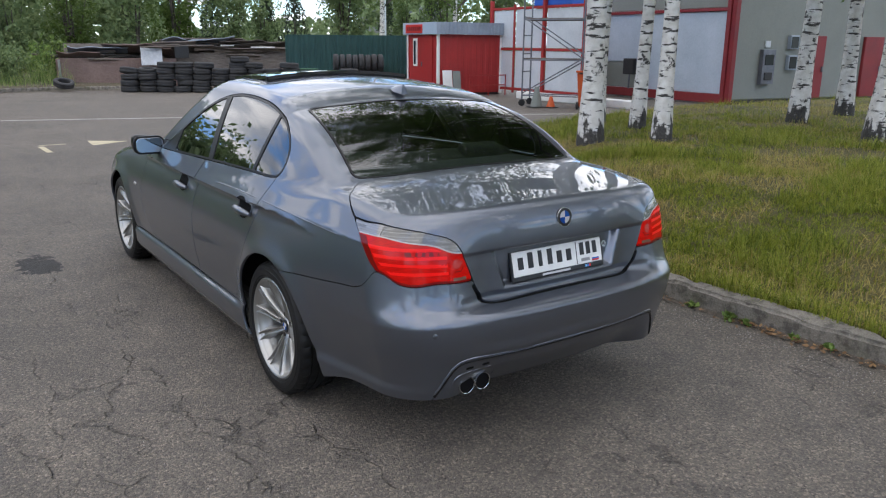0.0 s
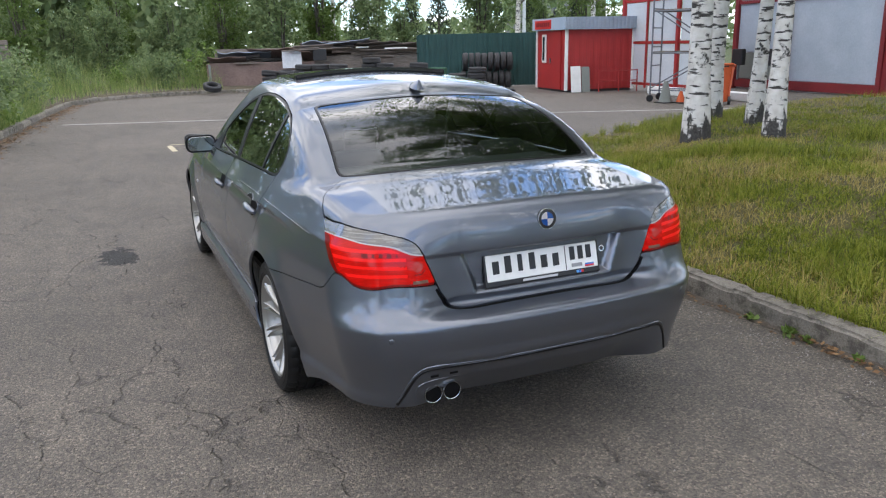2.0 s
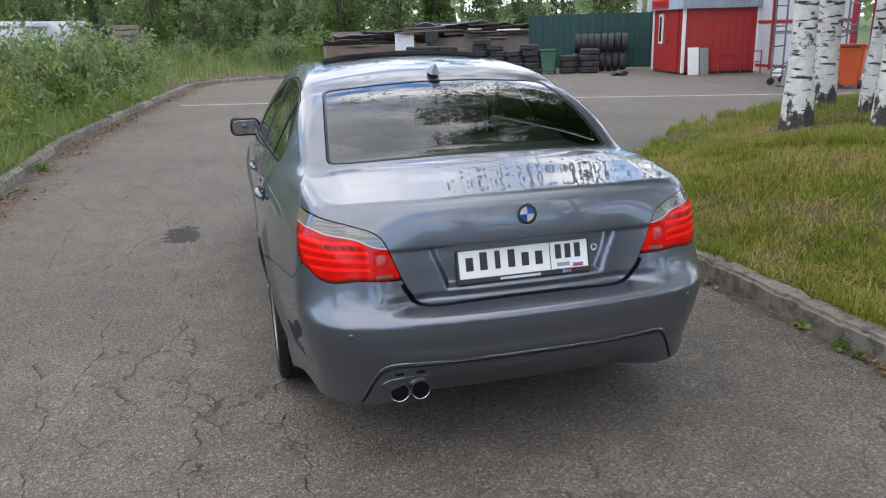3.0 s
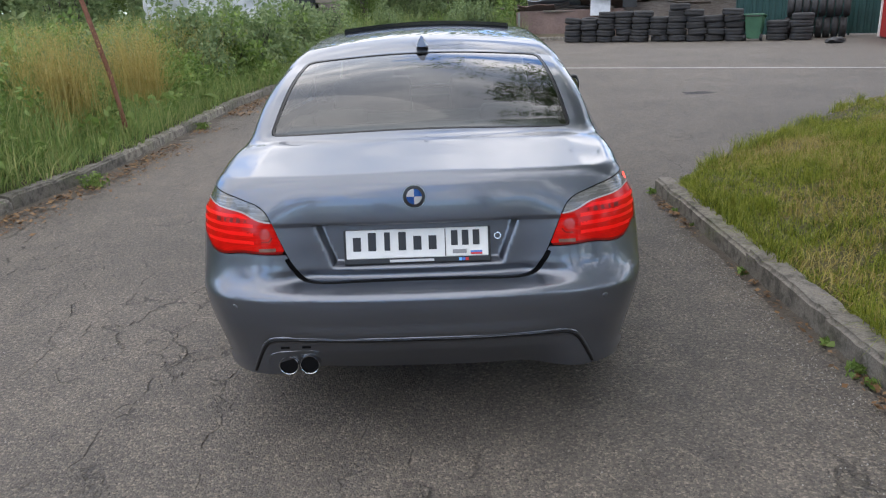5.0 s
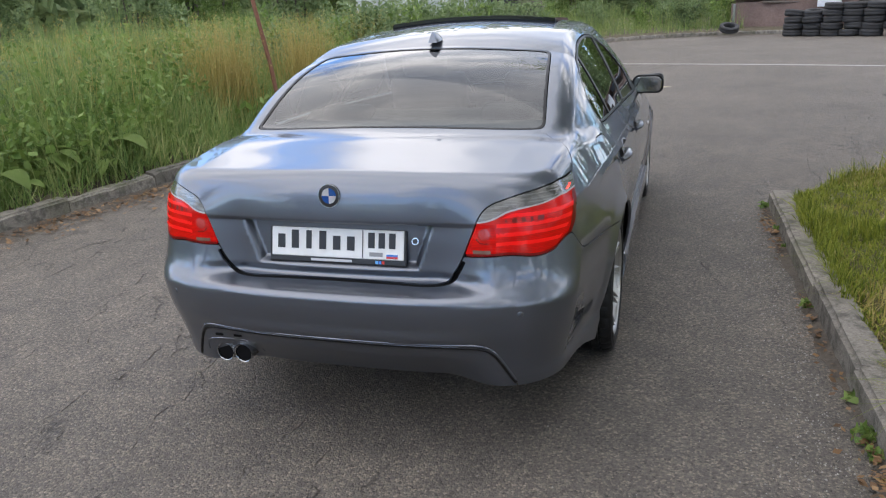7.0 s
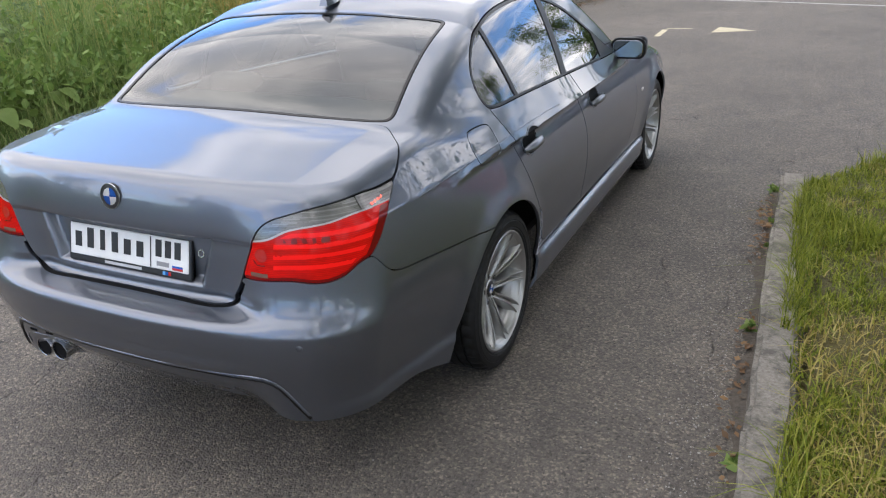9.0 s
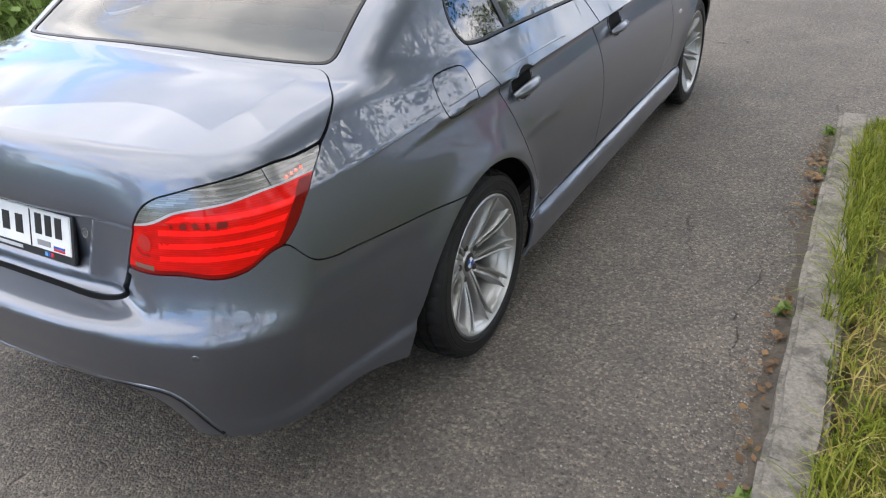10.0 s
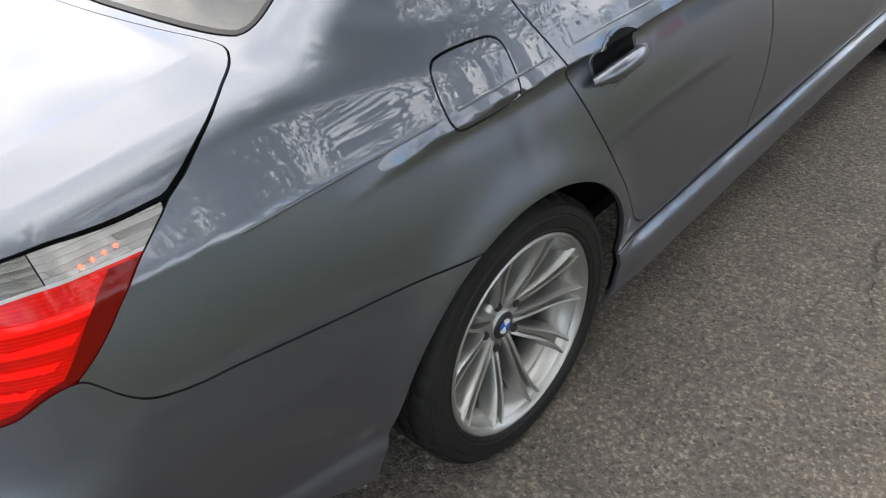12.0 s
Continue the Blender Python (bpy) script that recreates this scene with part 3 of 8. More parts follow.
def gutter_dirt(name, line, side, width, label, seed):
    """A thin ragged bank of washed-down earth along the foot of a kerb."""
    p = polyline(line, 0.03)
    rng = np.random.default_rng(seed)
    e = np.gradient(p, axis=0)
    out = np.stack([e[:, 1], -e[:, 0]], 1) / np.hypot(*e.T)[:, None] * side
    reach = np.array([max(0.02, width * (0.75 + 1.1 * noise.noise((x * 1.7, y * 1.7, seed)) + 0.7 * noise.noise((x * 9, y * 9, seed)))) for x, y in p])
    rows = np.stack([np.c_[p + out * (reach * f)[:, None] - out * 0.02 * (f == 0), np.maximum(0.0042, h + rng.normal(0, 0.003, len(p)))] for f, h in ((0, 0.024), (0.3, 0.016), (0.65, 0.009), (1.0, 0.0))], 1)
    rows[:, 3, 2] = 0.0015
    n = len(p)
    i = np.arange(n - 1)[:, None] * 4 + np.arange(3)[None]
    f = np.stack([i, i + 1, i + 5, i + 4], 2).reshape(-1, 4)
    tagged(raw(name, rows.reshape(-1, 3), f, GUTTER_EARTH), label, "dirt", kind="stuff")


build_ground()
build_kerbs()
gutter_dirt("gutter_earth", KERB_RIGHT, -1, 0.055, "washed-down brown earth in the gutter", 3)
gutter_dirt("gutter_earth", KERB_LEFT, 1, 0.20, "washed-down brown earth along the kerb foot", 8)
build_markings()


# ---- the yard behind ----
def tyre_mesh(outer=0.32, inner=0.19, width=0.2):
    bm = bmesh.new()
    h = width / 2
    prof = [(inner, -h * 0.8), (inner + 0.03, -h * 0.98), (outer - 0.05, -h), (outer - 0.012, -h * 0.82), (outer, -h * 0.6), (outer, -0.01), (outer - 0.008, 0), (outer, 0.01), (outer, h * 0.6), (outer - 0.012, h * 0.82), (outer - 0.05, h), (inner + 0.03, h * 0.98), (inner, h * 0.8), (inner + 0.02, 0)]
    lathe(bm, prof, steps=20, closed=True)
    me = bpy.data.meshes.new("tyre")
    bm.to_mesh(me)
    bm.free()
    me.materials.append(RUBBER)
    me.shade_smooth()
    return me


TYRE = tyre_mesh()


def tyre(m, label, group):
    ob = new("tyre", TYRE)
    ob.matrix_world = m
    return tagged(ob, label, "tyre", group)


def build_tyres():
    rng = random.Random(7)
    a, b = Vector((4.35, 25.35)), Vector((9.0, 22.75))
    counts = (4, 4, 5, 5, 5, 4, 6, 5, 4, 5)
    for k, count in enumerate(counts):
        p = a.lerp(b, k / 9)
        for j in range(count):
            tilt = 0.13 if (k, j) in ((0, 3), (1, 2), (1, 3)) else 0.03
            tyre(Matrix.Translation((p.x + rng.gauss(0, 0.04), p.y + rng.gauss(0, 0.04), 0.105 + 0.196 * j)) @ Euler((rng.gauss(0, tilt), rng.gauss(0, tilt), rng.random() * 6)).to_matrix().to_4x4(), "worn black car tyre in a leaning stack", "stacked tyres")
    for k, (x, y, count) in enumerate(((10.15, 22.25, 3), (10.75, 21.95, 4))):
        for j in range(count):
            tyre(Matrix.Translation((x + rng.gauss(0, 0.02), y, 0.105 + 0.196 * j)) @ Euler((0, 0, rng.random() * 6)).to_matrix().to_4x4(), "worn black car tyre in a leaning stack", "stacked tyres")
    way = Vector((1.9, -0.9, 0)).normalized()
    turn = way.to_track_quat("Z", "Y").to_matrix().to_4x4()
    for row in range(2):
        for k in range(8):
            p = Vector((10.75, 23.0, 0.33 + 0.62 * row)) + way * (0.225 * k + 0.06 * row)
            tyre(Matrix.Translation(p + Vector((0, 0, rng.gauss(0, 0.012)))) @ turn @ Matrix.Rotation(rng.random() * 6, 4, "Z"), "black car tyre lying on edge in a long row", "tyres in rows")
    tyre(Matrix.Translation((2.45, 26.3, 0.28)) @ Euler((0.35, 0.1, 0)).to_matrix().to_4x4(), "lone old tyre lying on the weedy kerb", "")


def wheelie_bin(x, y, turn, material, height, label):
    root = thing("wheelie_bin", pose(x, y, 0, 0, 0, turn), label, "bin")
    bm = bmesh.new()
    s = height
    lower = [bm.verts.new(v) for v in ((-0.2, -0.2, 0.06), (0.2, -0.2, 0.06), (0.2, 0.2, 0.06), (-0.2, 0.2, 0.06))]
    upper = [bm.verts.new(v) for v in ((-0.27, -0.27, s * 0.9), (0.27, -0.27, s * 0.9), (0.27, 0.27, s * 0.95), (-0.27, 0.27, s * 0.95))]
    bm.faces.new(lower[::-1])
    for k in range(4):
        bm.faces.new((lower[k], lower[(k + 1) % 4], upper[(k + 1) % 4], upper[k]))
    bm.faces.new(upper)
    bmesh.ops.bevel(bm, geom=bm.edges[:], offset=0.025, segments=2, affect="EDGES")
    part("body", bm, material, root, "", 50)
    part("lid", boxed((0, 0, s * 0.955), (0.6, 0.62, 0.05), Matrix.Rotation(0.09, 3, "X"), 0.02, 2), material, root)
    part("rim", boxed((0, -0.28, s * 0.86), (0.56, 0.04, 0.06), None, 0.012), material, root)
    for sx in (-1, 1):
        part("wheel", lathe(bmesh.new(), [(0.0, -0.03), (0.1, -0.03), (0.1, 0.03), (0.0, 0.03)], pose(sx * 0.24, 0.18, 0.1, 0, 90, 0), 16), BLACK_PLASTIC, root)
    part("handle", pipe(bmesh.new(), [(-0.2, 0.34, s * 0.93), (0.2, 0.34, s * 0.93)], 0.016), BLACK_PLASTIC, root)


def corrugated(a, b, z0, z1, pitch=0.2, depth=0.03, thick=0.006):
    """Ribbed sheet between two ground points: a bmesh."""
    a, b = Vector((*a, 0)), Vector((*b, 0))
    way = (b - a)
    length = way.length
    way.normalize()
    out = Vector((way.y, -way.x, 0))
    bm = bmesh.new()
    rows = []
    s = 0.0
    shape = ((0.0, 0), (0.30, 0), (0.42, 1), (0.88, 1))
    pts = []
    while s < length - pitch * 0.5:
        pts += [(s + f * pitch, d * depth) for f, d in shape]
        s += pitch
    pts.append((length, 0))
    for s, d in pts:
        p = a + way * min(s, length) + out * d
        q = p - out * thick
        rows.append([bm.verts.new((*p.xy, z0)), bm.verts.new((*p.xy, z1)), bm.verts.new((*q.xy, z1)), bm.verts.new((*q.xy, z0))])
    for r, t in zip(rows, rows[1:]):
        for k in range(4):
            bm.faces.new((r[k], t[k], t[(k + 1) % 4], r[(k + 1) % 4]))
    bm.faces.new(rows[0][::-1]); bm.faces.new(rows[-1])
    bmesh.ops.recalc_face_normals(bm, faces=bm.faces[:])
    return bm


def build_fence():
    root = thing("sheet_fence", (9.6, 25.0, 0), "dark green corrugated metal fence behind the tyre stacks", "fence")
    root.matrix_world = Matrix()
    pts = [(9.75, 24.75), (11.3, 24.0), (12.85, 23.25), (14.4, 22.5)]
    for a, b in zip(pts, pts[1:]):
        part("sheet", corrugated(a, b, 0.05, 1.93, 0.2, 0.028), GREEN_SHEET, root)
        part("post", boxed((a[0], a[1] + 0.06, 0.95), (0.06, 0.06, 1.9), None, 0.006), GREEN_SHEET, root)


def build_kiosk():
    a, b, c = Vector((12.12, 21.3)), Vector((12.42, 18.95)), Vector((14.75, 18.6))
    turn = along(b, c)
    ux, uy = (c - b).normalized(), (a - b).normalized()
    wide, deep = (c - b).length, (a - b).length
    m = Matrix.Translation((*b, 0)) @ Matrix(((ux.x, -ux.y, 0, 0), (ux.y, ux.x, 0, 0), (0, 0, 1, 0), (0, 0, 0, 1)))
    root = thing("kiosk", m, "small red metal kiosk with a grey ribbed fascia", "kiosk")
    part("wall", corrugated((0, 0), (wide, 0), 0.08, 1.95, 0.24, 0.012), RUST_RED, root, "red ribbed front wall")
    part("wall", boxed((0.05, deep / 2, 1.0), (0.08, deep - 0.02, 1.88)), RUST_RED, root, "plain red side wall")
    part("wall", boxed((wide - 0.05, deep / 2, 1.0), (0.08, deep - 0.02, 1.88)), RUST_RED, root)
    part("wall", boxed((wide / 2, deep - 0.05, 1.0), (wide, 0.08, 1.88)), RUST_RED, root)
    part("base", boxed((wide / 2, deep / 2, 0.05), (wide - 0.05, deep - 0.05, 0.1)), BLACK_PLASTIC, root)
    part("roof", boxed((wide / 2, deep / 2, 2.28), (wide + 0.2, deep + 0.2, 0.05), None, 0.01), GREY_SHEET, root)
    part("fascia", corrugated((-0.13, -0.13), (wide + 0.13, -0.13), 1.95, 2.33, 0.14, 0.02), GREY_SHEET, root, "grey-blue ribbed fascia")
    part("fascia", boxed((-0.12, deep / 2, 2.14), (0.03, deep + 0.28, 0.38)), plain("pale_blue_sheet", (0.30, 0.38, 0.47), (0.40, 0.48, 0.58), 20, 2, 0.5, bump=0.03), root, "plain pale blue fascia")
    sign = part("sign", boxed((-0.15, deep * 0.66, 2.13), (0.03, deep * 0.56, 0.28), None, 0.006), SIGN_RED, root, "red sign board")
    for k in range(7):
        part("bar", boxed((-0.168, deep * (0.44 + 0.07 * k), 2.13), (0.008, deep * 0.05, 0.13)), DARK_RED, sign)
    for x, y in ((0.0, 0.0), (wide - 0.0, 0.0), (0.0, deep)):
        part("corner_post", boxed((x, y - 0.012, 1.0), (0.1, 0.06, 1.9), None, 0.008), WHITE_PAINT, root, "white corner post")
    door = part("door", boxed((-0.01, deep * 0.34, 1.0), (0.05, 0.86, 1.86), None, 0.008), RUST_RED, root, "red door with a steel handle")
    part("handle", boxed((-0.06, deep * 0.34 + 0.33, 0.98), (0.04, 0.03, 0.16), None, 0.008), STEEL, door)
    win = part("window", boxed((-0.015, deep * 0.73, 1.36), (0.05, 0.3, 0.92), None, 0.008), WHITE_PAINT, root, "narrow white framed window")
    part("pane", boxed((-0.035, deep * 0.73, 1.36), (0.02, 0.17, 0.78)), DARK_GLASS, win)
    # boards and a low rail leaning before the wall
    for k, (x, w, h, mat) in enumerate(((0.28, 0.34, 0.82, WHITE_PAINT), (0.62, 0.28, 0.80, GREY_WALL))):
        board = finish("notice_board", boxed((0, 0, h / 2), (w, 0.04, h), None, 0.008), mat)
        board.matrix_world = m @ pose(x, -0.22, 0.0, -8, 0, 0)
        tagged(board, "pale board leaning before the red kiosk", "board")
    rail = thing("hand_rail", m, "low red steel rail before the kiosk", "rail")
    for x in (0.95, 1.65, 2.3):
        part("post", pipe(bmesh.new(), [(x, -0.45, 0), (x, -0.45, 0.68)], 0.02), RUST_RED, rail)
    for z in (0.34, 0.66):
        part("bar", pipe(bmesh.new(), [(0.95, -0.45, z), (2.3, -0.45, z)], 0.016), RUST_RED, rail)


def build_ruin():
    """A collapsed wooden shed behind the tyres."""
    rng = random.Random(11)
    root = thing("collapsed_shed", pose(6.1, 27.2, 0, 0, 0, -14), "collapsed timber shed of grey boards and rusty sheet", "shed")
    part("base_wall", boxed((-1.6, 0.1, 0.55), (3.9, 0.12, 1.0), Matrix.Rotation(-0.06, 3, "X"), 0.02), BROWN_SHEET, root, "faded brown sheet wall")
    part("base_wall", boxed((-3.6, 0.9, 0.55), (0.12, 1.7, 0.95), None, 0.02), BROWN_SHEET, root)
    part("corner_post", boxed((-3.55, 0.02, 0.5), (0.08, 0.06, 1.0), None, 0.01), GREY_WALL, root)
    part("back_wall", boxed((0.6, 1.9, 0.8), (8.2, 0.12, 1.5)), OLD_WOOD, root)
    part("front_wall", boxed((2.6, 0.5, 0.6), (4.4, 0.12, 1.25)), OLD_WOOD, root)
    for k in range(46):
        x = rng.uniform(-3.5, 4.4)
        z = 1.02 + 0.6 * math.exp(-((x - 1.2) / 3.6) ** 2) * rng.random() + (0.12 if x > 0 else 0)
        length = rng.uniform(1.0, 2.8)
        board = boxed((0, 0, 0), (length, rng.uniform(0.12, 0.26), 0.03), None, 0.004)
        board.transform(Matrix.Translation((x, rng.uniform(0.0, 1.6), z)) @ Euler((rng.gauss(-0.35, 0.25), rng.gauss(0, 0.06), rng.gauss(0, 0.16))).to_matrix().to_4x4())
        part("board", board, OLD_WOOD, root)
    for x, y, z, w, d, t, mat in ((-2.3, 0.8, 1.28, 2.0, 1.3, -0.3, GREY_SHEET), (-0.9, 0.5, 1.33, 2.4, 1.2, -0.35, BROWN_SHEET), (1.2, 0.9, 1.62, 2.6, 1.5, -0.22, GREY_SHEET), (3.2, 0.9, 1.55, 2.6, 1.6, -0.2, OLD_WOOD), (-2.9, 0.3, 1.12, 1.4, 0.8, -0.5, BROWN_SHEET)):
        bm = bmesh.new()
        bmesh.ops.create_grid(bm, x_segments=14, y_segments=6, size=0.5)
        bm.transform(Matrix.Diagonal((w, d, 1, 1)))
        for v in bm.verts:
            v.co.z += 0.16 * noise.noise((v.co.x * 1.6 + x, v.co.y * 2 + y, 2.0))
        bmesh.ops.solidify(bm, geom=bm.faces[:], thickness=0.02)
        bm.transform(Matrix.Translation((x, y, z)) @ Euler((t, rng.gauss(0, 0.05), rng.gauss(0, 0.1))).to_matrix().to_4x4())
        part("roof_sheet", bm, mat, root, "", 40)
    part("pale_sheet", boxed((-0.5, -0.12, 1.12), (0.72, 0.02, 0.62), Matrix.Rotation(-0.2, 3, "X"), 0.004), TARP, root, "pale sheet hanging down the front")
    # solid black block painted for the shade inside an opening
    part("dark_opening", boxed((0.55, -0.02, 1.28), (0.5, 0.06, 0.42)), BLACK_PLASTIC, root)
    part("lamp_strip", boxed((2.2, 0.2, 1.52), (0.5, 0.08, 0.06), Matrix.Rotation(0.1, 3, "Z"), 0.01), WHITE_PAINT, root)
    part("lamp_strip", boxed((3.5, 0.15, 1.46), (0.9, 0.08, 0.05), Matrix.Rotation(-0.1, 3, "Z"), 0.01), WHITE_PAINT, root)


def build_pale_shed():
    """The sheeted shed and the log stack beyond the bank."""
    root = thing("sheeted_shed", pose(-7.65, 24.1, 0.15, 0, 0, 6), "low shed covered with a pale grey tarpaulin", "shed")
    bm = bmesh.new()
    bmesh.ops.create_grid(bm, x_segments=40, y_segments=14, size=0.5)
    bm.transform(Matrix.Translation((0, 0, 0.95)) @ Matrix.Rotation(radians(90), 4, "X") @ Matrix.Diagonal((4.7, 1.9, 1, 1)))
    for v in bm.verts:
        v.co.y += 0.22 * noise.noise((v.co.x * 1.4, v.co.z * 1.2, 4.0)) + 0.07 * noise.noise((v.co.x * 5, v.co.z * 2.2, 4.0))
        v.co.z += 0.10 * noise.noise((v.co.x * 1.1, 2.0, 7.0)) * (v.co.z > 1.5)
    bmesh.ops.solidify(bm, geom=bm.faces[:], thickness=0.03)
    part("tarpaulin", bm, TARP, root, "", 60)
    part("roof", boxed((0, 1.2, 1.95), (4.9, 2.5, 0.05), Matrix.Rotation(0.07, 3, "X") @ Matrix.Rotation(0.02, 3, "Y"), 0.01), GREY_SHEET, root)
    part("back_wall", boxed((0, 2.4, 0.95), (4.7, 0.1, 1.9)), OLD_WOOD, root)
    # closed wall in black, standing for the shade within the open side
    part("side_wall", boxed((2.3, 1.2, 0.95), (0.1, 2.3, 1.9)), BLACK_PLASTIC, root, "solid black wall for the shade of an open side")
    stack = thing("timber_stack", pose(-4.4, 24.3, 0.15, 0, 0, 8), "dark stack of old grey timber beams", "timber stack")
    rng = random.Random(3)
    for k in range(11):
        for j in range(2):
            part("beam", boxed((rng.gauss(0, 0.04) - 0.40 + 0.82 * j, rng.gauss(0, 0.03), 0.09 + 0.165 * k), (0.80 + rng.gauss(0, 0.05), 0.9, 0.14), Matrix.Rotation(rng.gauss(0, 0.03), 3, "Z"), 0.01), OLD_WOOD if j else BLACK_PLASTIC, stack)


def build_wash():
    """The car wash: framed white panels, a recessed bay and a grey service block."""
    root = thing("car_wash", (0, 0, 0), "white panelled car wash with a red steel frame", "building")
    a, b = Vector((14.75, 19.1)), Vector((14.55, 14.5))
    way = (b - a).normalized()
    ln = (b - a).length
    t = along(a, b)
    for k, s in enumerate((0.0, 0.27, 0.60, 1.0)):
        p = a + way * ln * s
        part("post", boxed((*p, 1.5), (0.11, 0.11, 3.1) if k != 1 else (0.06, 0.06, 2.8), t, 0.008), RUST_RED, root, "red square steel post")
    for z in (0.22, 1.5, 2.78):
        part("rail", boxed((*((a + b) / 2 + Vector((0.03, 0))), z), (ln, 0.06, 0.08), t, 0.006), RUST_RED, root)
    for i in range(3):
        s0, s1 = ((0.02, 0.26), (0.28, 0.58), (0.62, 0.98))[i]
        for z0, z1 in ((0.27, 1.45), (1.55, 2.73)):
            p = a + way * ln * (s0 + s1) / 2
            part("panel", boxed((p.x + 0.05, p.y, (z0 + z1) / 2), (ln * (s1 - s0), 0.04, z1 - z0), t, 0.006), WHITE_SHEET, root)
    part("header", boxed((15.2, 16.1, 3.25), (1.0, 1.7, 0.85), None, 0.02), plain("blue_sign_sheet", (0.02, 0.09, 0.42), (0.03, 0.12, 0.52), 20, 2, 0.4, bump=0.0), root, "blue sign band over the panels")
    # recessed bay
    c, d = Vector((17.75, 17.2)), Vector((17.2, 11.5))
    t2 = along(c, d)
    mid = (c + d) / 2
    ln2 = (d - c).length
    part("bay_wall", boxed((mid.x + 0.2, mid.y, 1.9), (ln2, 0.16, 3.8), t2), WHITE_SHEET, root)
    way2 = (d - c).normalized()
    for s0, s1, z0, z1, mat in ((0.0, 0.40, 1.15, 2.62, LILAC_SHEET), (0.42, 0.985, 0.32, 2.60, LILAC_SHEET), (0.0, 0.40, 0.32, 1.12, GREY_WALL), (0.0, 0.985, 2.72, 3.7, GREY_WALL)):
        p = c + way2 * ln2 * (s0 + s1) / 2
        part("panel", boxed((p.x + 0.09, p.y, (z0 + z1) / 2), (ln2 * (s1 - s0), 0.05, z1 - z0), t2, 0.006), mat, root)
    for s, w in ((0.0, 0.16), (0.41, 0.08), (0.99, 0.14)):
        p = c + way2 * ln2 * s
        part("post", boxed((p.x + 0.03, p.y, 1.9), (w, 0.14, 3.8), t2, 0.008), DARK_RED, root)
    for z, h in ((0.18, 0.26), (2.66, 0.09)):
        part("rail", boxed((mid.x + 0.05, mid.y, z), (ln2, 0.1, h), t2, 0.008), DARK_RED, root)
    for y in (16.6, 15.2):
        dryer = thing("wash_unit", (17.35, y, 0.0), "dark wall unit on the wash bay wall", "wash unit")
        part("box", boxed((0, 0, 1.0), (0.18, 0.42, 0.5), None, 0.03, 2), BLACK_PLASTIC, dryer)
        part("pipe", pipe(bmesh.new(), [(0.02, 0, 0.8), (0.02, 0.02, 0.3)], 0.03), STEEL, dryer)
    # grey service block
    e, f = Vector((17.25, 11.42)), Vector((26.5, 9.95))
    t3 = along(e, f)
    way3 = (f - e).normalized()
    mid = (e + f) / 2
    block = thing("service_block", (0, 0, 0), "grey service block with red doors and pay terminals", "building")
    out = Vector((way3.y, -way3.x))
    part("wall", boxed((*(mid - out * 2.0), 1.95), ((f - e).length, 3.9, 3.6), t3, 0.02), GREY_WALL, block)
    part("plinth", boxed((*(mid - out * 1.95), 0.07), ((f - e).length - 0.2, 3.8, 0.14), t3), BLACK_PLASTIC, block)
    def on_wall(name, s, z, w, h, d, mat, parent, label="", bevel=0.008):
        p = e + way3 * s + out * (d / 2 - 0.045)
        return part(name, boxed((*p, z), (w, d, h), t3, bevel), mat, parent, label)
    for s in (3.35, 6.0):
        door = on_wall("door", s, 1.06, 0.86, 1.82, 0.1, DARK_RED, block, "red steel door")
        on_wall("handle", s + 0.34, 1.0, 0.04, 0.16, 0.16, STEEL, door)
    term = on_wall("pay_terminal", 1.42, 1.08, 0.5, 0.98, 0.14, STEEL, block, "grey pay terminal with a dark screen")
    on_wall("screen", 1.42, 1.28, 0.34, 0.3, 0.16, DARK_GLASS, term)
    on_wall("slot", 1.42, 0.82, 0.3, 0.22, 0.17, BLACK_PLASTIC, term)
    on_wall("notice", 1.42, 1.72, 0.20, 0.18, 0.05, WHITE_SHEET, block, "small pale notice")
    for z, h in ((1.78, 0.44), (1.2, 0.46)):
        pane = on_wall("meter", 2.42, z, 0.36, h * 0.9, 0.12, GREY_SHEET, block, "small grey framed hatch")
        on_wall("pane", 2.42, z, 0.28, h - 0.12, 0.14, DARK_GLASS, pane)
    part("corner_post", boxed((*(e + way3 * 0.02 + out * 0.02), 1.9), (0.16, 0.16, 3.7), t3, 0.01), DARK_RED, block)
    part("corner_post", boxed((*(e + way3 * 7.35 + out * 0.05), 1.9), (0.2, 0.16, 3.7), t3, 0.01), DARK_RED, block)


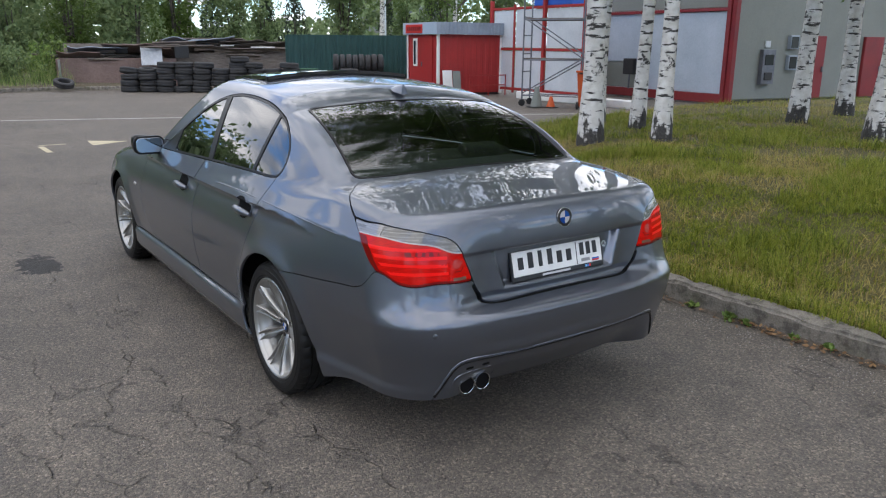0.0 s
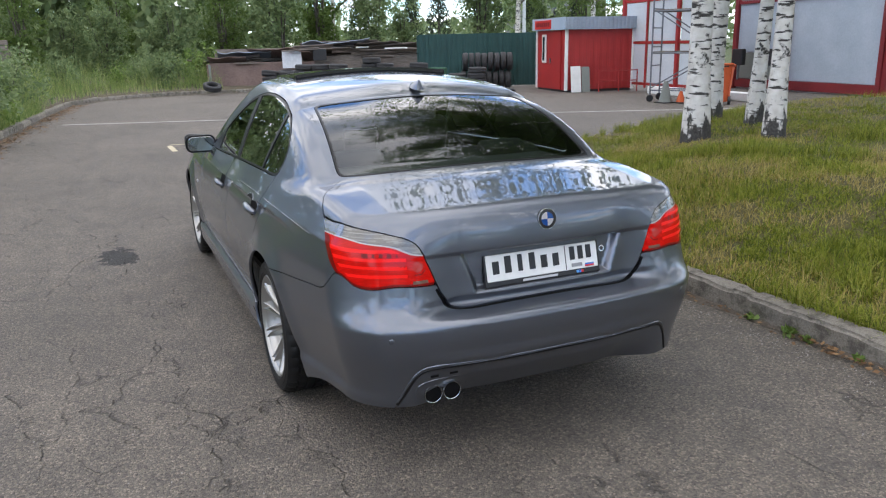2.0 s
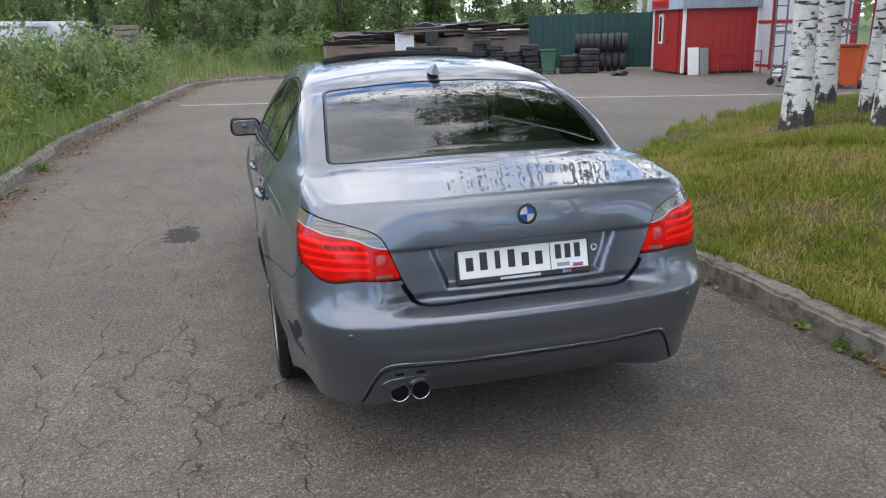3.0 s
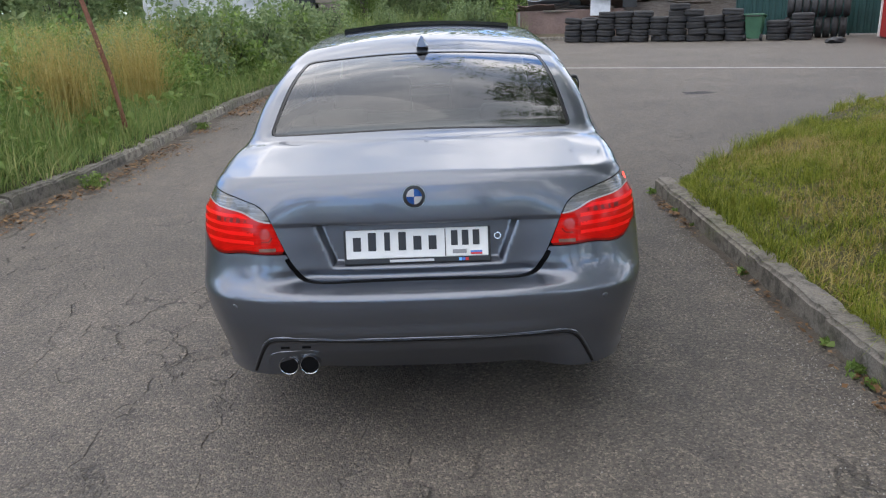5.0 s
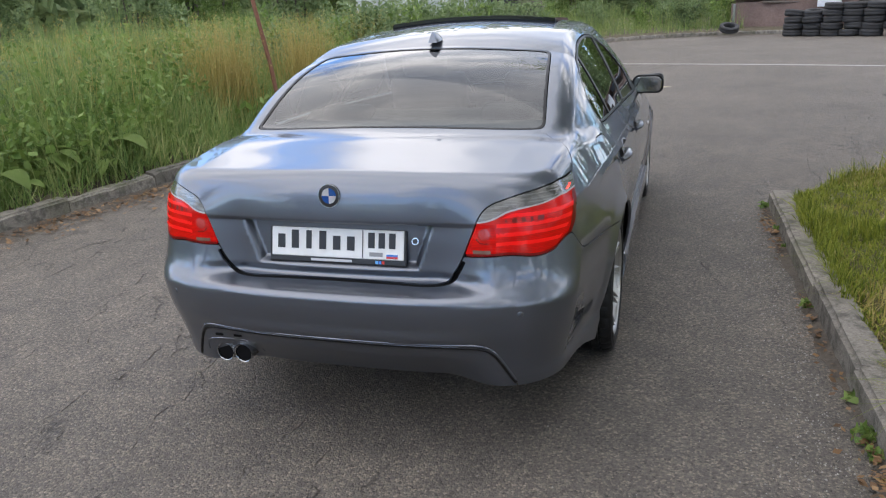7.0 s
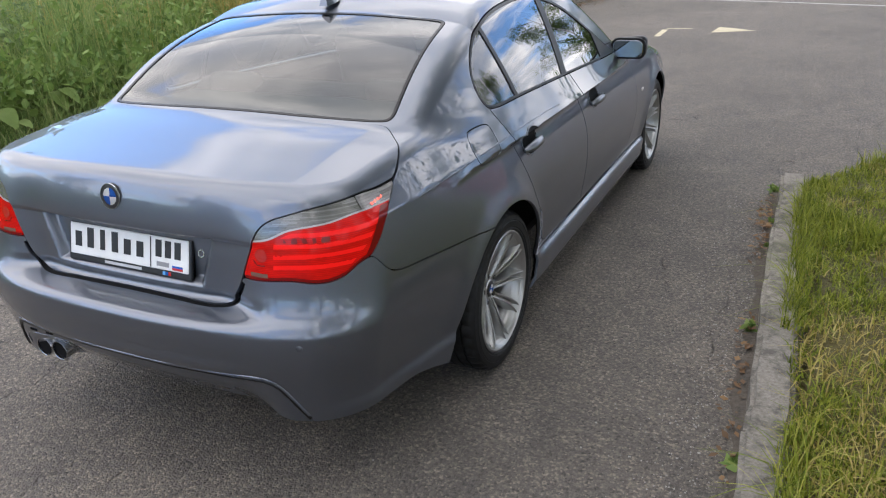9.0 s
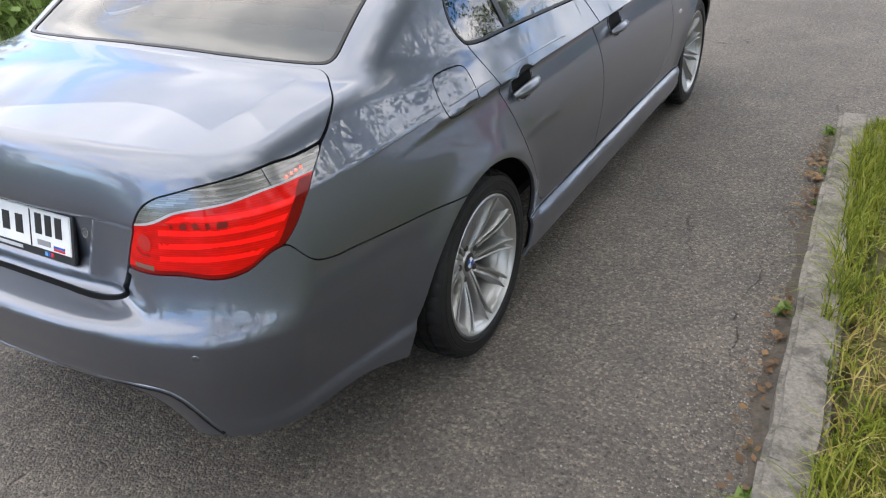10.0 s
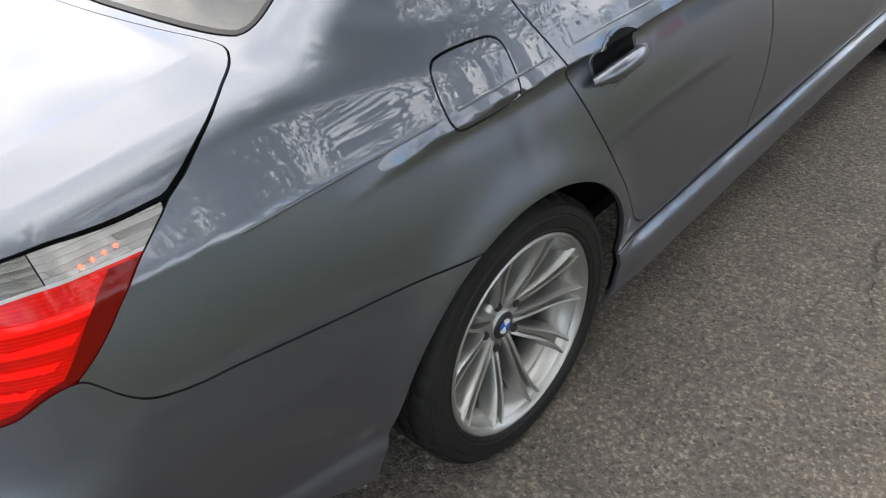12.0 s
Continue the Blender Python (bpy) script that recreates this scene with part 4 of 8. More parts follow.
def build_scaffold():
    root = thing("scaffold_tower", pose(12.75, 13.75, 0, 0, 0, -58), "grey steel scaffold tower on castors", "scaffold")
    w, d = 1.65, 0.75
    for x in (-w / 2, w / 2):
        for y in (-d / 2, d / 2):
            part("upright", pipe(bmesh.new(), [(x, y, 0.16), (x, y, 3.6)], 0.022), STEEL, root)
            wheel = part("castor", lathe(bmesh.new(), [(0.0, -0.025), (0.08, -0.025), (0.095, 0), (0.08, 0.025), (0.0, 0.025)], pose(x, y, 0.095, 90, 0, 30), 16), BLACK_PLASTIC, root, "black castor")
        for z in np.arange(0.45, 3.6, 0.48):
            part("rung", pipe(bmesh.new(), [(x, -d / 2, z), (x, d / 2, z)], 0.016), STEEL, root)
    for y in (-d / 2, d / 2):
        for z in (0.3, 1.25, 2.3):
            part("rail", pipe(bmesh.new(), [(-w / 2, y, z), (w / 2, y, z)], 0.018), STEEL, root)
        part("brace", pipe(bmesh.new(), [(-w / 2, y, 0.35), (w / 2, y, 1.3)], 0.016), STEEL, root)
        part("brace", pipe(bmesh.new(), [(w / 2, y, 1.3), (-w / 2, y, 2.35)], 0.016), STEEL, root)
    for z in (1.27, 2.32):
        part("deck", boxed((0, 0, z), (w, d - 0.06, 0.05), None, 0.006), OLD_WOOD, root)
    for x, y, r, h, mat, label in ((12.05, 13.7, 0.17, 0.55, GREY_WALL, "dirty pale traffic cone on the asphalt"), (12.3, 13.4, 0.12, 0.3, ORANGE, "small orange traffic cone on the asphalt")):
        cone = thing("traffic_cone", (x, y, 0), label, "traffic cone")
        part("base", boxed((0, 0, 0.015), (2.3 * r, 2.3 * r, 0.03), None, 0.006), BLACK_PLASTIC, cone)
        part("cone", lathe(bmesh.new(), [(r, 0.03), (r * 0.3, h), (0.0, h)], steps=20), mat, cone, "", 50)
    kerb = finish("low_wall", boxed((14.0, 14.2, 0.11), (0.3, 5.2, 0.22), Matrix.Rotation(-0.04, 3, "Z"), 0.02), WHITE_PAINT)
    tagged(kerb, "low white painted plinth before the panels", "plinth", kind="structure")


def build_marker_pipe():
    root = finish("marker_pipe", pipe(bmesh.new(), [(-3.78, 6.58, 0.3), (-3.9, 6.67, 0.9), (-4.2, 6.9, 1.8), (-4.45, 7.1, 2.55)], 0.028, 10), RUSTY, None, "", 50)
    tagged(root, "leaning rusty steel pipe in the tall grass", "pipe")


def build_litter():
    """A dark bag on the asphalt before the kiosk."""
    bm = bmesh.new()
    bmesh.ops.create_icosphere(bm, subdivisions=3, radius=1)
    for v in bm.verts:
        v.co *= 1 + 0.35 * noise.noise(v.co * 2.0)
    bm.transform(Matrix.Translation((10.9, 20.0, 0.07)) @ Matrix.Diagonal((0.28, 0.16, 0.10, 1)))
    tagged(finish("rag", bm, BLACK_PLASTIC, None, "", True), "dark crumpled rag lying on the asphalt", "rag")


def far_building():
    ob = thing("far_block", pose(75, 118, 0, 0, 0, 20), "pale grey industrial block far behind the trees", "building")
    part("wall", boxed((0, 0, 5), (16, 10, 10), None, 0.1), GREY_WALL, ob)
    part("roof", boxed((0, 0, 10.2), (16.6, 10.6, 0.5), None, 0.1), GREY_SHEET, ob)
    for k in range(6):
        for z in (3.0, 6.5):
            part("window", boxed((-6.5 + 2.6 * k, -5.0, z), (1.4, 0.1, 1.5)), DARK_GLASS, ob)
    mast = thing("lamp_mast", (27.2, 47.0, 0), "slim grey lamp mast behind the fence", "lamp mast")
    part("pole", pipe(bmesh.new(), [(0, 0, 0), (0, 0, 9)], [0.14, 0.08], 10), WHITE_SHEET, mast)
    part("arm", pipe(bmesh.new(), [(0, 0, 8.8), (-1.2, -0.6, 9.3)], 0.04, 8), WHITE_SHEET, mast)
    part("lantern", boxed((-1.35, -0.68, 9.3), (0.5, 0.2, 0.1), None, 0.02), GREY_SHEET, mast)


build_tyres()
wheelie_bin(9.55, 22.55, 150, BIN_GREEN, 0.80, "small green wheelie bin among the tyre stacks")
wheelie_bin(12.85, 12.6, 130, ORANGE, 1.0, "orange wheelie bin beside the car wash")
build_fence()
build_kiosk()
build_ruin()
build_pale_shed()
build_wash()
build_scaffold()
build_marker_pipe()
build_litter()
far_building()


# ---- the car's outer form, as one smooth field (negative inside); x across, y ahead from the tail, z up ----
def curve(*knots):
    """A smooth curve through (at, value) knots, as a fast lookup."""
    kx, ky = np.array([k[0] for k in knots], float), np.array([k[1] for k in knots], float)
    d = np.diff(ky) / np.diff(kx)
    m = np.r_[d[0], (d[1:] + d[:-1]) / 2, d[-1]]
    flat = np.r_[False, d[1:] * d[:-1] <= 0, False]
    m[flat] = 0
    t = np.linspace(kx[0], kx[-1], 4000)
    i = np.clip(np.searchsorted(kx, t, "right") - 1, 0, len(kx) - 2)
    h = kx[i + 1] - kx[i]
    u = (t - kx[i]) / h
    v = (2 * u**3 - 3 * u**2 + 1) * ky[i] + (u**3 - 2 * u**2 + u) * h * m[i] + (3 * u**2 - 2 * u**3) * ky[i + 1] + (u**3 - u**2) * h * m[i + 1]
    return lambda q: np.interp(q, t, v)


def spline(*knots):
    """The same, with even bending all along."""
    kx, ky = np.array([k[0] for k in knots], float), np.array([k[1] for k in knots], float)
    n, h = len(kx), np.diff(kx)
    a, b = np.eye(n), np.zeros(n)
    for i in range(1, n - 1):
        a[i, i - 1 : i + 2] = h[i - 1], 2 * (h[i - 1] + h[i]), h[i]
        b[i] = 6 * ((ky[i + 1] - ky[i]) / h[i] - (ky[i] - ky[i - 1]) / h[i - 1])
    m = np.linalg.solve(a, b)
    t = np.linspace(kx[0], kx[-1], 4000)
    i = np.clip(np.searchsorted(kx, t, "right") - 1, 0, n - 2)
    u, w = kx[i + 1] - t, t - kx[i]
    v = (m[i] * u**3 + m[i + 1] * w**3) / (6 * h[i]) + (ky[i] / h[i] - m[i] * h[i] / 6) * u + (ky[i + 1] / h[i] - m[i + 1] * h[i] / 6) * w
    return lambda q: np.interp(q, t, v)


def step(a, b, q):
    u = np.clip((q - a) / (b - a), 0, 1)
    return u * u * (3 - 2 * u)


def cut_round(a, b, r):
    """Where both a and b are inside, with an edge of radius r."""
    return np.minimum(-r, np.maximum(a, b)) + np.sqrt(np.maximum(a + r, 0) ** 2 + np.maximum(b + r, 0) ** 2)


def join_soft(a, b, k):
    h = np.clip(0.5 + 0.5 * (b - a) / k, 0, 1)
    return b * (1 - h) + a * h - k * h * (1 - h)


REAR_HUB, FRONT_HUB, HUB_Z, ARCH = 1.097, 3.988, 0.327, 0.372
HALF_WIDTH = spline((-0.1, 0.812), (0.15, 0.829), (0.45, 0.858), (0.8, 0.899), (1.1, 0.920), (1.5, 0.921), (2.2, 0.916), (3.2, 0.912), (3.9, 0.912), (4.3, 0.893), (4.6, 0.855), (4.9, 0.80))
CREASE_Z = spline((0.0, 0.885), (0.5, 0.904), (1.0, 0.918), (1.6, 0.926), (2.6, 0.915), (3.6, 0.885), (4.9, 0.82))
LOW_INSET = curve((0.05, 0.10), (0.17, 0.045), (0.22, 0.022), (0.30, 0.018), (0.345, 0.03), (0.37, 0.028), (0.48, 0.010), (0.60, 0.0), (0.80, 0.0))
DECK_Z = spline((-0.1, 1.012), (0.1, 1.026), (0.18, 1.034), (0.35, 1.052), (0.62, 1.082), (0.9, 1.09), (2.0, 1.06), (2.9, 1.03), (3.3, 0.995), (3.8, 0.945), (4.2, 0.89), (4.5, 0.835), (4.7, 0.77), (4.82, 0.70), (4.95, 0.62))
TAIL_MID = curve((0.1, 0.30), (0.2, 0.24), (0.30, 0.155), (0.38, 0.085), (0.436, 0.052), (0.450, 0.030), (0.52, 0.010), (0.60, 0.0), (0.622, 0.004), (0.634, 0.022), (0.641, 0.06), (0.650, 0.105), (0.70, 0.115), (0.80, 0.122), (0.852, 0.126), (0.868, 0.112), (0.90, 0.114), (0.955, 0.124), (0.99, 0.136), (1.02, 0.150), (1.1, 0.2))
TAIL_SIDE = curve((0.1, 0.16), (0.2, 0.10), (0.30, 0.065), (0.42, 0.035), (0.50, 0.012), (0.60, 0.0), (0.624, 0.010), (0.66, 0.034), (0.70, 0.050), (0.75, 0.062), (0.85, 0.081), (0.92, 0.101), (0.98, 0.126), (1.02, 0.15), (1.1, 0.2))
NOSE = spline((0.1, 4.72), (0.2, 4.80), (0.4, 4.845), (0.55, 4.84), (0.62, 4.815), (0.72, 4.78), (0.8, 4.70), (0.9, 4.5))
GLASS_BASE = spline((0.4, 0.60), (0.55, 0.66), (0.72, 0.715), (0.9, 0.765), (1.1, 0.798), (1.5, 0.822), (2.3, 0.828), (2.9, 0.818), (3.2, 0.79), (3.5, 0.74))
ROOF_Z = spline((0.9, 1.32), (1.15, 1.365), (1.32, 1.396), (1.6, 1.434), (2.0, 1.464), (2.4, 1.472), (2.75, 1.458), (3.0, 1.42), (3.4, 1.32))


def tub_field(x, y, z):
    zc = CREASE_Z(y)
    lean = 0.036 + 0.034 * step(0.45, 1.05, y)
    lower = lean * np.clip((z - (zc - 0.27)) / 0.27, 0, 2) ** 1.85
    upper = lean + 0.54 * (z - zc)
    inset = np.maximum(lower, upper) + LOW_INSET(z)
    inset = inset + step(0.85, 0.25, y) * (0.10 * np.clip(0.60 - z, 0, 0.4) + 0.12 * np.clip(0.36 - z, 0, 0.3))
    # the side skirt stands out under the doors
    inset = inset - 0.009 * step(0.338, 0.308, z) * step(0.13, 0.22, z) * step(1.42, 1.62, y) * step(3.72, 3.52, y)
    w = HALF_WIDTH(y) - inset + 0.0006 * np.exp(-(((z - zc) / 0.009) ** 2))
    for hub in (REAR_HUB, FRONT_HUB):
        r = np.hypot(y - hub, z - HUB_Z)
        w = w + 0.019 * np.exp(-(((r - ARCH + 0.01) / 0.065) ** 2)) * step(0.25, 0.4, z)
    side = (x - w) * 0.93
    f = step(0.36, 0.60, x)
    tail = TAIL_MID(z) * (1 - f) + TAIL_SIDE(z) * f - 0.035 + 0.088 * (x / 0.69) ** 3 + 0.012 * (x / 0.69) ** 2
    # the hollow for the number plate
    deep = np.minimum(0.315 + 0.36 * (z - 0.70) - x, z - 0.690)
    tail = tail + 0.034 * step(0.0, 0.03, deep) * (z < 0.858)
    tail = tail - y
    nose = y - (NOSE(z) - 0.20 * (x / 0.8) ** 2.4)
    top = z - (DECK_Z(y) - 0.022 * (x / 0.66) ** 2 - 0.06 * np.clip(x - 0.60, 0, 1))
    ends = cut_round(side, tail, 0.125 - 0.025 * step(0.75, 0.95, z))
    ends = cut_round(ends, nose, 0.22)
    body = cut_round(ends, top * 0.97, 0.03 + 0.035 * step(0.6, 1.0, y))
    floor = 0.17 + 0.10 * step(0.5, 0.0, y) - z
    return np.maximum(body, floor)


def cabin_field(x, y, z):
    up = z - 1.05
    w = GLASS_BASE(y) - 0.47 * up - 0.30 * up * np.abs(up)
    side = (x - w) * 0.88
    roof = z - (ROOF_Z(y) - 0.042 * (x / 0.56) ** 2)
    back = (z - (1.072 + 0.435 * (y - 0.65) + 0.05 * np.sin(np.clip((y - 0.65) / 0.7, 0, 1) * 3.1416) - 0.045 * (x / 0.6) ** 2)) * 0.92
    screen = (z - (1.0 + 0.545 * (3.43 - y) - 0.085 * (x / 0.6) ** 2)) * 0.88
    top = cut_round(cut_round(roof, back, 0.035), screen, 0.06)
    return np.maximum(cut_round(side, top, 0.045), 0.9 - z)


def car_field(x, y, z):
    x = np.abs(x)
    return join_soft(tub_field(x, y, z), cabin_field(x, y, z), 0.045)


# ---- from the field to panels ----
def field_grad(p):
    h = 0.003
    x, y, z = p.T
    return np.stack([car_field(x + h, y, z) - car_field(x - h, y, z), car_field(x, y + h, z) - car_field(x, y - h, z), car_field(x, y, z + h) - car_field(x, y, z - h)], 1) / (2 * h)


def settle(p, level=0.0, rounds=4):
    """Move points onto the surface where the field has that level."""
    for _ in range(rounds):
        g = field_grad(p)
        f = car_field(*p.T) - level
        move = g * (f / np.maximum((g * g).sum(1), 0.05))[:, None]
        size = np.linalg.norm(move, axis=1, keepdims=True)
        p = p - move * np.minimum(1, 0.01 / np.maximum(size, 1e-9))
    return p


def surface_nets(level=0.0, cell=0.0115):
    """The right half of the form as points and triangles."""
    xs, ys, zs = np.arange(-2.2 * cell, 1.0, cell), np.arange(-0.12, 4.95, cell), np.arange(0.13, 1.54, cell)
    f = np.empty((len(xs), len(ys), len(zs)), np.float32)
    for i, x in enumerate(xs):
        gy, gz = np.meshgrid(ys, zs, indexing="ij")
        f[i] = car_field(np.full_like(gy, x), gy, gz) - level
    s = f < 0
    core = s[:-1, :-1, :-1]
    mixed = np.zeros(core.shape, bool)
    corners = [s[a : a + core.shape[0], b : b + core.shape[1], c : c + core.shape[2]] for a in (0, 1) for b in (0, 1) for c in (0, 1)]
    for c in corners[1:]:
        mixed |= c != corners[0]
    cells = np.argwhere(mixed)
    index = np.full(core.shape, -1, np.int64)
    index[mixed] = np.arange(len(cells))
    total, count = np.zeros((len(cells), 3)), np.zeros(len(cells))
    for axis in range(3):
        for u in (0, 1):
            for w in (0, 1):
                off = [0, 0, 0]
                off[(axis + 1) % 3], off[(axis + 2) % 3] = u, w
                a = cells + off
                b = a.copy()
                b[:, axis] += 1
                fa, fb = f[tuple(a.T)], f[tuple(b.T)]
                hit = (fa < 0) != (fb < 0)
                t = np.where(hit, fa / np.where(hit, fa - fb, 1), 0)
                p = a.astype(float)
                p[:, axis] += t
                total[hit] += p[hit]
                count[hit] += 1
    v = total / count[:, None] * cell + (xs[0], ys[0], zs[0])
    quads = []
    for axis in range(3):
        n1, n2 = (axis + 1) % 3, (axis + 2) % 3
        a = [slice(None)] * 3
        b = [slice(None)] * 3
        a[axis], b[axis] = slice(0, -1), slice(1, None)
        for k in (n1, n2):
            a[k] = b[k] = slice(1, -1)
        change = s[tuple(a)] != s[tuple(b)]
        e = np.argwhere(change)
        e[:, n1] += 1
        e[:, n2] += 1
        inside = s[tuple(e.T)]
        ring = []
        for u, w in ((1, 1), (0, 1), (0, 0), (1, 0)):
            c = e.copy()
            c[:, n1] -= u
            c[:, n2] -= w
            ring.append(index[tuple(c.T)])
        q = np.stack(ring, 1)
        q[~inside] = q[~inside][:, ::-1]
        quads.append(q)
    q = np.concatenate(quads)
    q = q[(q >= 0).all(1)]
    v = settle(v, level)
    return v, np.concatenate([q[:, [0, 1, 2]], q[:, [0, 2, 3]]])


def clip(v, t, side):
    """Keep what lies where side(points) < 0, cutting triangles along the border."""
    g = side(v)
    inn = g < 0
    n = inn[t].sum(1)
    keep = [t[n == 3]]
    verts, made, extra = [v], {}, []
    base = len(v)

    def cross(a, b):
        key = (a, b) if a < b else (b, a)
        if key not in made:
            u = g[a] / (g[a] - g[b])
            made[key] = base + len(extra)
            extra.append(v[a] + (v[b] - v[a]) * u)
        return made[key]

    new_t = []
    for tri in t[(n == 1) | (n == 2)]:
        k = [int(i) for i in tri]
        flags = [inn[i] for i in k]
        lone = flags.index(True) if sum(flags) == 1 else flags.index(False)
        a, b, c = k[lone], k[(lone + 1) % 3], k[(lone + 2) % 3]
        ab, ac = cross(a, b), cross(a, c)
        if flags[lone]:
            new_t.append((a, ab, ac))
        else:
            new_t += [(ab, b, c), (ab, c, ac)]
    if extra:
        verts.append(np.array(extra))
        keep.append(np.array(new_t))
    v, t = np.concatenate(verts), np.concatenate(keep)
    used, inv = np.unique(t, return_inverse=True)
    return v[used], inv.reshape(-1, 3)


def chaikin(points, rounds=3, closed=True):
    p = np.array(points, float)
    for _ in range(rounds):
        q = np.roll(p, -1, 0)
        p = np.stack([0.75 * p + 0.25 * q, 0.25 * p + 0.75 * q], 1).reshape(-1, 2)
    return p


def poly_distance(u, w, poly):
    """Signed distance to a closed outline, negative inside."""
    p = np.stack([u, w], 1)
    best, inside = np.full(len(p), 1e9), np.zeros(len(p), bool)
    for a, b in zip(poly, np.roll(poly, -1, 0)):
        e = b - a
        if e @ e < 1e-12:
            continue
        s = np.clip(((p - a) @ e) / (e @ e), 0, 1)
        best = np.minimum(best, ((p - a - s[:, None] * e) ** 2).sum(1))
        up = (a[1] > p[:, 1]) != (b[1] > p[:, 1])
        with np.errstate(divide="ignore", invalid="ignore"):
            inside ^= up & (p[:, 0] < e[0] * (p[:, 1] - a[1]) / (e[1] if e[1] else 1e-12) + a[0])
    return np.where(inside, -1, 1) * np.sqrt(best)


def sharp(*points):
    """Doubles a corner so that it stays sharp."""
    return [p for q in points for p in (q, q, q)]


LID = chaikin([(-1.0, 1.722), (0.2, 1.728), (0.45, 1.75), (0.60, 1.778), (0.645, 1.768), (0.698, 1.692), (0.730, 1.652), (0.752, 1.609), (0.775, 1.525), *sharp((0.784, 1.447)), (0.774, 1.342), (0.752, 1.243), (0.699, 1.160), (0.624, 1.099), (0.570, 1.062), (0.536, 1.022), (0.515, 0.965), (0.492, 0.90), (0.468, 0.835), (0.440, 0.785), (0.395, 0.745), (0.33, 0.728), (0.2, 0.734), (-1.0, 0.737)], 2)
REAR_GLASS = chaikin([(-1.0, 0.665), (0.2, 0.668), (0.45, 0.688), (0.612, 0.715), (0.640, 0.745), (0.630, 0.82), (0.575, 1.29), (0.562, 1.345), (0.52, 1.355), (0.3, 1.322), (-1.0, 1.308)], 2)
SCREEN = chaikin([(-1.0, 2.68), (0.3, 2.67), (0.52, 2.64), (0.57, 2.66), (0.69, 3.22), (0.70, 3.30), (0.62, 3.36), (0.3, 3.41), (-1.0, 3.42)], 2)
SIDE_GLASS = chaikin([(1.185, 1.030), (1.150, 1.068), (1.140, 1.115), (1.165, 1.185), (1.275, 1.272), (1.50, 1.345), (1.83, 1.378), (2.10, 1.374), (2.34, 1.318), (2.52, 1.228), (2.74, 1.09), *sharp((2.95, 0.985)), (2.5, 1.0), (1.95, 1.020), (1.44, 1.033)], 2)
REAR_DOOR = chaikin([*sharp((1.168, 1.08)), (1.19, 1.015), (1.243, 0.925), (1.319, 0.768), (1.394, 0.622), (1.50, 0.455), (1.58, 0.36), (1.66, 0.345), *sharp((2.215, 0.342)), (2.205, 0.7), (2.17, 0.88), *sharp((2.05, 1.08))], 2)
FRONT_DOOR = chaikin([*sharp((2.055, 1.08)), (2.175, 0.88), (2.21, 0.7), *sharp((2.22, 0.342)), (3.22, 0.345), (3.30, 0.40), (3.36, 0.6), (3.33, 0.85), *sharp((3.10, 1.03))], 2)
FLAP = chaikin([(0.955, 0.995), (0.985, 1.004), (1.09, 1.004), (1.118, 0.992), (1.124, 0.965), (1.124, 0.918), (1.116, 0.893), (1.085, 0.882), (0.98, 0.878), (0.953, 0.889), (0.945, 0.915), (0.947, 0.965)], 2)
INSERT = chaikin([*sharp((-1.0, 0.452)), (0.45, 0.452), (0.535, 0.448), (0.575, 0.425), (0.61, 0.36), (0.655, 0.26), *sharp((0.66, 0.1)), *sharp((-1.0, 0.1))], 2)
HOOD = chaikin([(-1.0, 3.46), (0.45, 3.44), (0.70, 3.36), (0.74, 3.45), (0.71, 4.2), (0.58, 4.55), (0.3, 4.66), (-1.0, 4.68)], 2)
LAMP_FRONT = curve((0.70, 0.14), (0.76, 0.205), (0.80, 0.258), (0.85, 0.316), (0.91, 0.382), (0.975, 0.471), (1.1, 0.60))
SEAM_Z = curve((-0.2, 0.80), (0.262, 0.803), (0.278, 0.795), (0.300, 0.765), (0.326, 0.740), (0.37, 0.722), (0.474, 0.709), (0.68, 0.686), (0.93, 0.664), (1.1, 0.66))
LAMP_LOW = curve((0.0, 0.755), (0.47, 0.755), (0.62, 0.762), (0.76, 0.764), (0.80, 0.80), (1.0, 0.81))
CLEAR_Z = curve((0.0, 0.862), (0.10, 0.868), (0.136, 0.903), (0.20, 0.921), (0.28, 0.932), (0.42, 0.930), (0.6, 0.93))


def on_lid(p):
    return poly_distance(np.abs(p[:, 0]), p[:, 1] + p[:, 2], LID) + 10 * (p[:, 1] > 0.95)


def on_rear_glass(p):
    return np.where(p[:, 2] > 1.0, poly_distance(np.abs(p[:, 0]), p[:, 1], REAR_GLASS), 1.0)


def on_screen(p):
    return np.where(p[:, 2] > 0.9, poly_distance(np.abs(p[:, 0]), p[:, 1], SCREEN), 1.0)


def on_side(p, outline):
    return np.where(np.abs(p[:, 0]) > 0.5, poly_distance(p[:, 1], p[:, 2], outline), 1.0)


def low_limit(p):
    return np.where(p[:, 1] > 0.262, SEAM_Z(p[:, 1]), LAMP_LOW(np.abs(p[:, 0])))


def on_bumper(p):
    return np.maximum.reduce([p[:, 2] - low_limit(p), -on_lid(p), p[:, 1] - 1.0])


def on_insert(p):
    return np.where(p[:, 1] < 0.5, poly_distance(np.abs(p[:, 0]), p[:, 2], INSERT), 1.0)


def on_lamp(p):
    return np.maximum.reduce([LAMP_LOW(np.abs(p[:, 0])) - p[:, 2], -on_lid(p), p[:, 1] - LAMP_FRONT(p[:, 2]), 0.4 - np.abs(p[:, 0]), 0.7 - p[:, 2]])


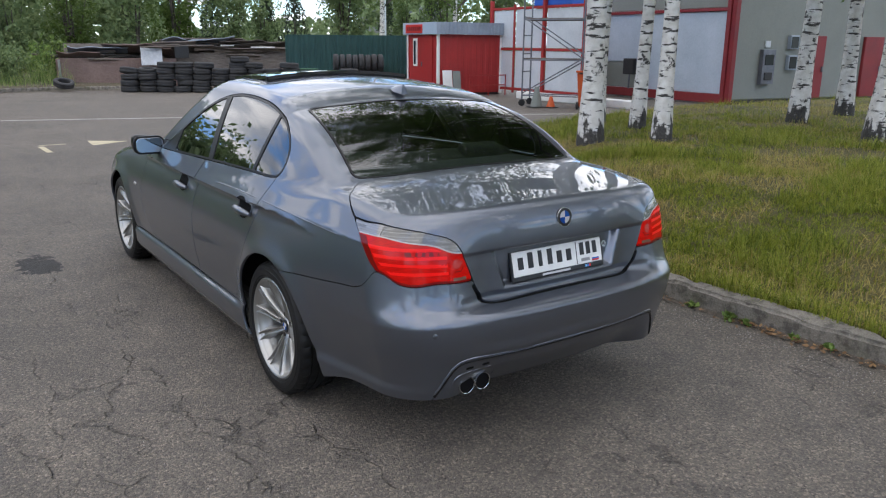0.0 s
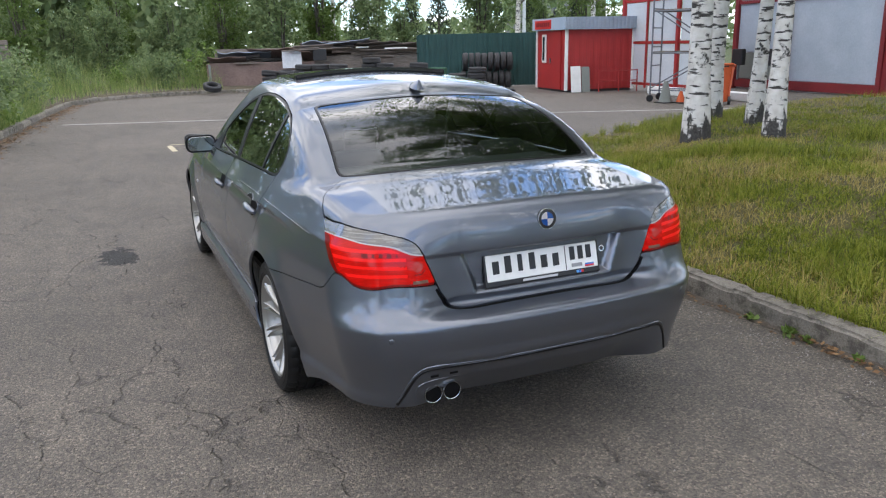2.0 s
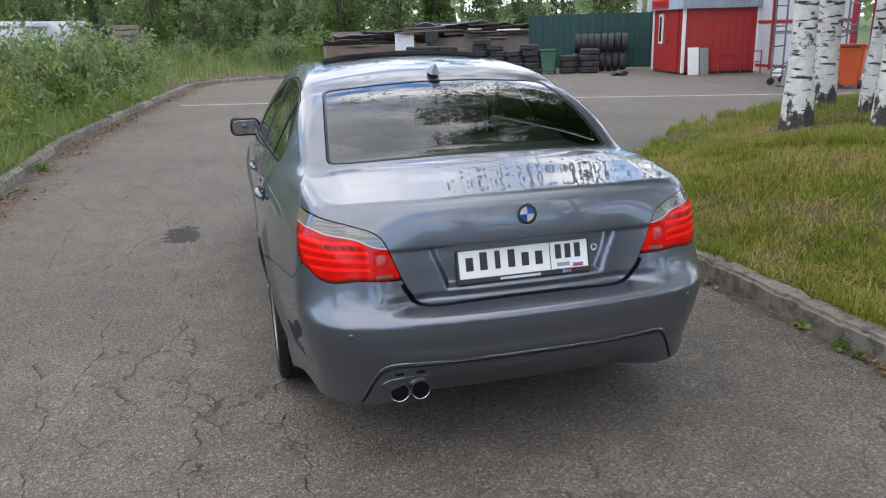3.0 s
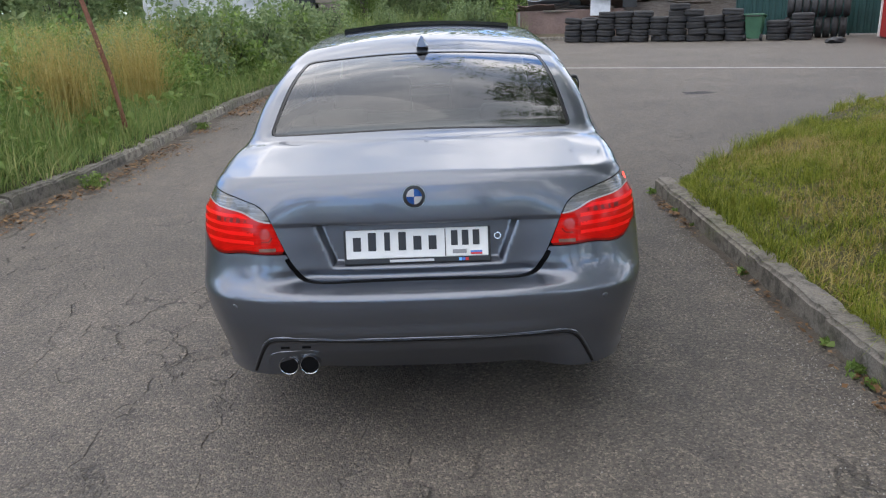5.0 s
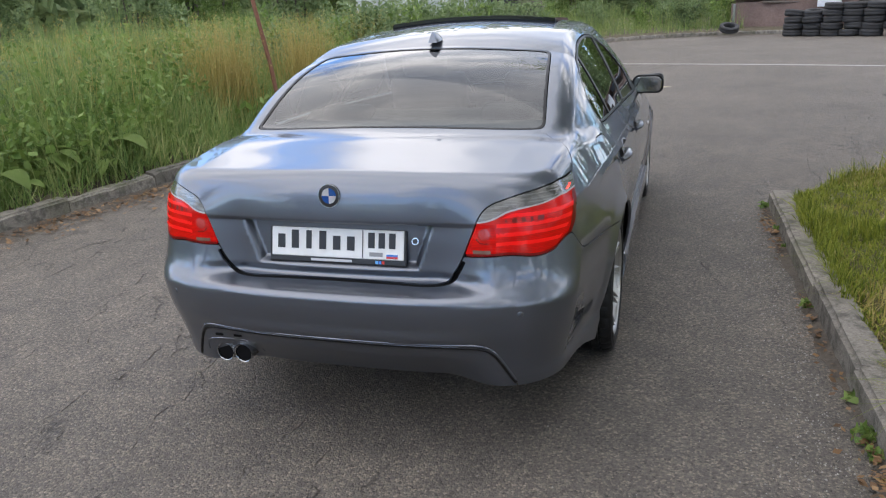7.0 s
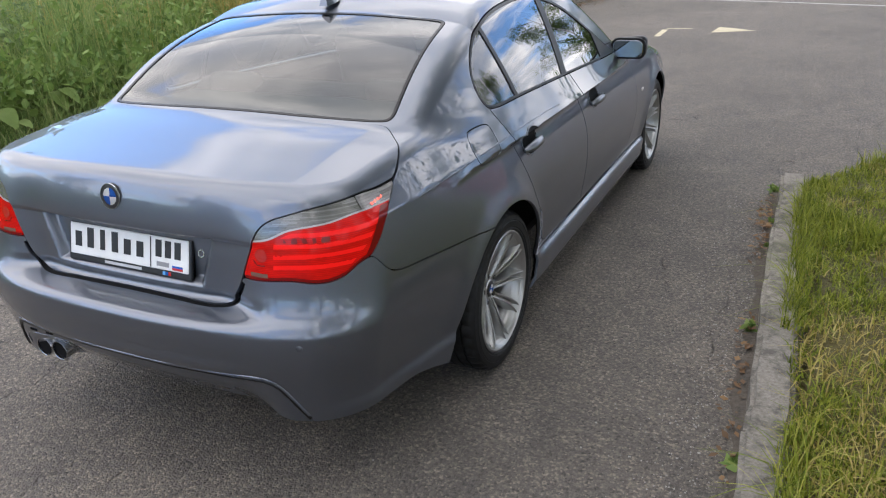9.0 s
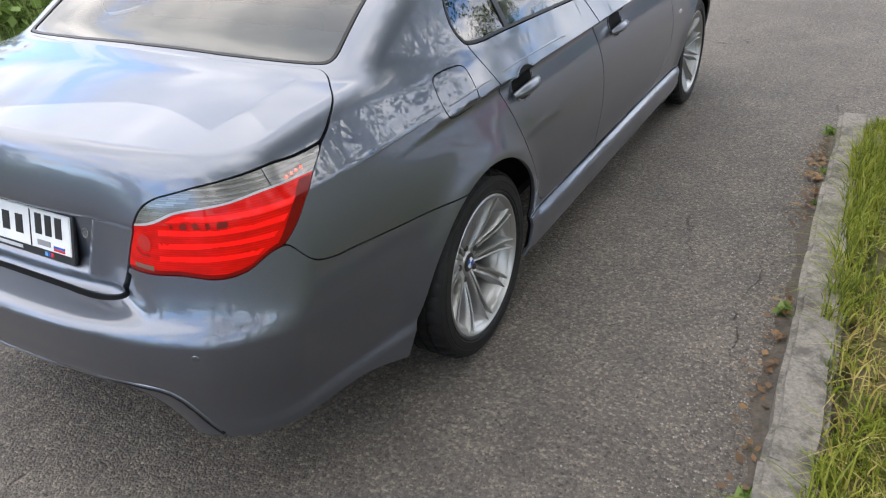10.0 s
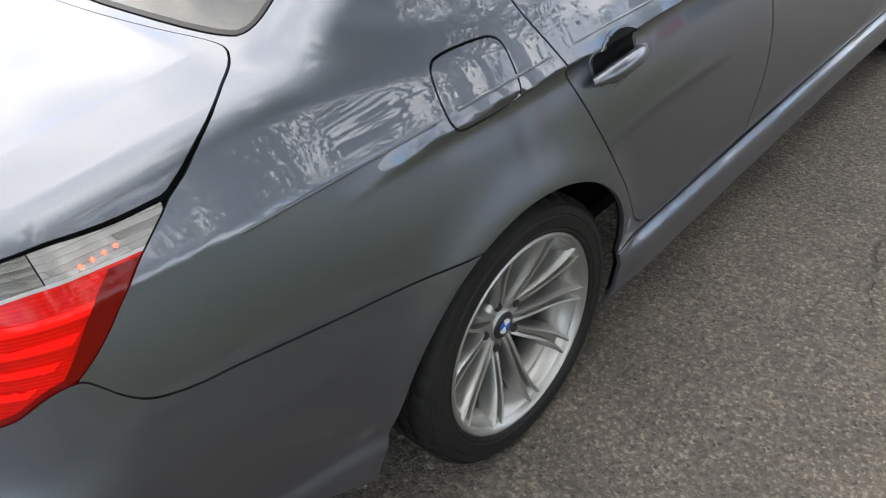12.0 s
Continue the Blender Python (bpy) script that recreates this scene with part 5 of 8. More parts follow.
def off_arch(p):
    inside = np.minimum(np.hypot(p[:, 1] - REAR_HUB, p[:, 2] - HUB_Z), np.hypot(p[:, 1] - FRONT_HUB, p[:, 2] - HUB_Z))
    # behind the rear wheel the opening runs straight down and back
    y, z = p[:, 1] - REAR_HUB, p[:, 2] - HUB_Z
    wedge = np.maximum.reduce([-y - (0.340 + 0.36 * (0.15 - z)), y, z - 0.15]) * 0.94
    return np.where(np.abs(p[:, 0]) > 0.35, np.maximum(ARCH - inside, -wedge), -1.0)


def on_sill(p):
    return np.maximum.reduce([p[:, 2] - 0.338, p[:, 1] - 3.7, 1.4 - p[:, 1], 0.5 - np.abs(p[:, 0])])


def on_front_bumper(p):
    return np.maximum(p[:, 2] - 0.60 - 0.16 * np.clip(np.abs(p[:, 0]) - 0.3, -0.3, 0.5) * 0.2, 4.25 - p[:, 1])


def on_headlamp(p):
    x = np.abs(p[:, 0])
    return np.maximum.reduce([0.60 - p[:, 2], p[:, 2] - 0.735, 4.36 - p[:, 1] + 0.5 * (p[:, 2] - 0.66), 0.36 - x])


def panel_mesh(name, v, t, material, parent, label="", both=False, mirror=False, rim=0.012, level=0.0, lift=0.0):
    """A panel: its skin with the form's own normals, and a turned-in rim round its border. both: with its mirror half."""
    mid = np.abs(v[:, 0]) < 1e-5
    v = settle(v, level, 2)
    v[mid, 0] = 0
    g = field_grad(v)
    n = g / np.maximum(np.linalg.norm(g, axis=1, keepdims=True), 1e-6)
    if both:
        n[np.abs(v[:, 0]) < 1e-4, 0] = 0
    if lift:
        v = v + n * lift
    e = np.concatenate([t[:, [0, 1]], t[:, [1, 2]], t[:, [2, 0]]])
    key = np.sort(e, 1)
    _, first, count = np.unique(key, axis=0, return_index=True, return_counts=True)
    rim_e = e[first[count == 1]]
    if both:
        rim_e = rim_e[~(np.abs(v[rim_e, 0]) < 1e-4).all(1)]
    vs, ts, ns = [v], [t], [n]
    if rim and len(rim_e):
        a, b = v[rim_e[:, 0]], v[rim_e[:, 1]]
        na, nb = n[rim_e[:, 0]], n[rim_e[:, 1]]
        out = np.cross(b - a, na)
        out /= np.maximum(np.linalg.norm(out, axis=1, keepdims=True), 1e-9)
        soft = out * 0.75 + na * 0.25
        k = len(rim_e)
        m = len(v)
        vs.append(np.concatenate([a, b, b - nb * rim, a - na * rim]))
        ns.append(np.concatenate([soft, soft, out, out]))
        i = np.arange(k)
        ts.append(np.concatenate([np.stack([m + k + i, m + i, m + 2 * k + i], 1), np.stack([m + i, m + 3 * k + i, m + 2 * k + i], 1)]))
    v, t, n = np.concatenate(vs), np.concatenate(ts), np.concatenate(ns)
    flip = np.array([-1.0, 1, 1])
    if both:
        m = len(v)
        v, t, n = np.concatenate([v, v * flip]), np.concatenate([t, t[:, ::-1] + m]), np.concatenate([n, n * flip])
    elif mirror:
        v, t, n = v * flip, t[:, ::-1], n * flip
    ob = raw(name, v, t, material, parent, label, True)
    n = n / np.maximum(np.linalg.norm(n, axis=1, keepdims=True), 1e-9)
    ob.data.normals_split_custom_set_from_vertices([tuple(q) for q in n.tolist()])
    return ob


# ---- materials of the car ----
def paint_material():
    m, n, l, p = shader("grey_metallic_paint")
    v = object_coords(n)
    flake = n.new("ShaderNodeTexVoronoi")
    flake.inputs["Scale"].default_value = 1400
    l.new(v, flake.inputs["Vector"])
    dust = noise_node(n, l, v, 2.2, 6, 0.62)
    c = mix_node(n, l, 0.12, (0.130, 0.144, 0.174), flake.outputs["Color"], "OVERLAY")
    film = math_node(n, l, "MULTIPLY", ramp_node(n, l, dust, [(0.45, (0, 0, 0)), (0.75, (1, 1, 1))]), 0.10)
    l.new(mix_node(n, l, film, c, (0.20, 0.19, 0.18)), p.inputs["Base Color"])
    p.inputs["Metallic"].default_value = 0.94
    l.new(math_node(n, l, "ADD", math_node(n, l, "MULTIPLY", dust, 0.08), 0.40), p.inputs["Roughness"])
    p.inputs["Coat Weight"].default_value = 1.0
    l.new(math_node(n, l, "MULTIPLY", film, 0.15), p.inputs["Coat Roughness"])
    p.inputs["Coat IOR"].default_value = 1.6
    return m


def glossy(name, colour, rough=0.1, metal=0.0, coat=0.0, emit=0.0):
    m, n, l, p = shader(name)
    v = object_coords(n)
    d = noise_node(n, l, v, 14, 5)
    l.new(mix_node(n, l, math_node(n, l, "MULTIPLY", d, 0.25), colour, tuple(c * 0.6 for c in colour)), p.inputs["Base Color"])
    l.new(math_node(n, l, "ADD", math_node(n, l, "MULTIPLY", d, 0.08), rough), p.inputs["Roughness"])
    p.inputs["Metallic"].default_value, p.inputs["Coat Weight"].default_value = metal, coat
    p.inputs["Coat Roughness"].default_value = 0.02
    if emit:
        p.inputs["Emission Color"].default_value, p.inputs["Emission Strength"].default_value = (*colour, 1), emit
    return m


def tinted_glass(name, colour, weight=1.0):
    """Thin glass: a clear mirror skin over a tinted, see-through body."""
    m, n, l, p = shader(name)
    see = n.new("ShaderNodeBsdfTransparent")
    see.inputs["Color"].default_value = (*colour, 1)
    shine = n.new("ShaderNodeBsdfGlossy")
    shine.inputs["Roughness"].default_value = 0.01
    f = n.new("ShaderNodeFresnel")
    f.inputs["IOR"].default_value = 1.6
    mx = n.new("ShaderNodeMixShader")
    l.new(math_node(n, l, "MULTIPLY", f.outputs[0], weight), mx.inputs[0])
    l.new(see.outputs[0], mx.inputs[1]); l.new(shine.outputs[0], mx.inputs[2])
    l.new(mx.outputs[0], n["Material Output"].inputs["Surface"])
    return m


def lens_red_material():
    m, n, l, p = shader("red_lens")
    v = object_coords(n)
    rib = n.new("ShaderNodeTexWave")
    rib.wave_type, rib.bands_direction = "BANDS", "Z"
    rib.inputs["Scale"].default_value = 60
    l.new(v, rib.inputs["Vector"])
    depth = noise_node(n, l, object_coords(n, (14.0, 14.0, 45.0), l), 1.0, 4, 0.6)
    c = ramp_node(n, l, rib.outputs["Fac"], [(0.2, (0.34, 0.003, 0.002)), (0.8, (0.48, 0.005, 0.003))])
    c = mix_node(n, l, ramp_node(n, l, depth, [(0.42, (0, 0, 0)), (0.66, (0.6, 0.6, 0.6))]), c, (0.15, 0.003, 0.002))
    l.new(c, p.inputs["Base Color"])
    p.inputs["Roughness"].default_value, p.inputs["Coat Weight"].default_value = 0.25, 0.4
    p.inputs["Specular IOR Level"].default_value = 0.05
    p.inputs["Coat Roughness"].default_value = 0.015
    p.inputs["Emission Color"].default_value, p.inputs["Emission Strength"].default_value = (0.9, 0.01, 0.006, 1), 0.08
    return m


def lens_clear_material(name, wide, high, low, bright):
    """Clear plastic over rows of moulded mirror facets."""
    m, n, l, p = shader(name)
    sep, com = n.new("ShaderNodeSeparateXYZ"), n.new("ShaderNodeCombineXYZ")
    l.new(object_coords(n), sep.inputs[0])
    l.new(math_node(n, l, "SUBTRACT", sep.outputs["Y"], math_node(n, l, "ABSOLUTE", sep.outputs["X"])), com.inputs[0])
    l.new(sep.outputs["Z"], com.inputs[1])
    cell = n.new("ShaderNodeTexBrick")
    for slot, value in (("Scale", 1.0), ("Brick Width", wide), ("Row Height", high), ("Mortar Size", 0.0006), ("Mortar Smooth", 1.0), ("Bias", 0.0)):
        cell.inputs[slot].default_value = value
    cell.inputs["Color1"].default_value, cell.inputs["Color2"].default_value, cell.inputs["Mortar"].default_value = (*low, 1), (*bright, 1), (*[0.8 * q for q in low], 1)
    l.new(com.outputs[0], cell.inputs["Vector"])
    l.new(cell.outputs["Color"], p.inputs["Base Color"])
    p.inputs["Metallic"].default_value, p.inputs["Roughness"].default_value = 0.55, 0.22
    p.inputs["Coat Weight"].default_value, p.inputs["Coat Roughness"].default_value = 1.0, 0.015
    l.new(bump_node(n, l, cell.outputs["Fac"], 0.35, 0.002), p.inputs["Normal"])
    return m


PAINT = paint_material()
TRIM_BLACK = glossy("black_trim", (0.008, 0.008, 0.009), 0.3)
TRIM_BLACK.node_tree.nodes["Principled BSDF"].inputs["Specular IOR Level"].default_value = 0.3
# near black for gaps and underside, and for shade painted as dark patches
GAP_SHADE_DARK = glossy("dark_gap_and_shade", (0.005, 0.005, 0.0055), 0.6)
GAP_SHADE_DARK.node_tree.nodes["Principled BSDF"].inputs["Specular IOR Level"].default_value = 0.1
CHROME = glossy("satin_chrome", (0.62, 0.63, 0.64), 0.2, 1.0)
ALLOY = glossy("silver_alloy", (0.40, 0.395, 0.38), 0.33, 0.85, 0.25)
TYRE_RUBBER = plain("tyre_rubber", (0.007, 0.007, 0.0075), (0.018, 0.0178, 0.0175), 60, 5, 0.52, bump=0.25)
TYRE_RUBBER.node_tree.nodes["Principled BSDF"].inputs["Specular IOR Level"].default_value = 0.2
DISC_STEEL = glossy("brake_steel", (0.07, 0.066, 0.064), 0.45, 0.8)
GLASS = tinted_glass("window_glass", (0.20, 0.23, 0.225), 2.0)
GLASS_DARK = tinted_glass("rear_glass", (0.36, 0.44, 0.42), 1.7)
MIRROR = glossy("mirror_glass", (0.36, 0.37, 0.38), 0.01, 1.0)
LENS_RED = lens_red_material()
LENS_CLEAR = lens_clear_material("clear_lens", 0.031, 0.0046, (0.10, 0.097, 0.088), (0.21, 0.208, 0.20))
LENS_SIDE = lens_clear_material("clear_side_lens", 0.16, 0.0085, (0.15, 0.14, 0.135), (0.28, 0.27, 0.265))
LENS_EDGE = glossy("dark_red_margin", (0.16, 0.003, 0.0025), 0.25, 0.0, 0.35)
LENS_CELL = glossy("smoked_red_cell", (0.16, 0.012, 0.008), 0.3, 0.0, 0.3)
for _m in (LENS_EDGE, LENS_CELL):
    _m.node_tree.nodes["Principled BSDF"].inputs["Specular IOR Level"].default_value = 0.1
LENS_PALE = glossy("pale_lens_edge", (0.40, 0.385, 0.38), 0.25, 0.1, 0.4)
LENS_DEEP = glossy("deep_red_lens", (0.42, 0.010, 0.007), 0.2, 0.0, 0.8)
LENS_RING = glossy("dark_red_lens", (0.16, 0.004, 0.004), 0.15, 0.0, 0.8)
LENS_DULL = glossy("dull_reflector", (0.16, 0.07, 0.05), 0.2, 0.0, 1.0)
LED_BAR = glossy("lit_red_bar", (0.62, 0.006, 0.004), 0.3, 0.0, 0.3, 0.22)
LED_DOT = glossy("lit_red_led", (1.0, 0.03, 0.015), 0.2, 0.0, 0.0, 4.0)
PLATE_WHITE = plain("plate_white", (0.66, 0.66, 0.65), (0.78, 0.78, 0.77), 30, 6, 0.4, bump=0.03)
PLATE_BLACK = glossy("plate_black", (0.012, 0.012, 0.014), 0.35)
BADGE_BLUE = glossy("badge_blue", (0.02, 0.12, 0.48), 0.15, 0.0, 1.0)
BADGE_WHITE = glossy("badge_white", (0.75, 0.76, 0.78), 0.15, 0.0, 1.0)
LED_BAR.node_tree.nodes["Principled BSDF"].inputs["Specular IOR Level"].default_value = 0.1
FLAG_RED = glossy("flag_red", (0.55, 0.02, 0.02), 0.4)
SHELF_FELT = plain("grey_felt", (0.075, 0.08, 0.08), (0.13, 0.135, 0.132), 150, 9, 0.95, bump=0.2)
SEAT_CLOTH = plain("dark_seat_cloth", (0.03, 0.031, 0.032), (0.065, 0.066, 0.066), 120, 8, 0.85, bump=0.3)


# ---- the saloon car ----
def build_car():
    car = thing("car", (0, 0, 0), "grey metallic saloon car parked on asphalt beside the kerb", "car")
    gap = 0.0022
    v, t = surface_nets()
    v, t = clip(v, t, lambda p: -p[:, 0])
    v[np.abs(v[:, 0]) < 1e-5, 0] = 0
    v, t = clip(v, t, off_arch)
    v, t = clip(v, t, lambda p: 0.185 + 0.092 * step(0.86, 0.45, p[:, 1]) - p[:, 2])

    def cut(*sides, verts=None, tris=None):
        a, b = (v, t) if verts is None else (verts, tris)
        for s in sides:
            a, b = clip(a, b, s)
        return a, b

    inside = lambda f: (lambda p: f(p) + gap)
    outside = lambda f: (lambda p: gap - f(p))
    door_r, door_f = (lambda p: on_side(p, REAR_DOOR)), (lambda p: on_side(p, FRONT_DOOR))
    dlo, flap = (lambda p: on_side(p, SIDE_GLASS)), (lambda p: on_side(p, FLAP))
    hood = lambda p: np.where((p[:, 2] > 0.66) & (p[:, 1] > 3.2), poly_distance(np.abs(p[:, 0]), p[:, 1], HOOD), 1.0)

    # fixed shell
    a = cut(outside(on_lid), outside(on_lamp), outside(on_bumper), outside(on_rear_glass), outside(on_screen), outside(dlo), outside(door_r), outside(door_f), outside(on_sill), outside(hood), outside(on_front_bumper), outside(on_headlamp))
    left = cut(verts=a[0], tris=a[1])
    right = cut(outside(flap), verts=a[0], tris=a[1])
    panel_mesh("body", *right, PAINT, car, "grey metallic shell of pillars, roof and wings")
    panel_mesh("body_side", *left, PAINT, car, "", mirror=True)
    panel_mesh("fuel_flap", *cut(inside(flap)), PAINT, car)
    panel_mesh("boot_lid", *cut(inside(on_lid)), PAINT, car, "grey boot lid with a raised lip", both=True, rim=0.03, lift=0.002)
    # seam under the lid opened wide, its dark shell stands for the shaded ledge
    panel_mesh("rear_bumper", *cut(inside(on_bumper), outside(on_insert), lambda p: np.where(p[:, 2] < 0.74, 0.019, 0.0) * step(0.56, 0.46, np.abs(p[:, 0])) - on_lid(p)), PAINT, car, "grey rear bumper with a ridge", both=True)
    panel_mesh("diffuser", *cut(inside(on_bumper), inside(on_insert)), PAINT, car, "lower bumper insert tucked under", both=True)
    panel_mesh("bonnet", *cut(inside(hood), outside(on_headlamp)), PAINT, car, "", both=True)
    panel_mesh("front_bumper", *cut(inside(on_front_bumper), outside(on_headlamp), outside(hood)), PAINT, car, "", both=True)
    for mirror in (False, True):
        for name, f in (("rear_door", door_r), ("front_door", door_f)):
            door = panel_mesh(name, *cut(inside(f), outside(dlo), outside(on_sill)), PAINT, car, "", mirror=mirror)
            hy, hz = (1.435, 0.862) if name == "rear_door" else (2.435, 0.842)
            hollow = lambda p: (np.hypot((p[:, 1] - hy + 0.005) / 0.080, (p[:, 2] - hz - 0.001) / 0.055) - 1) * 0.05
            # flat oval lifted off the skin, painted near black for the hollow's shade
            panel_mesh("handle_cup", *cut(inside(f), hollow), GAP_SHADE_DARK, door, "dark hollow behind the handle", mirror=mirror, rim=0.0, lift=0.0012)
            lip = lambda p: np.maximum(hollow(p) - 0.006, -hollow(p))
            panel_mesh("cup_rim", *cut(inside(f), lip), PAINT, door, "", mirror=mirror, rim=0.003, lift=0.003)
            handle(door, 1.43 if name == "rear_door" else 2.43, 0.846 if name == "rear_door" else 0.826, -1 if mirror else 1)
        panel_mesh("sill", *cut(inside(on_sill)), PAINT, car, "grey side skirt", mirror=mirror, lift=0.005)
        panel_mesh("headlamp", *cut(inside(on_headlamp)), LENS_CLEAR, car, "clear headlamp", mirror=mirror)
        # side glazing: trim ring, three panes, two dividers
        ring = cut(inside(dlo), lambda p: -(dlo(p) + 0.011))
        panel_mesh("window_trim", *ring, TRIM_BLACK, car, "gloss black window surround", mirror=mirror, rim=0.008)
        post = lambda p: (p[:, 1] - (2.03 + 0.38 * (p[:, 2] - 1.02)))
        slim = lambda p: (p[:, 1] - (1.44 - 0.12 * (p[:, 2] - 1.03)))
        inner = lambda p: dlo(p) + 0.011
        for half, band in ((post, 0.032), (slim, 0.014)):
            panel_mesh("divider", *cut(inner, lambda p: np.abs(half(p)) - band), TRIM_BLACK, car, "", mirror=mirror, rim=0.008)
        sail = lambda p: 2.66 - p[:, 1]
        panel_mesh("mirror_sail", *cut(inner, sail), TRIM_BLACK, car, "black mirror mount", mirror=mirror, rim=0.008)
        panes = ((lambda p: 0.032 - post(p), lambda p: -sail(p)), (lambda p: post(p) + 0.032, lambda p: 0.014 - slim(p)), (lambda p: slim(p) + 0.014,))
        for some in panes:
            panel_mesh("side_window", *cut(inner, *some), GLASS, car, "tinted side window", mirror=mirror, rim=0.0, lift=-0.004).visible_shadow = False
        rear_lamp(car, cut(inside(on_lamp)), mirror)
        wing_mirror(car, -1 if mirror else 1)
        q = settle(np.array([[0.9, 3.50, 0.672]]), 0.0, 6)[0]
        lens = bmesh.new()
        bmesh.ops.create_uvsphere(lens, u_segments=16, v_segments=8, radius=1, matrix=Matrix.Translation(((-q[0] if mirror else q[0]), q[1], q[2])) @ Matrix.Diagonal((0.006, 0.034, 0.012, 1)))
        part("side_repeater", lens, LENS_PALE, car, "small pale side repeater lens", True)
    panel_mesh("rear_window_frame", *cut(inside(on_rear_glass), lambda p: -(on_rear_glass(p) + 0.012)), TRIM_BLACK, car, "black rubber seal", both=True, rim=0.01)
    panel_mesh("rear_window", *cut(lambda p: on_rear_glass(p) + 0.0125), GLASS_DARK, car, "dark tinted rear window", both=True, rim=0.0, lift=-0.003).visible_shadow = False
    panel_mesh("windscreen", *cut(inside(on_screen)), GLASS, car, "clear windscreen", both=True, rim=0.01, lift=-0.003).visible_shadow = False
    # dark inner shell, seen in the shut gaps and the widened seam under the lid
    iv, it = surface_nets(-0.016, 0.022)
    iv, it = clip(iv, it, lambda p: -p[:, 0])
    iv[np.abs(iv[:, 0]) < 1e-5, 0] = 0
    for f in (off_arch, lambda p: 0.205 + 0.092 * step(0.86, 0.45, p[:, 1]) - p[:, 2], lambda p: 0.01 - on_rear_glass(p), lambda p: 0.01 - on_screen(p), lambda p: 0.012 - on_side(p, SIDE_GLASS)):
        iv, it = clip(iv, it, f)
    panel_mesh("inner_shell", iv, it, GAP_SHADE_DARK, car, "", both=True, rim=0.0, level=-0.016)
    # a fine pressed crease along each flank, broken at the door gaps
    for s in (-1, 1):
        for y0, y1 in ((0.52, 0.935), (0.962, 1.232), (1.262, 2.158), (2.192, 3.28)):
            ys = np.linspace(y0, y1, 24)
            q = settle(np.stack([np.full(24, 0.86), ys, CREASE_Z(ys)], 1), 0.0, 6)
            g = field_grad(q)
            q = q - 0.0034 * g / np.linalg.norm(g, axis=1, keepdims=True)
            line = [(s * float(a), float(b), float(c)) for a, b, c in q]
            part("crease", pipe(bmesh.new(), line, [0.002] + [0.0045] * 22 + [0.002], 10), PAINT, car, "", 60)
    boot_fittings(car)
    tail_fittings(car)
    roof_fittings(car)
    cabin(car)
    underside(car)
    wheels(car)


def handle(door, y, z, s):
    """A bow handle over the flat dark oval of its hollow."""
    p = settle(np.array([[0.9, y, z]]))[0]
    n = field_grad(p[None])[0]
    n = Vector(n / np.linalg.norm(n))
    ahead = Vector((0, 1, 0))
    ahead = (ahead - n * ahead.dot(n)).normalized()
    up = n.cross(ahead) * (1 if n.cross(ahead).z > 0 else -1)
    m = Matrix(((n.x, ahead.x, up.x, p[0]), (n.y, ahead.y, up.y, p[1]), (n.z, ahead.z, up.z, p[2]), (0, 0, 0, 1)))
    if s < 0:
        m = Matrix.Diagonal((-1, 1, 1, 1)) @ m
    bow = bmesh.new()
    pts, rad = [], []
    for u in np.linspace(-1, 1, 17):
        pts.append(m @ Vector((0.010 + 0.024 * (1 - abs(u) ** 2.5), 0.100 * u, 0.004 * u)))
        rad.append(0.0195 * (1 - 0.5 * abs(u) ** 3))
    pipe(bow, pts, rad, 12)
    part("handle", bow, PAINT, door, "grey bow handle with a bright edge", 60)


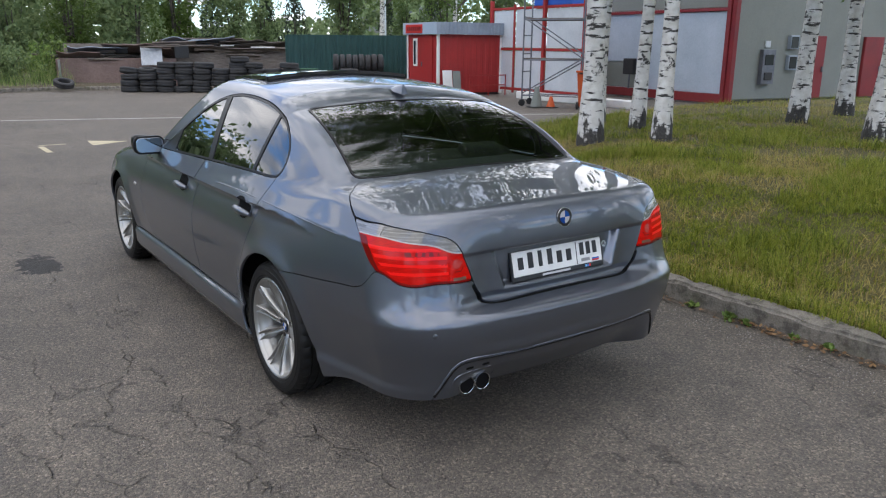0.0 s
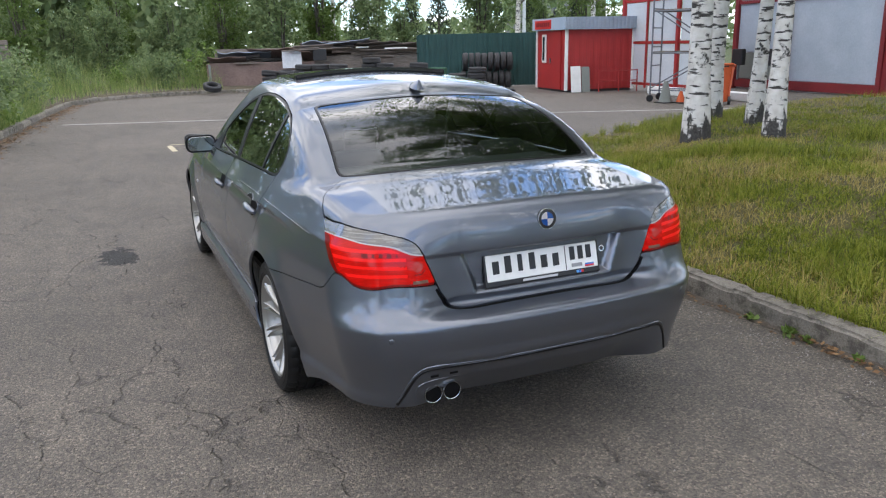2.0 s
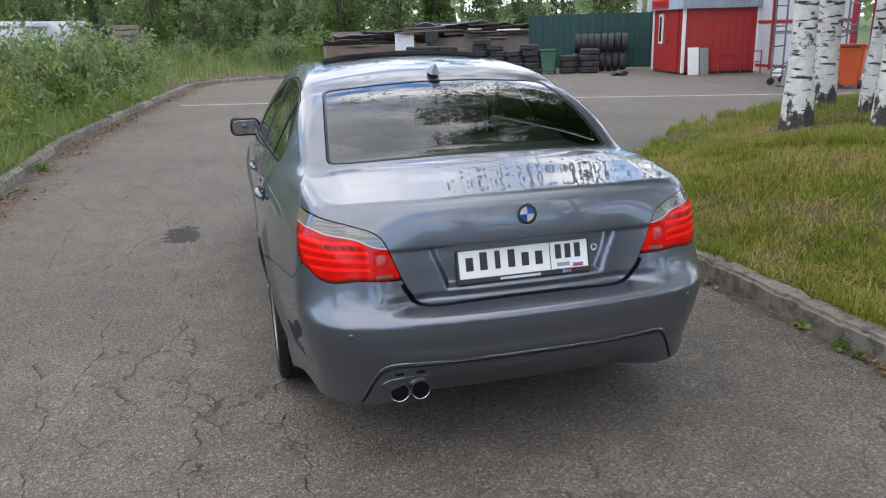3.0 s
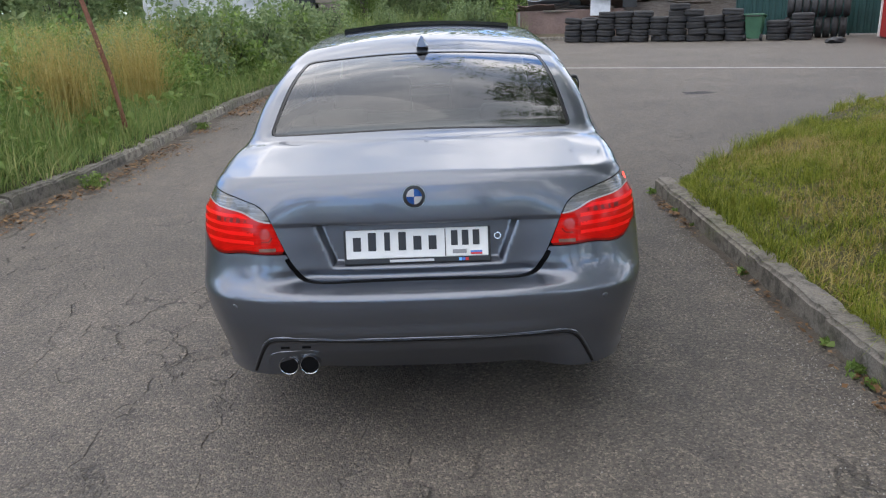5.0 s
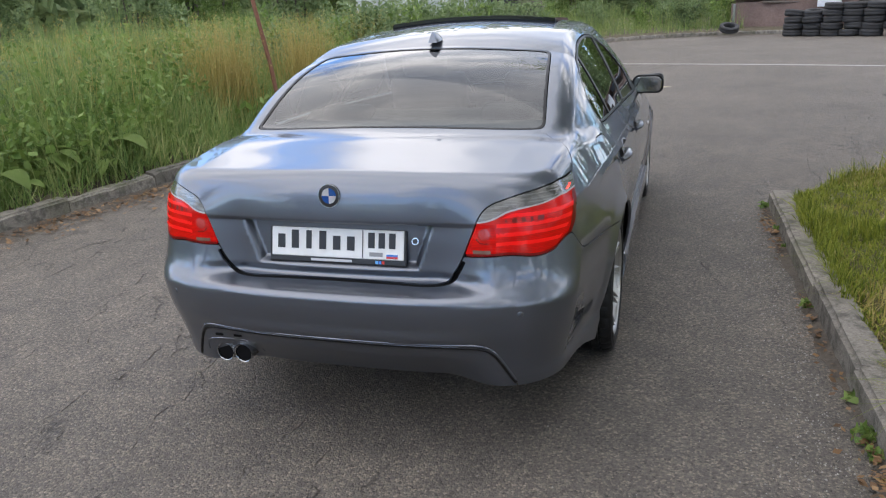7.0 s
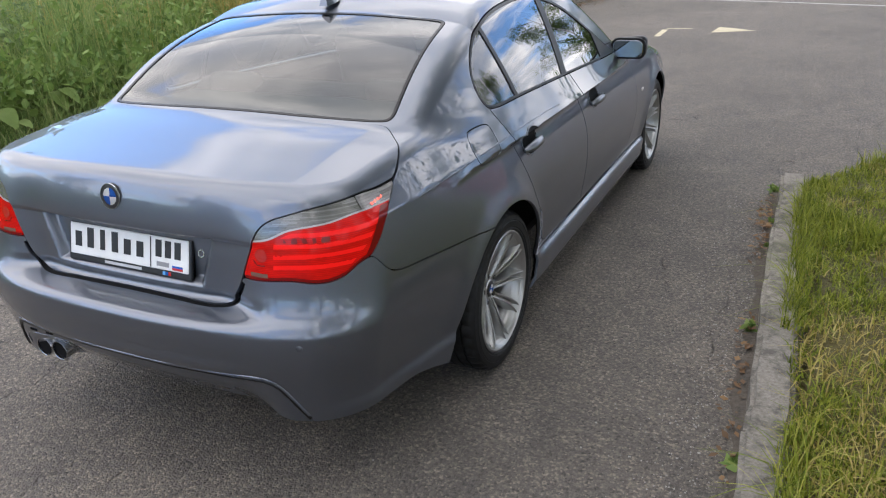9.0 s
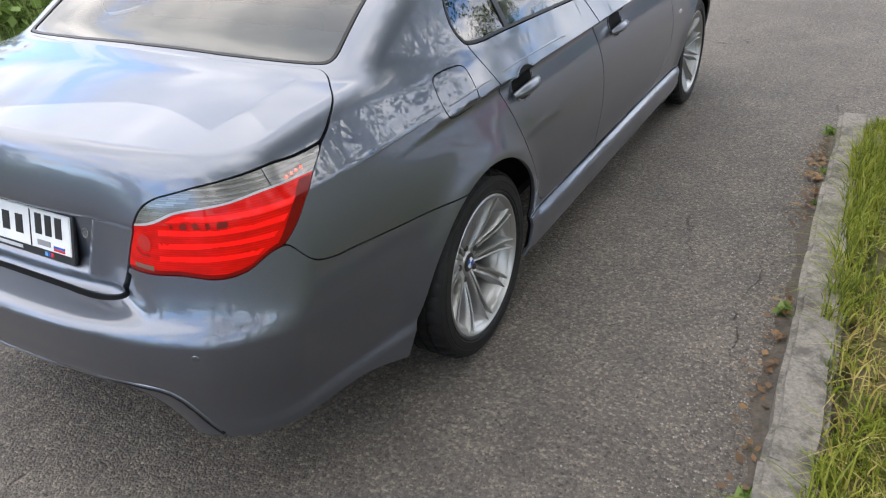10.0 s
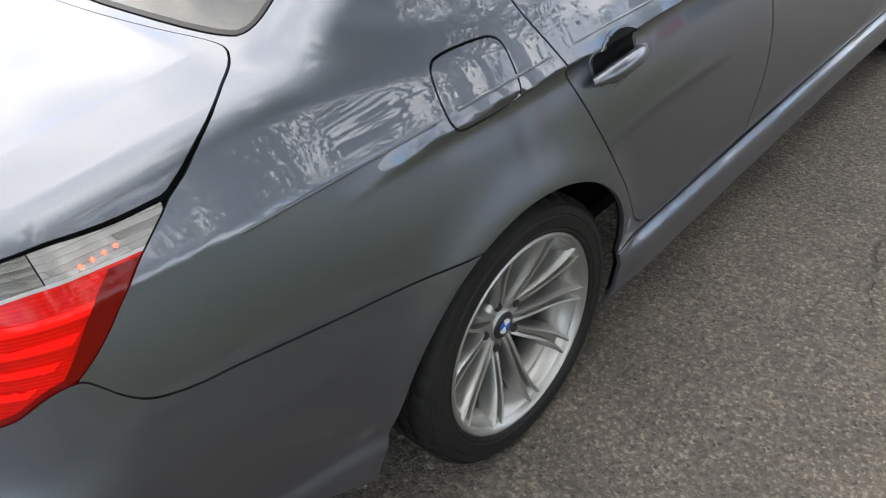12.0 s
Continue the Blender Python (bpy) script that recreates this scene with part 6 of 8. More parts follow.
def rear_lamp(car, mesh, mirror):
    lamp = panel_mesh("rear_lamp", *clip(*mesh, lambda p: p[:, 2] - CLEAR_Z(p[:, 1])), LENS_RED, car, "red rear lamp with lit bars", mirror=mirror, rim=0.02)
    clear = clip(*mesh, lambda p: CLEAR_Z(p[:, 1]) - p[:, 2])
    panel_mesh("clear_lens", *clip(*clear, lambda p: p[:, 1] - 0.285), LENS_CLEAR, lamp, "clear ribbed lamp strip", mirror=mirror, rim=0.02)
    panel_mesh("side_lens", *clip(*clear, lambda p: 0.287 - p[:, 1]), LENS_SIDE, lamp, "clear indicator lens with moulded lines", mirror=mirror, rim=0.02)
    rim_strip = clip(*clear, lambda p: p[:, 2] - CLEAR_Z(p[:, 1]) - 0.0045)
    panel_mesh("pale_strip", *rim_strip, LENS_PALE, lamp, "pale edge above the red lens", mirror=mirror, rim=0.0, lift=0.0015)
    red = clip(*mesh, lambda p: p[:, 2] - CLEAR_Z(p[:, 1]) + 0.004)
    border = lambda p: np.minimum(LAMP_FRONT(p[:, 2]) - p[:, 1] - 0.034 * step(0.77, 0.90, p[:, 2]) - 0.012, p[:, 2] - LAMP_LOW(np.abs(p[:, 0])) - 0.011)
    panel_mesh("lens_margin", *largest(*clip(*red, border)), LENS_EDGE, lamp, "dark red margin of the lens", mirror=mirror, rim=0.0, lift=0.0016)
    for k in range(5):
        a = clip(*red, lambda p: np.maximum(np.abs(np.abs(p[:, 0]) - (0.618 + 0.026 * k)) - (0.010 if k % 3 else 0.006), np.abs(p[:, 2] - 0.877 - 0.10 * np.clip(np.abs(p[:, 0]) - 0.66, -1, 1) * 0.25) - 0.0074))
        if len(a[1]):
            panel_mesh("lens_cell", *largest(*a), LENS_CELL, lamp, "smoked cell between the bars", mirror=mirror, rim=0.0, lift=0.002)
    # lit bars that sweep round the corner, a round lamp and a dark reflector
    for k in range(4):
        z0 = 0.892 - 0.030 * k
        bar = lambda p: np.abs(p[:, 2] - (z0 - 0.10 * np.clip(0.66 - np.abs(p[:, 0]), -1, 1) * 0.25)) - 0.0066
        reach = lambda p: np.maximum.reduce([0.585 - np.abs(p[:, 0]), p[:, 1] - LAMP_FRONT(p[:, 2]) + 0.046, p[:, 2] - CLEAR_Z(p[:, 1]) + 0.006])
        a = largest(*clip(*clip(*mesh, reach), bar))
        if len(a[1]):
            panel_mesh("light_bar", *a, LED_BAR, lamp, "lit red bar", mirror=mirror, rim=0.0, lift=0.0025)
    disc = lambda r0, r1: clip(*mesh, lambda p: np.maximum(np.hypot(np.abs(p[:, 0]) - 0.545, p[:, 2] - 0.832) - r1, r0 - np.hypot(np.abs(p[:, 0]) - 0.545, p[:, 2] - 0.832)))
    panel_mesh("round_lamp", *disc(0.0, 0.020), LENS_DEEP, lamp, "", mirror=mirror, rim=0.0, lift=0.002)
    panel_mesh("lamp_ring", *largest(*disc(0.028, 0.033)), LENS_RING, lamp, "", mirror=mirror, rim=0.0, lift=0.002)
    refl = clip(*mesh, lambda p: np.maximum(np.abs(np.abs(p[:, 0]) - 0.535) - 0.036, np.abs(p[:, 2] - 0.774) - 0.006))
    panel_mesh("reflector", *refl, LENS_DULL, lamp, "", mirror=mirror, rim=0.0, lift=0.002)
    for k in range(0 if mirror else 4):
        p = settle(np.array([[0.79, 0.331 + 0.0165 * k, 0.944 + 0.0015 * k]]))[0]
        dot = bmesh.new()
        bmesh.ops.create_uvsphere(dot, u_segments=10, v_segments=6, radius=0.0030, matrix=Matrix.Translation((p[0] * (-1 if mirror else 1), p[1], p[2])))
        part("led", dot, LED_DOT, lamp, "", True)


def rounded_plate(at, w, h, r, deep):
    """A plate with round corners that looks along -y."""
    bm = bmesh.new()
    ring = []
    for cx, cz, a0 in ((1, 1, 0.0), (-1, 1, 0.5), (-1, -1, 1.0), (1, -1, 1.5)):
        for a in np.linspace(a0 * math.pi, (a0 + 0.5) * math.pi, 8):
            ring.append((cx * (w / 2 - r) + r * math.cos(a), cz * (h / 2 - r) + r * math.sin(a)))
    rows = [[bm.verts.new((at[0] + x * k, at[1] + y, at[2] + z * k)) for x, z in ring] for y, k in ((deep, 1.0), (0.15 * deep, 1.0), (-0.1 * deep, 0.96))]
    for a, b in zip(rows, rows[1:]):
        for k in range(len(ring)):
            bm.faces.new((a[k], b[k], b[(k + 1) % len(ring)], a[(k + 1) % len(ring)]))
    bm.faces.new(rows[-1]); bm.faces.new(rows[0][::-1])
    bmesh.ops.recalc_face_normals(bm, faces=bm.faces[:])
    return bm


def largest(v, t):
    """The largest connected piece of a small mesh."""
    if not len(t):
        return v, t
    mark = np.arange(len(v))
    while True:
        low = mark[t].min(1)
        then = mark.copy()
        np.minimum.at(then, t.ravel(), np.repeat(low, 3))
        if (then == mark).all():
            break
        mark = then
    lab, n = np.unique(mark[t[:, 0]], return_counts=True)
    t = t[mark[t[:, 0]] == lab[n.argmax()]]
    used, inv = np.unique(t, return_inverse=True)
    return v[used], inv.reshape(-1, 3)


def wing_mirror(car, s):
    root = boxed((0, 0, 0), (0.20, 0.13, 0.122), None, 0.045, 4)
    for v in root.verts:
        if v.co.y > 0:
            v.co.x *= 0.86
            v.co.z *= 0.80
        v.co.z += 0.01 * (v.co.x / 0.1)
    root.transform(Matrix.Translation((s * 0.925, 3.03, 1.005)) @ Matrix.Diagonal((s, 1, 1, 1)) @ Matrix.Rotation(-0.08, 4, "Z"))
    ob = part("wing_mirror", root, TRIM_BLACK, car, "wing mirror with a black frame", 50)
    part("mirror_frame", rounded_plate((s * 0.925, 2.962, 1.005), 0.198, 0.118, 0.045, 0.02), TRIM_BLACK, ob)
    part("mirror_pane", rounded_plate((s * 0.925, 2.949, 1.005), 0.172, 0.094, 0.035, 0.004), MIRROR, ob, "mirror glass")
    arm = bmesh.new()
    pipe(arm, [(s * 0.77, 3.02, 0.985), (s * 0.82, 3.03, 0.975), (s * 0.87, 3.04, 0.972)], [0.035, 0.028, 0.03], 12)
    part("mirror_arm", arm, TRIM_BLACK, ob, "", 50)


def boot_fittings(car):
    """Number plate, badge and lock on the boot lid."""
    lean = math.atan2(0.026, 0.105)
    plate = tagged(new("number_plate"), "white number plate in a black frame")
    plate.parent, plate.matrix_basis = car, pose(0, 0.113, 0.772, 90 - math.degrees(lean), 0, 0)
    part("frame", boxed((0, -0.006, 0.0), (0.53, 0.128, 0.012), None, 0.005, 2), PLATE_BLACK, plate, "black plate frame")
    part("plate", boxed((0, 0.004, 0.006), (0.512, 0.104, 0.006), None, 0.0025), PLATE_WHITE, plate)
    x = -0.216
    for w, h in ((0.036, 0.050), (0.036, 0.066), (0.026, 0.066), (0.034, 0.066), (0.036, 0.050), (0.036, 0.050)):
        part("bar", boxed((x, 0.030 - (0.076 - h) / 2 - 0.012, 0.0098), (w * 0.80, h, 0.002), None), PLATE_BLACK, plate)
        x += 0.0545
    part("bar", boxed((0.102, 0.004, 0.0098), (0.003, 0.098, 0.002)), PLATE_BLACK, plate)
    for k in range(3):
        part("bar", boxed((0.135 + 0.039 * k, 0.019, 0.0098), (0.024, 0.054, 0.002)), PLATE_BLACK, plate)
    part("bar", boxed((0.153, -0.030, 0.0098), (0.05, 0.014, 0.002)), glossy("grey_print", (0.25, 0.25, 0.26), 0.4), plate)
    for k, mat in enumerate((PLATE_WHITE, BADGE_BLUE, FLAG_RED)):
        part("flag_stripe", boxed((0.213, -0.025 - 0.007 * k, 0.0098), (0.042, 0.007, 0.002)), mat, plate)
    part("bar", boxed((-0.02, -0.058, 0.0062), (0.16, 0.009, 0.002)), glossy("pale_print", (0.5, 0.51, 0.53), 0.4), plate)
    for k, mat in enumerate((glossy("pale_blue", (0.1, 0.35, 0.7), 0.4), BADGE_BLUE, FLAG_RED)):
        part("bar", boxed((0.155 + 0.012 * k, -0.058, 0.0062), (0.010, 0.011, 0.002)), mat, plate)
    badge(car, Vector((0, settle_y(0.0, 0.955) - 0.001, 0.955)), Vector((0, -1, 0.13)), 0.041)
    lock_y = settle_y(0.291, 0.79) - 0.002
    m = look((0.291, lock_y, 0.79), (0.291, lock_y + 0.4, 0.70))
    lock = part("boot_lock", lathe(bmesh.new(), [(0.0085, -0.004), (0.0095, 0.003), (0.0130, 0.003), (0.0140, -0.02)], m, 24, True), CHROME, car, "small round lock", 50)
    part("barrel", lathe(bmesh.new(), [(0.0, -0.001), (0.0085, -0.001), (0.0085, -0.01)], m, 20), PLATE_BLACK, lock)


def badge(parent, at, way, r):
    m = look(at, at - way)
    root = part("badge", lathe(bmesh.new(), [(0.0, -0.004), (r, -0.004), (r, 0.002), (r * 0.97, 0.0055), (r * 0.93, 0.006), (0.0, 0.006)], m, 40), PLATE_BLACK, parent, "round badge with blue and white quarters", 40)
    part("badge_ring", lathe(bmesh.new(), [(r * 0.94, 0.0045), (r * 1.0, 0.0045), (r * 0.985, 0.0078), (r * 0.95, 0.0078)], m, 40, True), CHROME, root, "", 60)
    for k in range(4):
        bm = bmesh.new()
        arc = [Vector((0, 0, 0.0085))] + [Vector((r * 0.66 * math.cos(a), r * 0.66 * math.sin(a), 0.0075)) for a in np.linspace(k * math.pi / 2, (k + 1) * math.pi / 2, 9)]
        bm.faces.new([bm.verts.new(m @ q) for q in arc])
        bmesh.ops.solidify(bm, geom=bm.faces[:], thickness=0.002)
        part("quarter", bm, BADGE_WHITE if k % 2 else BADGE_BLUE, root)
    return root


def tail_fittings(car):
    """Exhausts, lower diffuser and sensors of the rear bumper."""
    line = [q for q in INSERT if q[0] > 0.0 and q[1] > 0.27]
    line = sorted(line, key=lambda q: (q[0], -q[1]))
    whole = [(-a, b) for a, b in reversed(line)] + [(0.0, 0.452)] + [(a, b) for a, b in line]
    # black bead paints the groove's shade, the ridge over it is plain body colour
    for dz, mat, r in ((-0.006, TRIM_BLACK, 0.0075), (0.007, PAINT, 0.0060)):
        pts = [(float(a), settle_y(abs(float(a)), float(b) + dz) + 0.001, float(b) + dz) for a, b in whole]
        part("bumper_line", pipe(bmesh.new(), pts, r, 8), mat, car, "black bead for the shaded groove above the lower insert" if mat is TRIM_BLACK else "", 60)
    for x in (-0.503, -0.424):
        m = look((x, 0.078, 0.322), (x, 1.0, 0.335))
        tip = lathe(bmesh.new(), [(0.031, -0.2), (0.0360, -0.16), (0.0372, 0.0), (0.0362, 0.003), (0.0345, 0.002), (0.0335, -0.12), (0.0, -0.125)], m, 28)
        pipe_ob = part("exhaust_tip", tip, CHROME, car, "chrome exhaust tip with a dark bore", 50)
        part("bore", lathe(bmesh.new(), [(0.0325, -0.004), (0.0325, -0.11), (0.0, -0.11)], m, 28), GAP_SHADE_DARK, pipe_ob)
    hood = bmesh.new()
    rows = []
    for u in np.linspace(0, 1, 25):
        a = math.pi * (1 - u)
        x, z = -0.463 + 0.112 * math.copysign(abs(math.cos(a)) ** 0.6, math.cos(a)), 0.325 + 0.058 * abs(math.sin(a)) ** 0.6
        y = settle_y(x, max(z, 0.33))
        rows.append([hood.verts.new((x, y + d, z + dz)) for d, dz in ((0.03, 0.016), (0.0, 0.012), (-0.004, 0.004), (0.004, -0.004), (0.07, -0.006))])
    for a, b in zip(rows, rows[1:]):
        for k in range(4):
            hood.faces.new((a[k], a[k + 1], b[k + 1], b[k]))
    part("exhaust_surround", hood, PAINT, car, "", 70)
    # raised near-black blocks carry the shade of two shallow slots
    for x in (-0.505, -0.425):
        part("surround_slot", boxed((x, settle_y(x, 0.405) - 0.001, 0.405), (0.034, 0.008, 0.010), None, 0.003, 2), GAP_SHADE_DARK, car, "small dark block for the shade of a slot over the exhaust")
    for x in (-0.675, -0.24, 0.24, 0.675):
        p = settle(np.array([[abs(x), 0.05, 0.572]]))[0]
        g = field_grad(p[None])[0]
        g = Vector((g[0] * (1 if x > 0 else -1), g[1], g[2])).normalized()
        at = Vector((math.copysign(p[0], x), p[1], p[2]))
        part("parking_sensor", lathe(bmesh.new(), [(0.009, 0.001), (0.0105, 0.0), (0.0115, -0.004)], look(at, at - g), 20), PAINT, car, "", 50)


def settle_y(x, z):
    """Where the tail lies at a place across and a height."""
    ys = np.linspace(-0.1, 0.5, 301)
    f = car_field(np.full_like(ys, x), ys, np.full_like(ys, z))
    k = int(np.argmax(f < 0))
    return float(ys[k])


def roof_fittings(car):
    fin = bmesh.new()
    rows = []
    for u in np.linspace(0, 1, 14):
        y = 1.335 + 0.135 * u
        h, w = 0.052 * (1 - u) ** 0.9 + 0.002, 0.026 * math.sin(math.pi * min(1, 0.22 + 0.78 * u)) + 0.004
        base = float(ROOF_Z(y)) - 0.006
        rows.append([fin.verts.new((sx * w * (1 - k) ** 0.7, y + 0.012 * k, base + h * k)) for sx, k in ((-1, 0), (-1, 0.4), (-1, 0.75), (-1, 0.95), (1, 0.95), (1, 0.75), (1, 0.4), (1, 0))])
    for a, b in zip(rows, rows[1:]):
        for k in range(7):
            fin.faces.new((a[k], b[k], b[k + 1], a[k + 1]))
    fin.faces.new(rows[0]); fin.faces.new(rows[-1][::-1])
    bmesh.ops.recalc_face_normals(fin, faces=fin.faces[:])
    part("aerial_fin", fin, PAINT, car, "grey shark-fin aerial", 60)
    # the sunroof, tilted open at its back edge
    panel = bmesh.new()
    bmesh.ops.create_grid(panel, x_segments=24, y_segments=12, size=0.5)
    for v in panel.verts:
        x, y = v.co.x * 0.93, 2.32 + v.co.y * 0.52
        v.co = (x, y, float(ROOF_Z(y)) + 0.004 + 0.022 * (2.58 - y) / 0.52 - 0.040 * (x / 0.56) ** 2)
    bmesh.ops.solidify(panel, geom=panel.faces[:], thickness=0.018)
    roof = part("sunroof", panel, glossy("dark_roof_glass", (0.016, 0.018, 0.022), 0.04, 0.0, 1.0), car, "dark glass sunroof tilted open", 50)
    skirt = bmesh.new()
    row = []
    for x in np.linspace(-0.47, 0.47, 21):
        base = float(ROOF_Z(2.07)) - 0.042 * (x / 0.56) ** 2
        row.append((skirt.verts.new((x, 2.065, base)), skirt.verts.new((x, 2.063, base + 0.024)), skirt.verts.new((x, 2.09, base + 0.024)), skirt.verts.new((x, 2.095, base))))
    for a, b in zip(row, row[1:]):
        for k in range(4):
            skirt.faces.new((a[k], b[k], b[(k + 1) % 4], a[(k + 1) % 4]))
    skirt.faces.new(row[0][::-1]); skirt.faces.new(row[-1])
    bmesh.ops.recalc_face_normals(skirt, faces=skirt.faces[:])
    part("sunroof_seal", skirt, TRIM_BLACK, roof)


def cabin(car):
    """What shows through the glass: seats, shelf, dash and steering wheel."""
    for x, y in ((-0.36, 2.55), (0.36, 2.55)):
        seat = part("seat", boxed((x, y + 0.18, 0.55), (0.5, 0.52, 0.2), None, 0.06, 3), SEAT_CLOTH, car, "dark front seat", 50)
        part("backrest", boxed((x, y - 0.16, 0.86), (0.48, 0.14, 0.62), Matrix.Rotation(0.22, 3, "X"), 0.06, 3), SEAT_CLOTH, seat, "", 50)
        part("headrest", boxed((x, y - 0.27, 1.23), (0.27, 0.1, 0.17), Matrix.Rotation(0.12, 3, "X"), 0.045, 3), SEAT_CLOTH, seat, "", 50)
    bench = part("rear_bench", boxed((0, 1.55, 0.55), (1.3, 0.5, 0.2), None, 0.06, 3), SEAT_CLOTH, car, "dark rear bench", 50)
    part("backrest", boxed((0, 1.30, 0.82), (1.3, 0.16, 0.55), Matrix.Rotation(0.3, 3, "X"), 0.06, 3), SEAT_CLOTH, bench, "", 50)
    for x in (-0.4, 0.4):
        part("headrest", boxed((x, 1.2, 1.06), (0.26, 0.09, 0.13), Matrix.Rotation(0.15, 3, "X"), 0.04, 3), SEAT_CLOTH, bench, "", 50)
    part("parcel_shelf", boxed((0, 0.93, 1.035), (1.28, 0.52, 0.03), None, 0.01), SHELF_FELT, car, "grey felt shelf under the rear window")
    part("dashboard", boxed((0, 3.02, 0.88), (1.4, 0.5, 0.22), None, 0.06, 3), TRIM_BLACK, car, "", 50)
    wheel = bmesh.new()
    m = Matrix.Translation((-0.36, 2.78, 0.92)) @ Matrix.Rotation(radians(68), 4, "X")
    pipe(wheel, [m @ Vector((0.185 * math.cos(a), 0.185 * math.sin(a), 0)) for a in np.linspace(0, 2 * math.pi, 33)], 0.015, 8, False)
    for a in (0.0, math.pi, -math.pi / 2):
        pipe(wheel, [m @ Vector((0, 0, 0)), m @ Vector((0.18 * math.cos(a), 0.18 * math.sin(a), 0))], 0.018, 8)
    part("steering_wheel", wheel, TRIM_BLACK, car, "", 60)
    part("inner_mirror", boxed((0, 2.78, 1.32), (0.24, 0.03, 0.07), None, 0.014, 2), TRIM_BLACK, car)


def underside(car):
    part("floor_pan", boxed((0, 2.5, 0.24), (1.36, 4.3, 0.08), None, 0.02), GAP_SHADE_DARK, car)
    for hub in (REAR_HUB, FRONT_HUB):
        for s in (-1, 1):
            bm = bmesh.new()
            back = math.pi - 0.41 if hub == REAR_HUB else math.pi + 0.35
            line = [(hub + (ARCH + 0.004) * math.cos(a), HUB_Z + (ARCH + 0.004) * math.sin(a)) for a in np.linspace(-0.35, back, 25)]
            if hub == REAR_HUB:
                line += [(hub - 0.352 - 0.36 * q, HUB_Z + 0.15 - q) for q in (0.06, 0.12, 0.18, 0.24)]
            rows = [(bm.verts.new((s * 0.79, c, d)), bm.verts.new((s * 0.58, c, d))) for c, d in line]
            for (a, b), (c, d) in zip(rows, rows[1:]):
                bm.faces.new((a, b, d, c))
            bm.faces.new([r[1] for r in rows])
            part("arch_liner", bm, GAP_SHADE_DARK, car, "", 60)
    part("silencer", boxed((-0.40, 0.56, 0.29), (0.34, 0.46, 0.15), None, 0.06, 3), DISC_STEEL, car, "", 50)


def wheels(car):
    """A tyre on a ten-spoke alloy rim, built once and set at the four corners."""
    tyre_prof = [(0.232, -0.095), (0.238, -0.105), (0.262, -0.117), (0.29, -0.1165), (0.308, -0.110), (0.318, -0.101), (0.3235, -0.088)]
    for g in (-0.062, -0.022, 0.022, 0.062):
        tyre_prof += [(0.325, g - 0.006), (0.3185, g - 0.0045), (0.3185, g + 0.0045), (0.325, g + 0.006)]
    tyre_prof += [(0.3235, 0.088), (0.318, 0.101), (0.311, 0.108), (0.3095, 0.1065), (0.306, 0.1115), (0.29, 0.1155), (0.2875, 0.1140), (0.285, 0.1165), (0.262, 0.1165), (0.258, 0.1130), (0.254, 0.1150), (0.250, 0.1125), (0.2475, 0.1095), (0.246, 0.1075), (0.238, 0.095)]
    lay = Matrix.Rotation(radians(90), 4, "Y")  # the wheel's outer face looks along +x
    tyre_bm = lathe(bmesh.new(), tyre_prof, lay, 144, True)
    for k, v in enumerate(tyre_bm.verts):
        # cross cuts in the shoulders of the tread
        r = math.hypot(v.co.y, v.co.z)
        ring = round(math.atan2(v.co.z, v.co.y) / (2 * math.pi) * 144) % 144
        if r > 0.3155 and ring % 4 == 0 and abs(v.co.x) > 0.03:
            v.co.y, v.co.z = v.co.y * (r - 0.006) / r, v.co.z * (r - 0.006) / r
    rim_bm = lathe(bmesh.new(), [(0.205, -0.11), (0.236, -0.106), (0.236, -0.10), (0.215, -0.085), (0.208, 0.06), (0.222, 0.092), (0.239, 0.100), (0.246, 0.103), (0.2465, 0.109), (0.241, 0.112), (0.235, 0.109), (0.228, 0.094), (0.204, 0.05), (0.198, -0.10)], lay, 72, True)
    hub_bm = lathe(bmesh.new(), [(0.0, 0.046), (0.034, 0.046), (0.038, 0.041), (0.058, 0.040), (0.074, 0.034), (0.080, 0.02), (0.080, -0.01), (0.0, -0.01)], lay, 40)
    disc_bm = lathe(bmesh.new(), [(0.06, -0.05), (0.172, -0.05), (0.172, -0.022), (0.06, -0.022)], lay, 40, True)

    def spoke(at, way, root):
        """A bowed spoke of two ridges that part towards the rim, on a deep web."""
        bm = bmesh.new()
        rows = []
        for u in np.linspace(0, 1, 15):
            r = root + (0.238 - root) * u
            ang = at + way * 0.075 * math.sin(u * math.pi) - way * 0.06 * (1 - u)
            w = 0.0118 + 0.003 * (1 - u) ** 2 + 0.0115 * u**1.8
            d = 0.041 + 0.064 * u**0.85
            cut = 0.004 + 0.016 * min(1.0, 1.6 * u)
            web = -0.060 + 0.022 * u
            c = Vector((r * math.cos(ang), r * math.sin(ang), 0))
            side = Vector((-math.sin(ang), math.cos(ang), 0))
            gap = 0.16 + 0.30 * u**1.5
            ring = []
            for off, dz in ((-1.45, web), (-1.05, -0.018), (-0.92, -0.002), (-0.74, 0.0012), (-gap - 0.12, -0.001), (-gap, -cut), (gap, -cut), (gap + 0.12, -0.001), (0.74, 0.0012), (0.92, -0.002), (1.05, -0.018), (1.45, web)):
                ring.append(bm.verts.new(lay @ (c + side * (off * w) + Vector((0, 0, d + dz)))))
            rows.append(ring)
        k = len(rows[0])
        for a, b in zip(rows, rows[1:]):
            for i in range(k):
                bm.faces.new((a[i], b[i], b[(i + 1) % k], a[(i + 1) % k]))
        bm.faces.new(rows[0]); bm.faces.new(rows[-1][::-1])
        bmesh.ops.recalc_face_normals(bm, faces=bm.faces[:])
        return bm

    first = None
